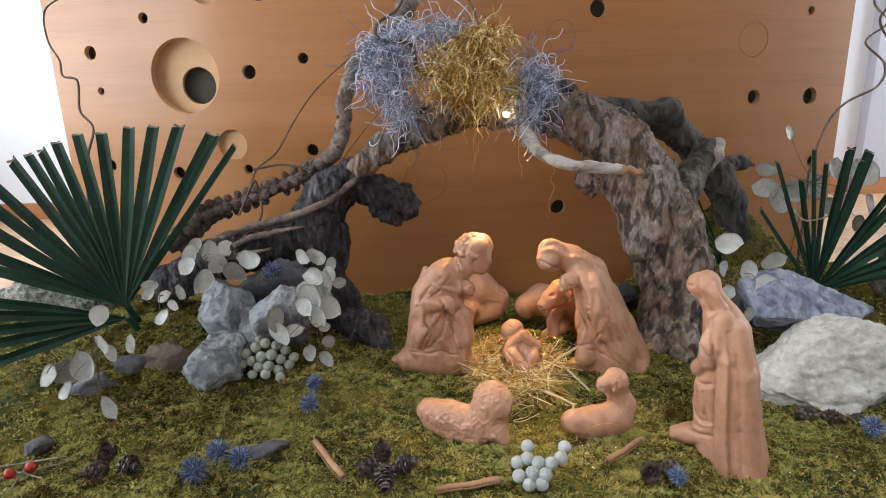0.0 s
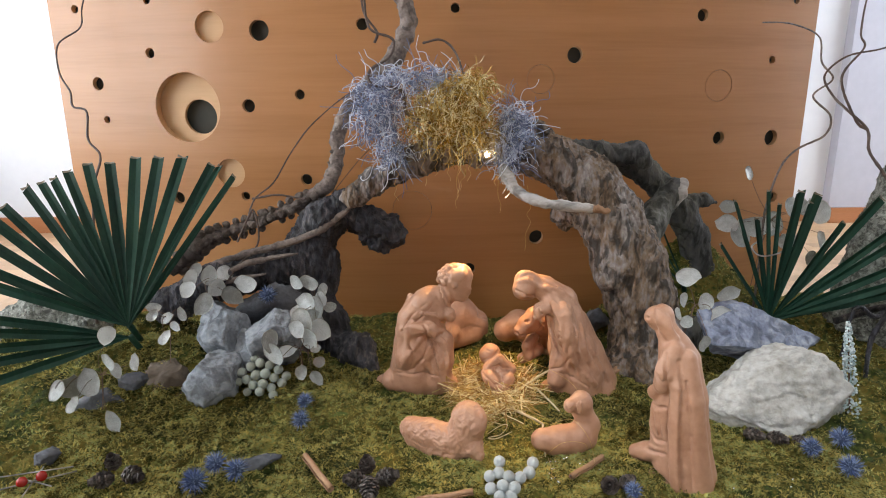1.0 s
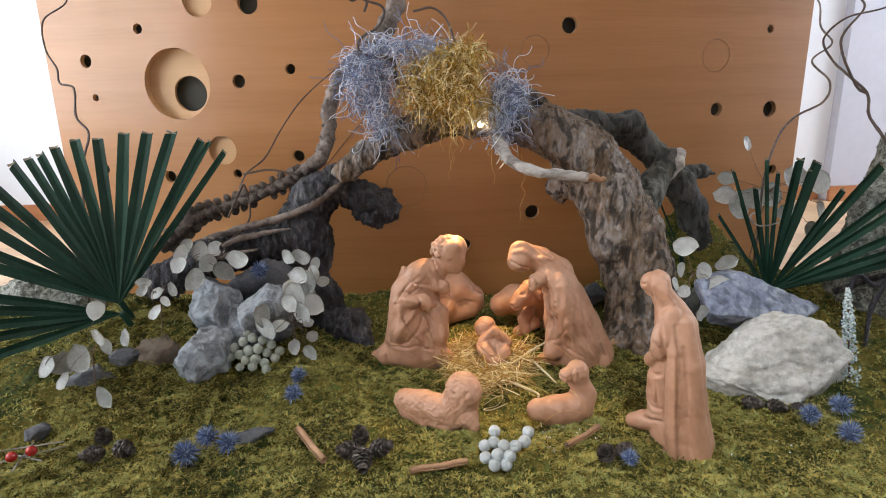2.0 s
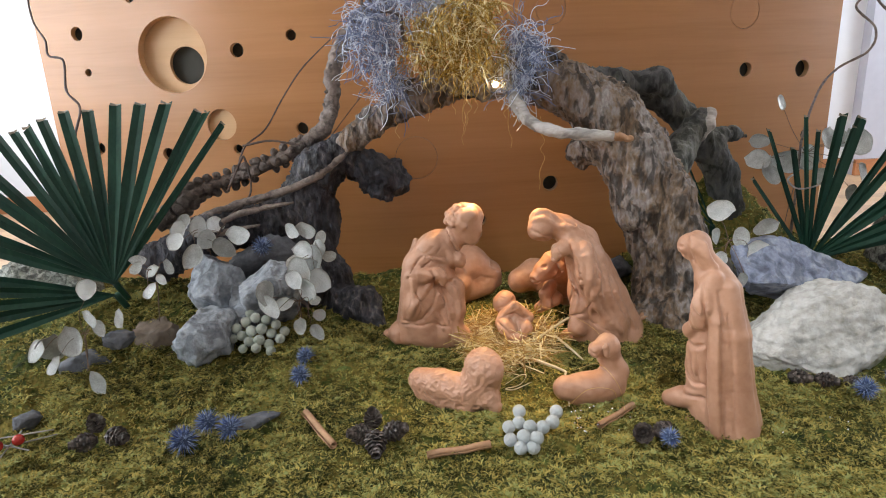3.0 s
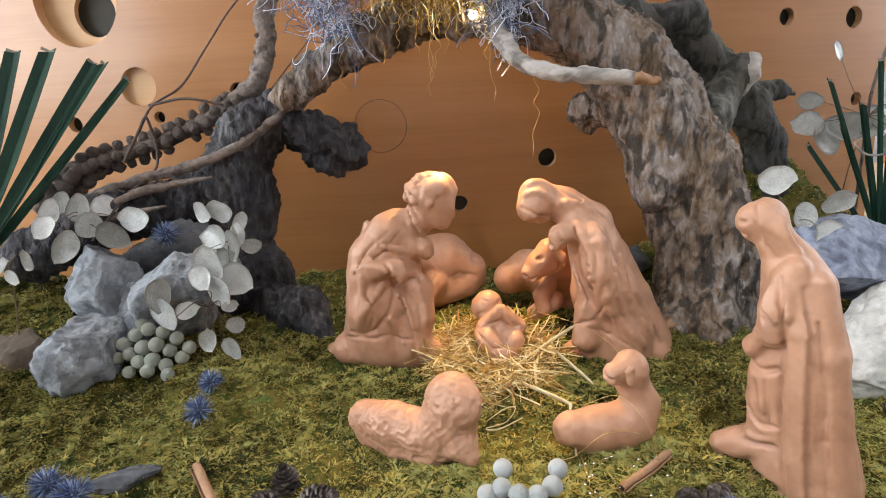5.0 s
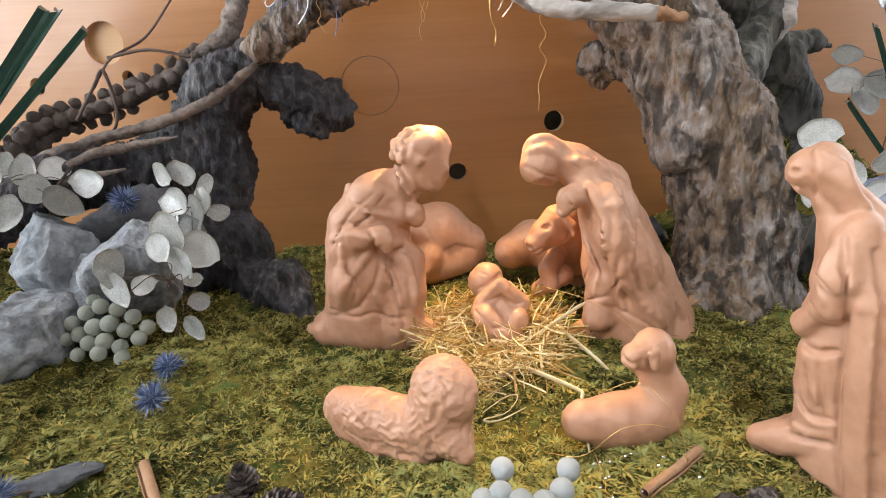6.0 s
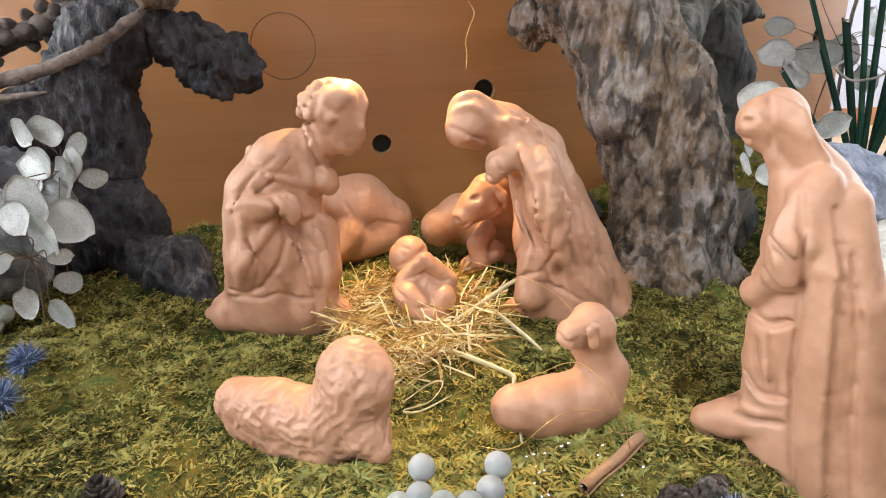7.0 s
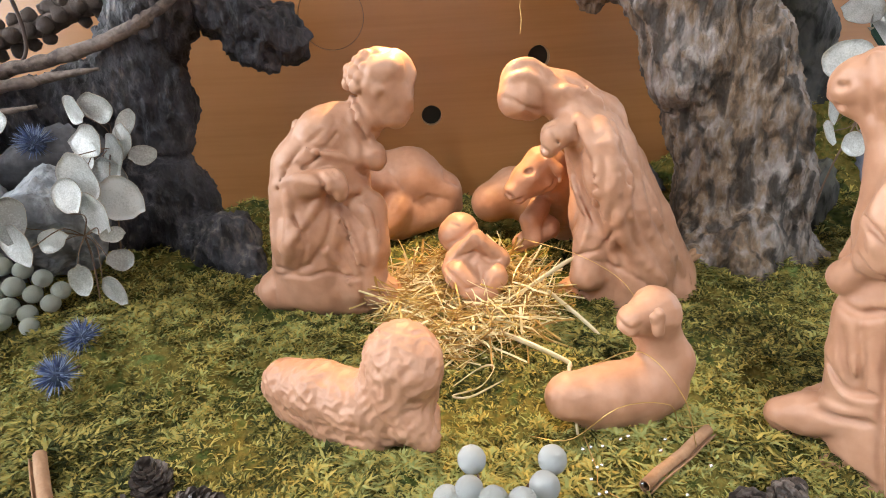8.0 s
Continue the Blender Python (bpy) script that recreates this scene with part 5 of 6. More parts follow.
def palm(base, hub, tips, label):
    """A leaf of stiff strips from the hub to tips of (x, y, z, half width)."""
    t = thing("palm_leaf", base, label, "palm leaf", "palm leaves")
    part("stalk", tube([(hub[0], hub[1] + 0.004, hub[2], 0.006), (hub[0] + 0.01, hub[1] + 0.02, hub[2] - 0.04, 0.006), (base[0], base[1], base[2] - 0.01, 0.007)], 10, 8), M["palm"], t)
    rng = random.Random(len(label))
    for i, (x, y, z, w) in enumerate(tips):
        h = (hub[0], hub[1] - 0.0015 * (i % 3), hub[2])
        sag, cut = rng.uniform(-0.004, 0.006), rng.uniform(-0.006, 0.006)
        leaf = part("leaflet", leaflet(h, (x, y, z), w, sag=sag, end_cut=cut), M["palm"], t, smooth=False)
        d = (Vector((x, y, z)) - Vector(h)).normalized()
        e = Vector((x, y, z - sag)) - d * 0.001
        part("cut_end", leaflet(e, e + d * 0.0035, w * 0.8, n=3, taper=False, end_cut=0.002), M["palm_end"], leaf, "dry pale cut edge", smooth=False)


HUB = (-0.558, 1.12, 0.155)
palm((-0.553, 1.15, 0.10), HUB, [(-0.396, 1.36, 0.419, 0.007), (-0.420, 1.34, 0.452, 0.006), (-0.437, 1.34, 0.454, 0.010), (-0.492, 1.32, 0.472, 0.0125), (-0.539, 1.31, 0.474, 0.0125), (-0.583, 1.3, 0.475, 0.0125), (-0.629, 1.28, 0.466, 0.012),
                                (-0.665, 1.26, 0.462, 0.0115), (-0.697, 1.24, 0.456, 0.0105), (-0.716, 1.22, 0.443, 0.009), (-0.735, 1.21, 0.434, 0.009), (-0.762, 1.2, 0.422, 0.010), (-0.798, 1.18, 0.393, 0.0105),
                                (-0.833, 1.14, 0.41, 0.011), (-0.853, 1.11, 0.375, 0.0105), (-0.873, 1.08, 0.335, 0.010), (-0.873, 1.06, 0.30, 0.010)], "dark green fan palm leaf with trimmed tips standing in moss")
palm((-0.55, 1.12, 0.09), (-0.55, 1.10, 0.14), [(-0.86, 0.99, 0.245, 0.009), (-0.86, 0.97, 0.215, 0.009), (-0.86, 0.955, 0.175, 0.009), (-0.86, 0.945, 0.135, 0.009), (-0.85, 0.935, 0.085, 0.009)], "low dark green palm leaf spreading over the moss")
palm((0.80, 1.21, 0.06), (0.797, 1.2, 0.105), [(0.772, 1.22, 0.391, 0.0045), (0.80, 1.22, 0.36, 0.005), (0.831, 1.2, 0.390, 0.010), (0.85, 1.19, 0.37, 0.006), (0.869, 1.2, 0.386, 0.0115), (0.905, 1.16, 0.33, 0.007), (0.971, 1.15, 0.382, 0.010), (0.985, 1.12, 0.33, 0.008),
                                               (1.04, 1.1, 0.35, 0.008), (1.05, 1.08, 0.29, 0.009), (1.055, 1.05, 0.24, 0.010), (0.98, 1.06, 0.235, 0.009), (0.718, 1.25, 0.37, 0.004), (0.701, 1.26, 0.263, 0.004), (0.74, 1.24, 0.30, 0.005), (0.76, 1.23, 0.33, 0.006)],
     "dark green palm leaf with narrow stiff blades")
palm((0.62, 1.29, 0.1), (0.645, 1.3, 0.16), [(0.57, 1.285, 0.305, 0.002), (0.555, 1.285, 0.285, 0.002), (0.535, 1.27, 0.25, 0.002)], "thin green palm blades behind the trunk")


# ---- seed discs on stems ----
def pod(c, r, rng):
    """A thin dished oval disc with a small point, and its dry rim."""
    tilt = Euler((radians(rng.uniform(-32, 8)), radians(rng.uniform(-25, 25)), radians(rng.uniform(-38, 38)))).to_matrix()
    turn = rng.uniform(0, 2 * math.pi)
    asp = rng.uniform(0.62, 0.98)
    n, rings = 22, 5
    shape = []
    for k in range(n):
        a = 2 * math.pi * k / n
        b = 1 + 0.05 * math.sin(2 * a + turn * 3) + 0.045 * math.sin(3 * a + turn * 7) + 0.02 * math.sin(7 * a + turn)
        shape.append((math.cos(a) * (b + (0.14 if k == 0 else 0)), math.sin(a) * asp * b))
    rot = lambda u, v: (u * math.cos(turn) - v * math.sin(turn), u * math.sin(turn) + v * math.cos(turn))
    verts, faces = [], []
    for sgn in (1, -1):
        o = len(verts)
        verts.append(Vector(c) + tilt @ Vector((0, 0.10 * r + sgn * 0.0004, 0)))
        for j in range(1, rings + 1):
            f = j / rings
            for k in range(n):
                u, v = rot(*shape[k])
                w = 0.10 * r * (1 - f * f) + 0.07 * r * math.sin(3 * turn + 4 * u + 2 * v) * f * f
                verts.append(Vector(c) + tilt @ Vector((u * r * f, w + sgn * 0.0004 * (1 - 0.6 * f), v * r * f)))
        for k in range(n):
            q = (o, o + 1 + k, o + 1 + (k + 1) % n)
            faces.append(q if sgn < 0 else q[::-1])
            for j in range(rings - 1):
                a = o + 1 + j * n
                q = (a + k, a + n + k, a + n + (k + 1) % n, a + (k + 1) % n)
                faces.append(q if sgn < 0 else q[::-1])
    a, b = 1 + (rings - 1) * n, 1 + rings * n + 1 + (rings - 1) * n
    for k in range(n):
        faces.append((a + k, b + k, b + (k + 1) % n, a + (k + 1) % n))
    edge = [Vector(verts[a + k]) for k in range(n)]
    return (verts, faces), edge


def sprig(base, discs, label, seed):
    rng = random.Random(seed)
    t = thing("lunaria_sprig", base, label, "dried flower", "lunaria sprigs")
    mid = Vector((sum(d[0] for d in discs) / len(discs), sum(d[1] for d in discs) / len(discs), sum(d[2] for d in discs) / len(discs)))
    stems = [tube([(*base, 0.0009), (*((Vector(base) + mid) / 2 + Vector((0, 0.015, 0.01))), 0.0011), (mid.x, mid.y + 0.02, mid.z, 0.001)], 14, 5)]
    for x, y, z, r in discs:
        geo, edge = pod((x, y, z), r * rng.uniform(1.0, 1.15), rng)
        d = part("seed_disc", geo, M["pod"], t)
        ring = [(*v, 0.00032) for v in edge]
        part("rim", tube(ring + ring[:1], 28, 4), M["pod_rim"], d, "thin brown rim")
        foot = min(edge, key=lambda v: (v - mid).length)
        stems.append(tube([(*foot, 0.0005), (*((foot + mid) / 2 + Vector((rng.uniform(-0.01, 0.01), 0.012, rng.uniform(-0.004, 0.012)))), 0.0006), (mid.x, mid.y + 0.02, mid.z, 0.0008)], 10, 4))
    for g in stems:
        part("stem", g, M["stem"], t)


sprig((-0.21, 1.12, 0.07), [(-0.197, 1.120, 0.238, 0.0187), (-0.172, 1.120, 0.221, 0.0156), (-0.225, 1.130, 0.236, 0.0178), (-0.199, 1.090, 0.210, 0.0203), (-0.182, 1.100, 0.193, 0.0216),
                            (-0.205, 1.070, 0.179, 0.0211), (-0.176, 1.080, 0.153, 0.0205), (-0.218, 1.100, 0.185, 0.0165), (-0.157, 1.110, 0.190, 0.0125), (-0.215, 1.085, 0.165, 0.019), (-0.19, 1.095, 0.17, 0.02), (-0.175, 1.11, 0.205, 0.017)], "pearly white lunaria seed discs beside the grey rocks", 1)
sprig((-0.21, 1.06, 0.05), [(-0.194, 1.060, 0.145, 0.0201), (-0.254, 1.030, 0.128, 0.0216), (-0.234, 1.050, 0.124, 0.0160), (-0.206, 1.030, 0.088, 0.0159), (-0.178, 1.030, 0.076, 0.0150), (-0.181, 1.060, 0.123, 0.0101),
                            (-0.174, 1.050, 0.100, 0.0111), (-0.262, 1.040, 0.150, 0.018), (-0.215, 1.06, 0.165, 0.017)], "pearly white lunaria seed discs in front of the rocks", 2)
sprig((-0.39, 1.17, 0.1), [(-0.400, 1.100, 0.205, 0.0235), (-0.401, 1.150, 0.248, 0.0190), (-0.435, 1.140, 0.246, 0.0178), (-0.435, 1.120, 0.230, 0.0155), (-0.356, 1.140, 0.208, 0.0233), (-0.333, 1.160, 0.226, 0.0204),
                           (-0.385, 1.140, 0.225, 0.0169), (-0.434, 1.170, 0.254, 0.0150), (-0.380, 1.180, 0.244, 0.0174)], "cream lunaria seed discs above the grey rocks", 3)
sprig((-0.46, 1.06, 0.1), [(-0.448, 1.040, 0.200, 0.0136), (-0.439, 1.000, 0.177, 0.0132), (-0.428, 1.060, 0.199, 0.0119), (-0.478, 1.060, 0.214, 0.0118), (-0.431, 1.030, 0.187, 0.0096), (-0.469, 1.030, 0.209, 0.0115)],
      "small lunaria seed discs beside the palm leaf", 4)
sprig((-0.57, 1.0, 0.02), [(-0.529, 0.980, 0.193, 0.0147), (-0.533, 0.980, 0.141, 0.0149), (-0.528, 0.990, 0.121, 0.0142), (-0.573, 0.980, 0.102, 0.0235), (-0.605, 0.980, 0.093, 0.0226), (-0.596, 0.960, 0.070, 0.0158),
                           (-0.525, 0.950, 0.041, 0.0204), (-0.624, 0.970, 0.094, 0.0168), (-0.498, 1.000, 0.130, 0.0152)], "drooping lunaria seed discs over a dark stone", 5)
sprig((0.56, 1.12, 0.03), [(0.548, 1.080, 0.248, 0.0199), (0.544, 1.080, 0.201, 0.0134), (0.580, 1.060, 0.202, 0.0165), (0.623, 1.060, 0.218, 0.0209), (0.604, 1.040, 0.177, 0.0207), (0.555, 1.000, 0.141, 0.0180),
                           (0.526, 1.020, 0.177, 0.0128), (0.522, 1.050, 0.183, 0.0109)], "pearly lunaria seed discs in front of the trunk", 6)
sprig((0.86, 1.4, 0.1), [(0.779, 1.390, 0.328, 0.0206), (0.774, 1.380, 0.288, 0.0247), (0.840, 1.370, 0.282, 0.0356), (0.804, 1.370, 0.262, 0.0329), (0.881, 1.370, 0.288, 0.0274), (0.919, 1.360, 0.331, 0.0243), (0.970, 1.340, 0.324, 0.0268),
                        (0.945, 1.300, 0.217, 0.0212), (0.962, 1.300, 0.260, 0.0250), (0.910, 1.350, 0.246, 0.0204), (0.947, 1.360, 0.330, 0.0203), (0.814, 1.380, 0.411, 0.0162)], "large pale lunaria seed discs behind the palm", 7)


# ---- berries, thistles, cones, sticks ----
def ball_mesh(material):
    bm = bmesh.new()
    bmesh.ops.create_uvsphere(bm, u_segments=18, v_segments=12, radius=1)
    for v in bm.verts:
        v.co *= 1 + 0.03 * noise.noise(v.co * 3)
    me = bpy.data.meshes.new("berry")
    bm.to_mesh(me)
    bm.free()
    me.materials.append(material)
    me.polygons.foreach_set("use_smooth", [True] * len(me.polygons))
    return me


def berry_sprig(base, balls, material, label):
    t = thing("berry_sprig", base, label, "dried flower", "grey berry sprigs")
    me = ball_mesh(material)
    stems = []
    for x, y, z, r in balls:
        b = new("berry", me)
        b.parent = t
        b.location = Vector((x, y, z)) - Vector(base)
        b.scale = (r, r, r)
        b.rotation_euler = (x * 50, y * 40, z * 90)
        stems.append(tube([(x, y, z, 0.0008), ((x + base[0]) / 2, (y + base[1]) / 2 + 0.004, (z + base[2]) / 2, 0.001), (*base, 0.0012)], 6, 4))
    part("stem", join(stems), M["stem"], t)


berry_sprig((-0.28, 1.07, 0.04), [(-0.323, 1.050, 0.082, 0.0091), (-0.305, 1.050, 0.094, 0.0091), (-0.287, 1.050, 0.101, 0.0091), (-0.269, 1.050, 0.096, 0.0091), (-0.253, 1.050, 0.086, 0.0091), (-0.239, 1.050, 0.072, 0.0091),
                                  (-0.312, 1.040, 0.072, 0.0090), (-0.294, 1.040, 0.080, 0.0100), (-0.276, 1.040, 0.083, 0.0100), (-0.260, 1.040, 0.074, 0.0090), (-0.246, 1.040, 0.063, 0.0091), (-0.328, 1.040, 0.067, 0.0080),
                                  (-0.298, 1.030, 0.065, 0.0090), (-0.280, 1.030, 0.066, 0.0100), (-0.264, 1.030, 0.058, 0.0090), (-0.307, 1.020, 0.056, 0.0079), (-0.284, 1.020, 0.056, 0.0089), (-0.259, 1.020, 0.049, 0.0089),
                                  (-0.335, 1.060, 0.094, 0.0071), (-0.299, 1.060, 0.106, 0.0081)], M["ball"], "cluster of round greenish grey berries before the rocks")
berry_sprig((0.155, 0.775, 0.0), [(0.143, 0.802, 0.035, 0.0095), (0.195, 0.796, 0.035, 0.0095), (0.186, 0.778, 0.03, 0.0098), (0.139, 0.78, 0.03, 0.0093), (0.153, 0.769, 0.03, 0.0096), (0.170, 0.766, 0.03, 0.0096),
                                  (0.125, 0.779, 0.025, 0.0093), (0.142, 0.754, 0.025, 0.0098), (0.159, 0.749, 0.025, 0.0097), (0.124, 0.756, 0.02, 0.0094), (0.136, 0.743, 0.015, 0.0092), (0.153, 0.743, 0.015, 0.0095)],
            M["ball_light"], "cluster of round pale grey berries on the moss")


def thistle_head(c, r, rng):
    core = rock(c, (r * 0.5, r * 0.5, r * 0.5), rng.randint(1, 90), 0.1, 0, 3)
    spikes = []
    axis = Vector((rng.uniform(-0.4, 0.4), -0.6, 0.8)).normalized()
    for _ in range(230):
        d = Vector((rng.gauss(0, 1), rng.gauss(0, 1), rng.gauss(0, 1))).normalized()
        if d.dot(axis) < -0.35:
            d = d - 2 * axis * d.dot(axis)
        a, b = Vector(c) + d * r * 0.42, Vector(c) + d * r * rng.uniform(0.85, 1.12)
        s = d.cross(Vector((0.3, 0.5, 0.8))).normalized() * r * 0.03
        u = d.cross(s).normalized() * r * 0.03
        spikes.append(([a + s, a - s * 0.5 + u, a - s * 0.5 - u, b], [(0, 1, 3), (1, 2, 3), (2, 0, 3)]))
    return core, join(spikes)


def thistle(c, r, base, seed, label="spiky blue globe thistle head lying on moss"):
    rng = random.Random(seed)
    t = thing("globe_thistle", base, label, "dried flower", "blue thistles")
    core, spikes = thistle_head(c, r, rng)
    part("core", core, M["thistle_core"], t)
    part("bristle_crown", spikes, M["thistle"], t, "fine blue bristles", smooth=False)
    part("stem", tube([(*c, 0.0016), ((c[0] + base[0]) / 2, (c[1] + base[1]) / 2 + 0.01, (c[2] + base[2]) / 2, 0.0014), (base[0], base[1] + 0.02, base[2], 0.0012)], 8, 5), M["stem"], t)


for i, (c, r) in enumerate((((-0.329, 0.79, 0.026), 0.024), ((-0.272, 0.815, 0.027), 0.022), ((-0.312, 0.84, 0.024), 0.021), ((-0.192, 0.985, 0.052), 0.019), ((-0.194, 0.94, 0.040), 0.020),
                            ((0.698, 0.777, 0.022), 0.022), ((0.733, 0.85, 0.026), 0.022), ((0.669, 0.83, 0.024), 0.020), ((0.337, 0.74, 0.020), 0.016), ((-0.29, 1.16, 0.2), 0.022))):
    thistle(c, r, (c[0] + 0.008, c[1] + 0.02, ground(c[0], c[1] + 0.02)), 40 + i)


def pine_cone(c, length, rad, axis, label="small dark open pine cone lying on moss"):
    axis = Vector(axis).normalized()
    side = axis.cross(Vector((0.2, 0.3, 1))).normalized()
    up = axis.cross(side)
    base = Vector((c[0], c[1], c[2] - rad))
    t = thing("pine_cone", base, label, "pine cone", "pine cones")
    a = Vector(c) - axis * length / 2
    part("core", tube([(*(a), rad * 0.4), (*(a + axis * length * 0.5), rad * 0.5), (*(a + axis * length * 0.97), rad * 0.12)], 10, 8), M["cone"], t)
    k = 0
    rows = 8
    for i in range(rows):
        f = (i + 0.5) / rows
        rr = rad * (0.55 + 0.45 * math.sin(math.pi * min(1, f * 1.1 + 0.12))) * (1 if f < 0.75 else 1 - 0.6 * (f - 0.75) * 2)
        n = max(4, int(7 * rr / rad))
        geos = []
        for j in range(n):
            ang = 2 * math.pi * (j + 0.5 * (i % 2)) / n
            d = side * math.cos(ang) + up * math.sin(ang)
            tg = axis.cross(d)
            p = a + axis * length * f
            w = rad * 0.33
            o = p + d * rad * 0.3
            e = p + d * rr + axis * rad * 0.38
            q = axis * rad * 0.085
            verts = [o - tg * w * 0.4, o + tg * w * 0.4, e + tg * w - d * rad * 0.12, e + d * rad * 0.05, e - tg * w - d * rad * 0.12]
            verts = [v + q for v in verts] + [v - q for v in verts]
            geos.append((verts, [(0, 1, 2, 3, 4), (9, 8, 7, 6, 5)] + [(m, 5 + m, 5 + (m + 1) % 5, (m + 1) % 5) for m in range(5)]))
        for g in geos:
            part("scale", g, M["cone"], t, smooth=False)


for c, l, r, ax in (((-0.081, 0.787, 0.022), 0.038, 0.016, (-0.8, -0.3, 0.3)), ((-0.060, 0.768, 0.020), 0.042, 0.017, (0.05, -0.8, -0.25)), ((-0.036, 0.79, 0.022), 0.038, 0.016, (0.8, -0.1, 0.3)), ((-0.066, 0.808, 0.032), 0.034, 0.0145, (0, -0.2, 0.9)),
                    ((-0.474, 0.84, 0.03), 0.032, 0.014, (0, -0.3, 0.9)), ((-0.437, 0.82, 0.02), 0.038, 0.016, (0.8, -0.4, 0.1)), ((-0.48, 0.815, 0.016), 0.038, 0.015, (-0.8, -0.3, 0.0)),
                    ((0.307, 0.757, 0.018), 0.034, 0.0155, (-0.3, -0.6, 0.5)), ((0.337, 0.768, 0.014), 0.03, 0.013, (0.6, 0.4, 0.1)), ((0.60, 0.885, 0.018), 0.036, 0.014, (0.8, -0.4, 0)), ((0.635, 0.872, 0.017), 0.036, 0.014, (0.7, -0.6, 0.1)),
                    ((0.668, 0.858, 0.017), 0.034, 0.0135, (0.5, -0.8, 0))):
    pine_cone(c, l * 0.85, r * 0.92, ax)


def cinnamon(a, b, r):
    a, b = Vector(a), Vector(b)
    t = (b - a).normalized()
    s = t.cross(Vector((0, 0, 1))).normalized()
    u = s.cross(t)
    prof = []
    for k in range(40):
        f = k / 39
        ang = -2.6 * math.pi * f
        prof.append((math.cos(ang) * r * (1 - 0.55 * f), math.sin(ang) * r * (1 - 0.55 * f)))
    loop = prof + [(x * 0.86, y * 0.86) for x, y in reversed(prof)]
    n = len(loop)
    verts = []
    rows = 6
    for i in range(rows):
        c = a.lerp(b, i / (rows - 1)) + Vector((0, 0, 0.0012 * math.sin(i * 1.7)))
        for x, y in loop:
            verts.append(c + s * x + u * y)
    faces = []
    for i in range(rows - 1):
        for k in range(n):
            k2 = (k + 1) % n
            faces.append((i * n + k, i * n + k2, (i + 1) * n + k2, (i + 1) * n + k))
    for i in (0, rows - 1):
        for k in range(39):
            faces.append((i * n + k, i * n + k + 1, i * n + n - 2 - k, i * n + n - 1 - k))
    single("cinnamon_stick", (verts, faces), M["cinnamon"], ((a.x + b.x) / 2, (a.y + b.y) / 2, min(a.z, b.z) - r), "rolled brown cinnamon stick lying on the moss", "cinnamon stick", "cinnamon sticks")


cinnamon((-0.175, 0.866, 0.016), (-0.119, 0.775, 0.014), 0.0068)
cinnamon((0.01, 0.747, 0.010), (0.097, 0.762, 0.011), 0.0065)
cinnamon((0.255, 0.789, 0.013), (0.319, 0.836, 0.015), 0.006)
cinnamon((0.385, 0.865, 0.008), (0.42, 0.80, 0.006), 0.006)


def build_red_berries():
    t = thing("red_berry_pick", (-0.58, 0.82, 0.0), "small bundle of thin sticks with two red berries", "decoration")
    for i, (a, b) in enumerate((((-0.64, 0.80, 0.012), (-0.53, 0.835, 0.020)), ((-0.62, 0.835, 0.010), (-0.55, 0.80, 0.018)), ((-0.59, 0.85, 0.02), (-0.585, 0.78, 0.012)), ((-0.65, 0.83, 0.016), (-0.54, 0.845, 0.022)))):
        part("stick", tube([(*a, 0.0012), (*b, 0.0012)], 4, 5), M["pale_wood"], t)
    for c in ((-0.572, 0.815, 0.026), (-0.598, 0.807, 0.022)):
        part("berry", rock(c, (0.008, 0.008, 0.008), 3, 0.04, 0, 3), M["berry"], t, "glossy red berry")


build_red_berries()


def build_white_spike():
    t = thing("flower_spike", (0.83, 0.965, 0.0), "slender frosted white flower spike standing in moss", "dried flower")
    a, b = Vector((0.832, 0.962, 0.0)), Vector((0.792, 0.955, 0.195))
    part("stem", tube([(*a, 0.0025), (*b, 0.0008)], 8, 6), M["stem"], t)
    rng = random.Random(8)
    geos = []
    for i in range(520):
        f = rng.uniform(0.03, 1)
        c = a.lerp(b, f)
        r = 0.017 * (1 - f) ** 0.6 + 0.002
        d = Vector((rng.gauss(0, 1), rng.gauss(0, 1), rng.uniform(-0.2, 1.1))).normalized()
        e = c + d * r * rng.uniform(0.5, 1)
        geos.append(rock(e, (0.0022, 0.0022, 0.0022), i % 40, 0.3, 0, 1))
    part("bloom", join(geos), M["white_spike"], t, "tiny frosted white florets")


build_white_spike()


# ---- straw bed ----
def strand(p, d, length, r, rng, bend=0.25, n=4, flat=0.5):
    pts = [(*p, r)]
    q, v = Vector(p), Vector(d)
    for _ in range(n - 1):
        v = (v + Vector((rng.uniform(-1, 1), rng.uniform(-1, 1), rng.uniform(-0.6, 0.5))) * bend * 0.4).normalized()
        q = q + v * length / (n - 1)
        q.z = max(q.z, ground(q.x, q.y) + 0.003)
        pts.append((*q, r))
    return tube(pts, n + 2, 4, flat=flat)


def build_straw():
    rng = random.Random(21)
    geos = []
    for i in range(2300):
        a = rng.uniform(0, 2 * math.pi)
        rr = rng.uniform(0.0, 1) ** 0.5
        x, y = 0.160 + 0.090 * rr * math.cos(a), 1.052 + 0.098 * rr * math.sin(a)
        z = ground(x, y) + 0.003 + 0.014 * rng.random() + 0.030 * math.exp(-((rr - 0.68) / 0.24) ** 2) * rng.random()
        d = Vector((rng.gauss(0, 1), rng.gauss(0, 0.9), rng.gauss(0, 0.4))).normalized()
        geos.append(strand((x, y, z), d, rng.uniform(0.012, 0.044), rng.choice((0.0003, 0.0004, 0.0005, 0.0006, 0.0009, 0.0013)), rng, 0.6))
    ob = single("straw_bed", join(geos), M["straw"], (0.158, 1.048, 0.01), "loose golden straw heaped under the infant statue", "straw", kind="stuff", smooth=False)


build_straw()


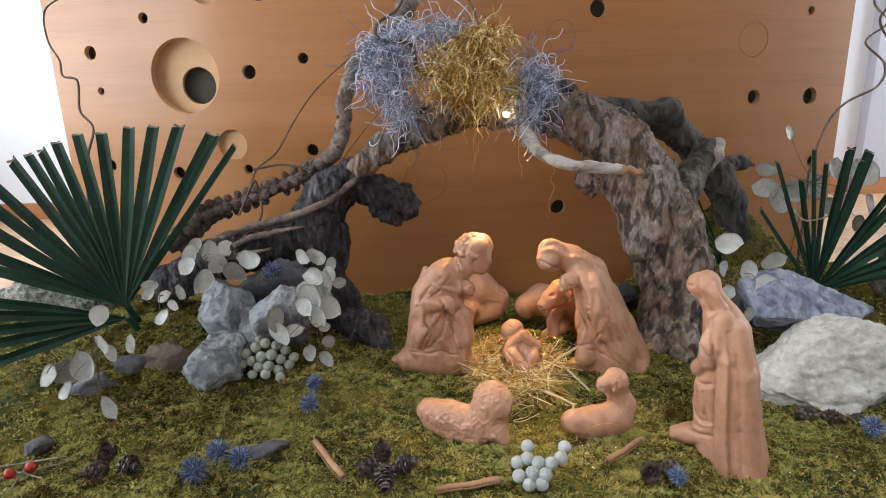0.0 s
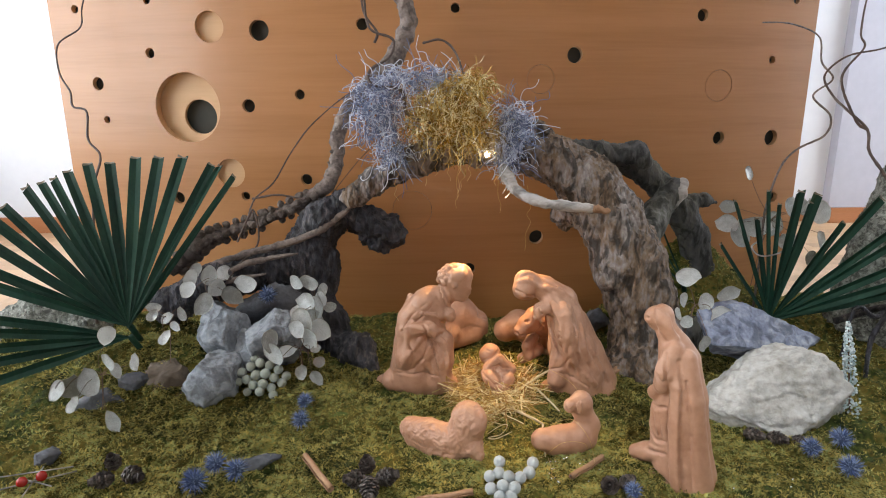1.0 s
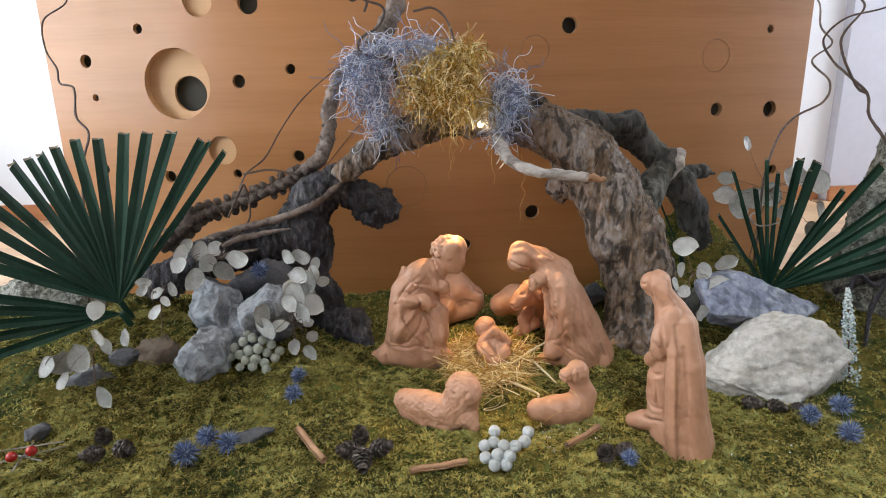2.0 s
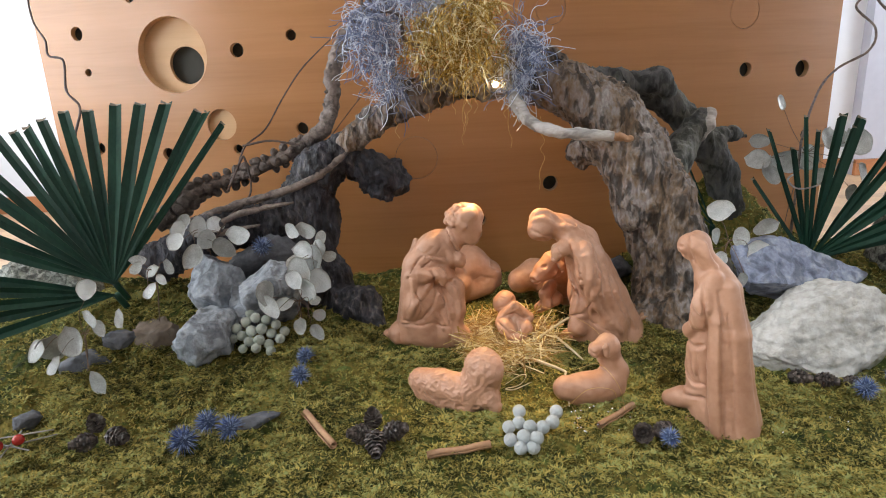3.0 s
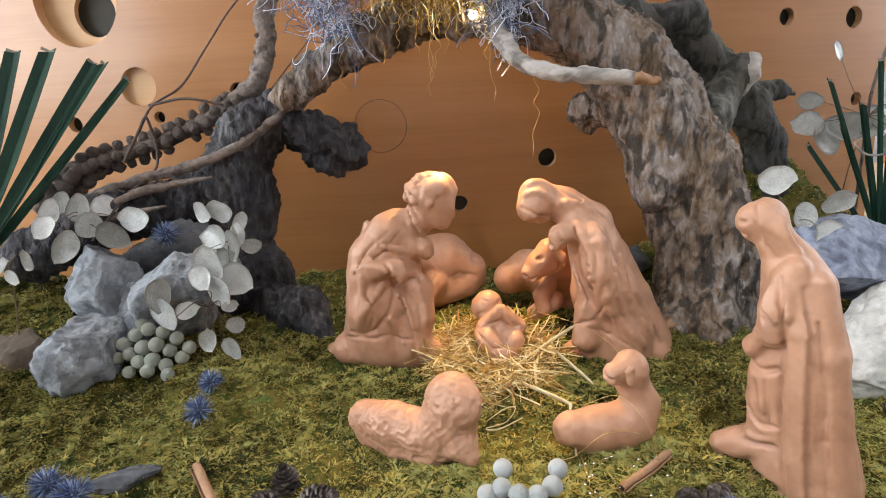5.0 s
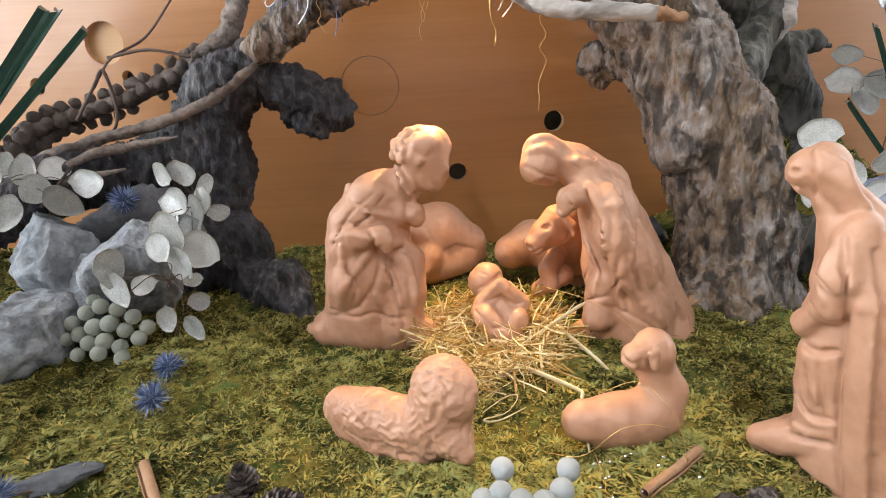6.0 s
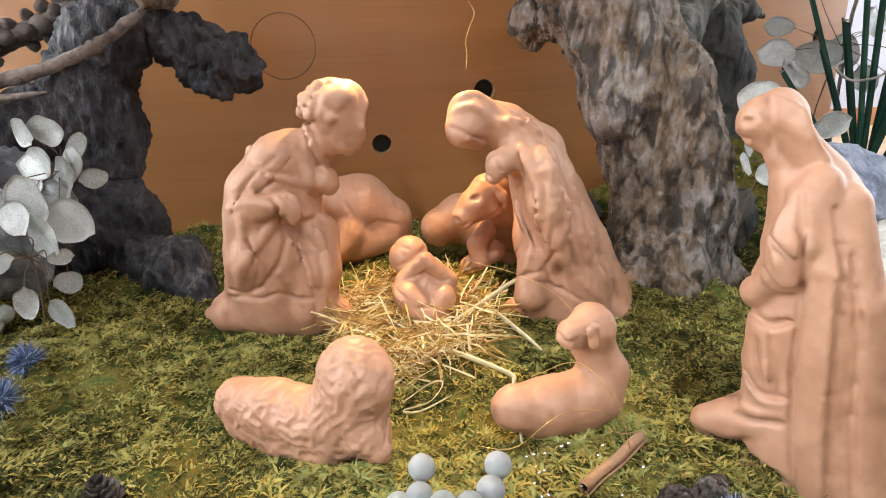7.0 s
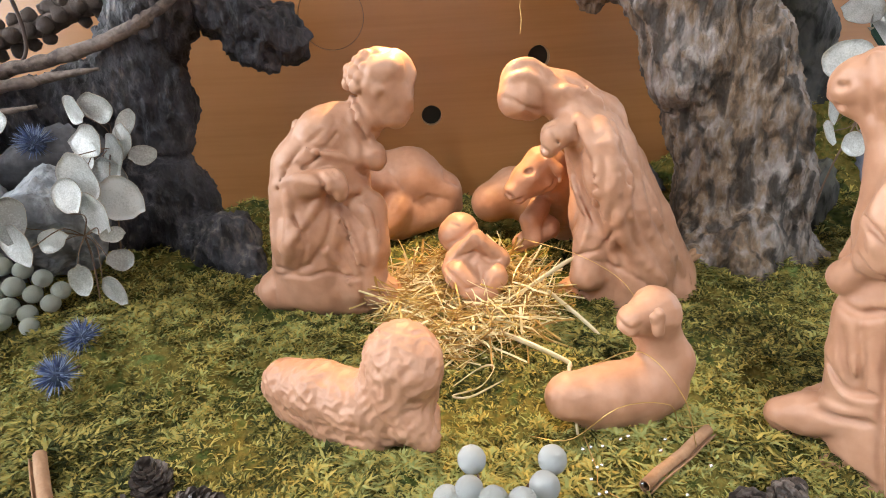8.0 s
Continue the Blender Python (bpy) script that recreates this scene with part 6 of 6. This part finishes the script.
def ribbon(pts, name="straw_ribbon", label="pale flat straw lying loose on the moss"):
    single(name, tube(pts, 24, 6, flat=0.25), M["raffia"], pts[0][:3], label, "straw", "loose pale straws")


ribbon([(0.150, 1.0, 0.03, 0.002), (0.188, 0.985, 0.026, 0.0032), (0.228, 0.90, 0.044, 0.0028), (0.2285, 0.885, 0.042, 0.0022), (0.2285, 0.856, 0.005, 0.0016)])
ribbon([(0.215, 1.07, 0.05, 0.002), (0.236, 1.05, 0.045, 0.003), (0.270, 0.985, 0.03, 0.0028), (0.287, 0.965, 0.014, 0.0016)])
ribbon([(0.138, 0.913, 0.018, 0.001), (0.164, 0.936, 0.02, 0.0012), (0.176, 0.938, 0.018, 0.0012), (0.161, 0.914, 0.015, 0.0012), (0.137, 0.906, 0.014, 0.0012), (0.151, 0.902, 0.014, 0.0012), (0.182, 0.923, 0.014, 0.0008)])
ribbon([(0.20, 1.02, 0.04, 0.002), (0.26, 1.045, 0.065, 0.0026), (0.275, 1.05, 0.07, 0.002)])
ribbon([(0.13, 0.965, 0.02, 0.002), (0.185, 0.985, 0.026, 0.0026), (0.20, 1.0, 0.03, 0.0015)])


# ---- curled threads on the arch ----
def curl(p, d, length, r, rng, turn, n, gravity=0.0):
    pts = []
    q, v = Vector(p), Vector(d).normalized()
    ax = Vector((rng.gauss(0, 1), rng.gauss(0, 1), rng.gauss(0, 1))).normalized()
    w = rng.uniform(-turn, turn)
    for i in range(n):
        pts.append((*q, r))
        v = (Matrix.Rotation(w, 3, ax) @ v + Vector((rng.uniform(-1, 1), rng.uniform(-1, 1), rng.uniform(-1, 1))) * 0.12 + Vector((0, 0, -gravity))).normalized()
        if rng.random() < 0.15:
            w = rng.uniform(-turn, turn)
        q = q + v * length / n
    return tube(pts, n, 3)


def threads(name, blobs, count, length, r, turn, n, material, label, seed, gravity=0.02):
    rng = random.Random(seed)
    geos = []
    weights = [b[6] for b in blobs]
    for _ in range(count):
        cx, cy, cz, rx, ry, rz, _w = rng.choices(blobs, weights)[0]
        d = Vector((rng.gauss(0, 1), rng.gauss(0, 1), rng.gauss(0, 1))).normalized() * rng.uniform(0.25, 1) ** 0.5
        geos.append(curl((cx + d.x * rx, cy + d.y * ry, cz + d.z * rz), (rng.gauss(0, 1), rng.gauss(0, 1), rng.gauss(0, 1)), length * rng.uniform(0.5, 1.2), r, rng, turn, n, gravity))
    x, y, z = blobs[0][:3]
    return single(name, join(geos), material, (x, y, z - blobs[0][5]), label, "angel hair", kind="stuff")


threads("blue_angel_hair", [(-0.055, 1.2, 0.575, 0.055, 0.05, 0.06, 5), (-0.03, 1.2, 0.50, 0.035, 0.04, 0.05, 2), (0.03, 1.21, 0.63, 0.09, 0.045, 0.018, 3), (0.215, 1.175, 0.535, 0.03, 0.04, 0.055, 3), (0.20, 1.165, 0.475, 0.02, 0.02, 0.04, 1)],
        1150, 0.085, 0.00075, 0.8, 18, M["blue_thread"], "curly blue-silver metallic threads draped over the driftwood", 31, 0.07)
threads("gold_angel_hair", [(0.095, 1.175, 0.58, 0.07, 0.055, 0.05, 6), (0.11, 1.165, 0.53, 0.075, 0.05, 0.045, 3), (0.13, 1.18, 0.62, 0.045, 0.04, 0.02, 2), (0.03, 1.17, 0.55, 0.03, 0.04, 0.05, 1)],
        1400, 0.06, 0.0007, 0.8, 14, M["gold_thread"], "frizzy gold metallic threads heaped on the driftwood arch", 32, 0.14)


def hanging():
    rng = random.Random(33)
    geos = []
    for x, y, z0, z1 in ((0.099, 1.17, 0.5, 0.375), (0.112, 1.168, 0.5, 0.41), (0.187, 1.165, 0.5, 0.365), (0.125, 1.165, 0.5, 0.43), (0.085, 1.168, 0.5, 0.43), (0.06, 1.17, 0.5, 0.44), (0.145, 1.165, 0.5, 0.435),
                         (0.105, 1.16, 0.5, 0.395), (-0.02, 1.18, 0.45, 0.39), (0.035, 1.175, 0.5, 0.42), (0.245, 1.165, 0.42, 0.285), (0.175, 1.16, 0.5, 0.42)):
        pts, q = [], Vector((x, y, z0))
        for i in range(10):
            f = i / 9
            pts.append((x + rng.uniform(-0.006, 0.006), y + rng.uniform(-0.004, 0.004), z0 + (z1 - z0) * f, 0.0005))
        geos.append(tube(pts, 26, 3))
    single("hanging_gold_strands", join(geos), M["copper"], (0.1, 1.17, 0.37), "thin crinkled gold strands hanging from the arch", "angel hair", kind="stuff")


hanging()


# ---- small spotlight under the arch ----
def build_lamp():
    t = thing("spotlight", (0.165, 1.215, 0.5), "tiny glowing warm light fixed under the arch", "lamp")
    part("housing", tube([(0.163, 1.216, 0.492, 0.004), (0.163, 1.202, 0.484, 0.007), (0.163, 1.199, 0.482, 0.0075)], 8, 12), M["lamp_metal"], t)
    part("bulb", rock((0.163, 1.194, 0.480), (0.006, 0.006, 0.006), 2, 0.0, 0, 3), M["lamp_glow"], t, "glowing warm white bulb").visible_shadow = False


build_lamp()


# ---- twigs and vines ----
def twig(pts, r0, r1, label, name="willow_twig", mat="twig", group="curly twigs"):
    k = len(pts)
    geo = tube([(*p, r0 + (r1 - r0) * i / (k - 1)) for i, p in enumerate(pts)], 14 * k, 7, 0.25, 120)
    return single(name, geo, M[mat], pts[0], label, "twig", group)


twig([(-0.74, 1.34, 0.08), (-0.73, 1.36, 0.26), (-0.723, 1.38, 0.390), (-0.712, 1.41, 0.463), (-0.744, 1.43, 0.501), (-0.749, 1.45, 0.564), (-0.784, 1.46, 0.577), (-0.79, 1.47, 0.609), (-0.819, 1.49, 0.654), (-0.818, 1.5, 0.717), (-0.777, 1.53, 0.758), (-0.776, 1.55, 0.804), (-0.75, 1.54, 0.86)],
     0.0032, 0.0016, "wavy brown willow twig rising before the panel")
twig([(0.055, 1.17, 0.54), (0.041, 1.17, 0.547), (0.002, 1.175, 0.563), (-0.008, 1.18, 0.606), (-0.063, 1.19, 0.617), (-0.068, 1.2, 0.644), (-0.029, 1.2, 0.670), (-0.022, 1.2, 0.702), (-0.065, 1.2, 0.722), (-0.074, 1.2, 0.773), (-0.07, 1.2, 0.84)],
     0.0036, 0.0022, "curly willow twig winding over the blue threads")
twig([(0.125, 1.2, 0.60), (0.116, 1.22, 0.638), (0.1, 1.24, 0.683), (0.073, 1.25, 0.705), (0.036, 1.25, 0.699)], 0.002, 0.0025, "thin curved twig with pale buds above the arch")
twig([(-0.06, 1.25, 0.70), (-0.055, 1.24, 0.72), (-0.08, 1.24, 0.76), (-0.085, 1.24, 0.84)], 0.0028, 0.002, "thin twig standing up behind the arch")
twig([(0.80, 1.27, 0.10), (0.80, 1.27, 0.25), (0.794, 1.26, 0.346), (0.802, 1.24, 0.437), (0.821, 1.22, 0.48), (0.864, 1.2, 0.511), (0.87, 1.2, 0.55), (0.828, 1.2, 0.590), (0.864, 1.2, 0.623), (0.856, 1.23, 0.657), (0.855, 1.25, 0.709), (0.81, 1.28, 0.737), (0.76, 1.3, 0.742)],
     0.0028, 0.0015, "pale brown curly willow twig beside the panel", "willow_twig", "grey_bark")
twig([(1.0, 1.1, 0.08), (0.95, 1.05, 0.35), (0.891, 1.05, 0.443), (0.875, 1.08, 0.487), (0.878, 1.1, 0.528), (0.847, 1.12, 0.564), (0.836, 1.15, 0.590), (0.813, 1.15, 0.628), (0.817, 1.1, 0.661), (0.85, 1.05, 0.673), (0.90, 1.03, 0.70)],
     0.0034, 0.0014, "dark curly willow branch at the edge of the moss")
twig([(0.878, 1.1, 0.528), (0.86, 1.11, 0.545), (0.827, 1.12, 0.622), (0.847, 1.1, 0.676), (0.837, 1.1, 0.701), (0.838, 1.1, 0.759), (0.85, 1.1, 0.82)], 0.0028, 0.0014, "thin dark curly willow shoot")
twig([(-0.36, 1.22, 0.30), (-0.345, 1.25, 0.34), (-0.337, 1.3, 0.378), (-0.306, 1.35, 0.406), (-0.274, 1.4, 0.466), (-0.224, 1.41, 0.53), (-0.145, 1.40, 0.593), (-0.09, 1.37, 0.62)], 0.0022, 0.0013, "thin brown vine leaning over the screw branch", "vine")
twig([(-0.343, 1.3, 0.378), (-0.285, 1.3, 0.386), (-0.228, 1.3, 0.374)], 0.0025, 0.002, "short brown vine lying over the screw branch", "vine")
twig([(-0.345, 1.25, 0.34), (-0.33, 1.255, 0.36), (-0.325, 1.25, 0.29), (-0.36, 1.2, 0.25), (-0.39, 1.15, 0.2)], 0.0025, 0.0018, "brown vine hanging from the screw branch", "vine")
twig([(-0.176, 1.35, 0.378), (-0.114, 1.38, 0.451), (-0.05, 1.38, 0.514)], 0.0012, 0.001, "thin reddish tendril before the panel", "vine", "stem")
twig([(0.78, 1.24, 0.28), (0.75, 1.22, 0.27), (0.76, 1.2, 0.255), (0.80, 1.2, 0.26), (0.83, 1.21, 0.28), (0.85, 1.22, 0.30)], 0.0022, 0.0014, "pale curled twig among the palm blades", "willow_twig", "pale_wood")
twig([(0.95, 1.2, 0.10), (1.0, 1.12, 0.16), (0.96, 1.1, 0.10), (0.92, 1.05, 0.03)], 0.008, 0.004, "dark crooked root lying at the moss edge", "root", "dark_bark")
twig([(1.05, 1.15, 0.18), (0.98, 1.12, 0.14), (0.93, 1.12, 0.16), (0.90, 1.1, 0.06)], 0.007, 0.003, "dark forked root lying at the moss edge", "root", "dark_bark")


# ---- light wire round the lamb ----
def build_wire():
    t = thing("light_wire", (0.25, 0.85, 0.0), "thin gold wire with tiny silver beads laid over the lamb", "decoration")
    paths = [[(0.19, 0.85, 0.012), (0.217, 0.835, 0.018), (0.247, 0.822, 0.052), (0.285, 0.83, 0.045), (0.30, 0.84, 0.018), (0.33, 0.85, 0.01)],
             [(0.23, 0.84, 0.075), (0.268, 0.845, 0.08), (0.292, 0.826, 0.055), (0.30, 0.815, 0.02)],
             [(0.23, 0.845, 0.012), (0.229, 0.81, 0.012), (0.227, 0.796, 0.01), (0.24, 0.78, 0.01)], [(0.225, 1.06, 0.09), (0.27, 1.02, 0.085), (0.31, 1.01, 0.06), (0.33, 0.99, 0.03)]]
    for p in paths:
        part("wire", tube([(*q, 0.0004) for q in p], 24, 4), M["copper"], t)
    rng = random.Random(5)
    for i in range(26):
        x, y = (0.229 + rng.uniform(-0.006, 0.006), rng.uniform(0.77, 0.84)) if i < 12 else (rng.uniform(0.24, 0.31), rng.uniform(0.78, 0.84))
        if i > 20:
            x, y = 0.47 + rng.uniform(0, 0.16), 0.74 + rng.uniform(0, 0.06)
        c = (x, y, ground(x, y) + 0.009)
        part("bead", rock(c, (0.0016, 0.0016, 0.0016), i, 0.3, 0, 1), M["silver_dots"], t)


build_wire()


# ---- parquet and moss fronds ----
def build_parquet():
    floor = bpy.data.objects["floor"]
    v, f = box((-0.299, -0.0345, 0), (0.299, 0.0345, 0.011))
    me = mesh_of("plank", v, f, M["parquet"], False)
    n = 0
    for i in range(-5, 6):
        for j in range(0, 27):
            x, y = i * 0.6 + (0.3 if j % 2 else 0), 1.25 + j * 0.07
            if n >= 290 or x < -2.11 or (-0.75 < x < 0.75 and y < 1.9):
                continue
            p = new("plank", me)
            p.parent = floor
            p.location = Vector((x, y, FLOOR - 0.0119)) - floor.location
            n += 1


build_parquet()


def build_fronds():
    rng = np.random.default_rng(4)
    px = np.concatenate([rng.uniform(-1.02, 1.3, 60000), rng.uniform(-0.62, 0.72, 150000)])
    py = np.concatenate([rng.uniform(0.47, 1.5, 60000), rng.uniform(0.62, 1.16, 150000)])
    ok = py < PANEL_Y + (px - PANEL_X) ** 2 / (2 * PANEL_R) - 0.01
    px, py = px[ok], py[ok]
    pz, dens = np.empty(len(px)), np.empty(len(px))
    for i, (x, y) in enumerate(zip(px.tolist(), py.tolist())):
        p = Vector((x, y, 0))
        pz[i] = ground(x, y) + tufts(p) - 0.0015
        dens[i] = noise.noise(p * 14) + 0.9 * noise.noise(p * 52)
    keep = rng.random(len(px)) < np.clip(0.75 + dens, 0.25, 1)
    px, py, pz, dens = px[keep], py[keep], pz[keep], dens[keep]
    h = 0.0027 + 0.0034 * np.clip(dens + 0.5, 0, 1.5) + 0.0035 * rng.random(len(px)) ** 4
    blades = 4
    X, Y, Z, Hh = (np.repeat(v, blades) for v in (px, py, pz, h))
    m = len(X)
    a = rng.uniform(0, 2 * np.pi, m)
    lean, l = rng.uniform(0.5, 1.7, m), rng.uniform(0.4, 1.15, m)
    dx, dy = np.cos(a), np.sin(a)
    w = Hh * 0.13 + 0.00014
    mx, my, mz = X + dx * Hh * lean * 0.45, Y + dy * Hh * lean * 0.45, Z + Hh * l * 0.7
    tx, ty, tz = X + dx * Hh * lean * 1.15, Y + dy * Hh * lean * 1.15, Z + Hh * l * np.where(lean < 0.8, 1.05, 0.75)
    v = np.stack([np.stack([X - dy * w, Y + dx * w, Z], -1), np.stack([X + dy * w, Y - dx * w, Z], -1), np.stack([mx + dy * w, my - dx * w, mz], -1),
                  np.stack([mx - dy * w, my + dx * w, mz], -1), np.stack([tx, ty, tz], -1)], 1).reshape(-1, 3)
    base = np.array((0.1, 0.9, 0.0))
    k = np.arange(m) * 5
    tris = np.stack([k, k + 1, k + 2, k, k + 2, k + 3, k + 3, k + 2, k + 4], -1).reshape(-1, 3)
    me = bpy.data.meshes.new("moss_fronds")
    me.vertices.add(len(v))
    me.vertices.foreach_set("co", (v - base).ravel())
    me.loops.add(tris.size)
    me.loops.foreach_set("vertex_index", tris.ravel())
    me.polygons.add(len(tris))
    me.polygons.foreach_set("loop_start", np.arange(0, tris.size, 3))
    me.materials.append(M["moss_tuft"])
    me.update(calc_edges=True)
    ob = new("moss_fronds", me)
    ob.location = base
    tagged(ob, "short feathery green and yellow moss fronds", "moss", kind="stuff")


build_fronds()
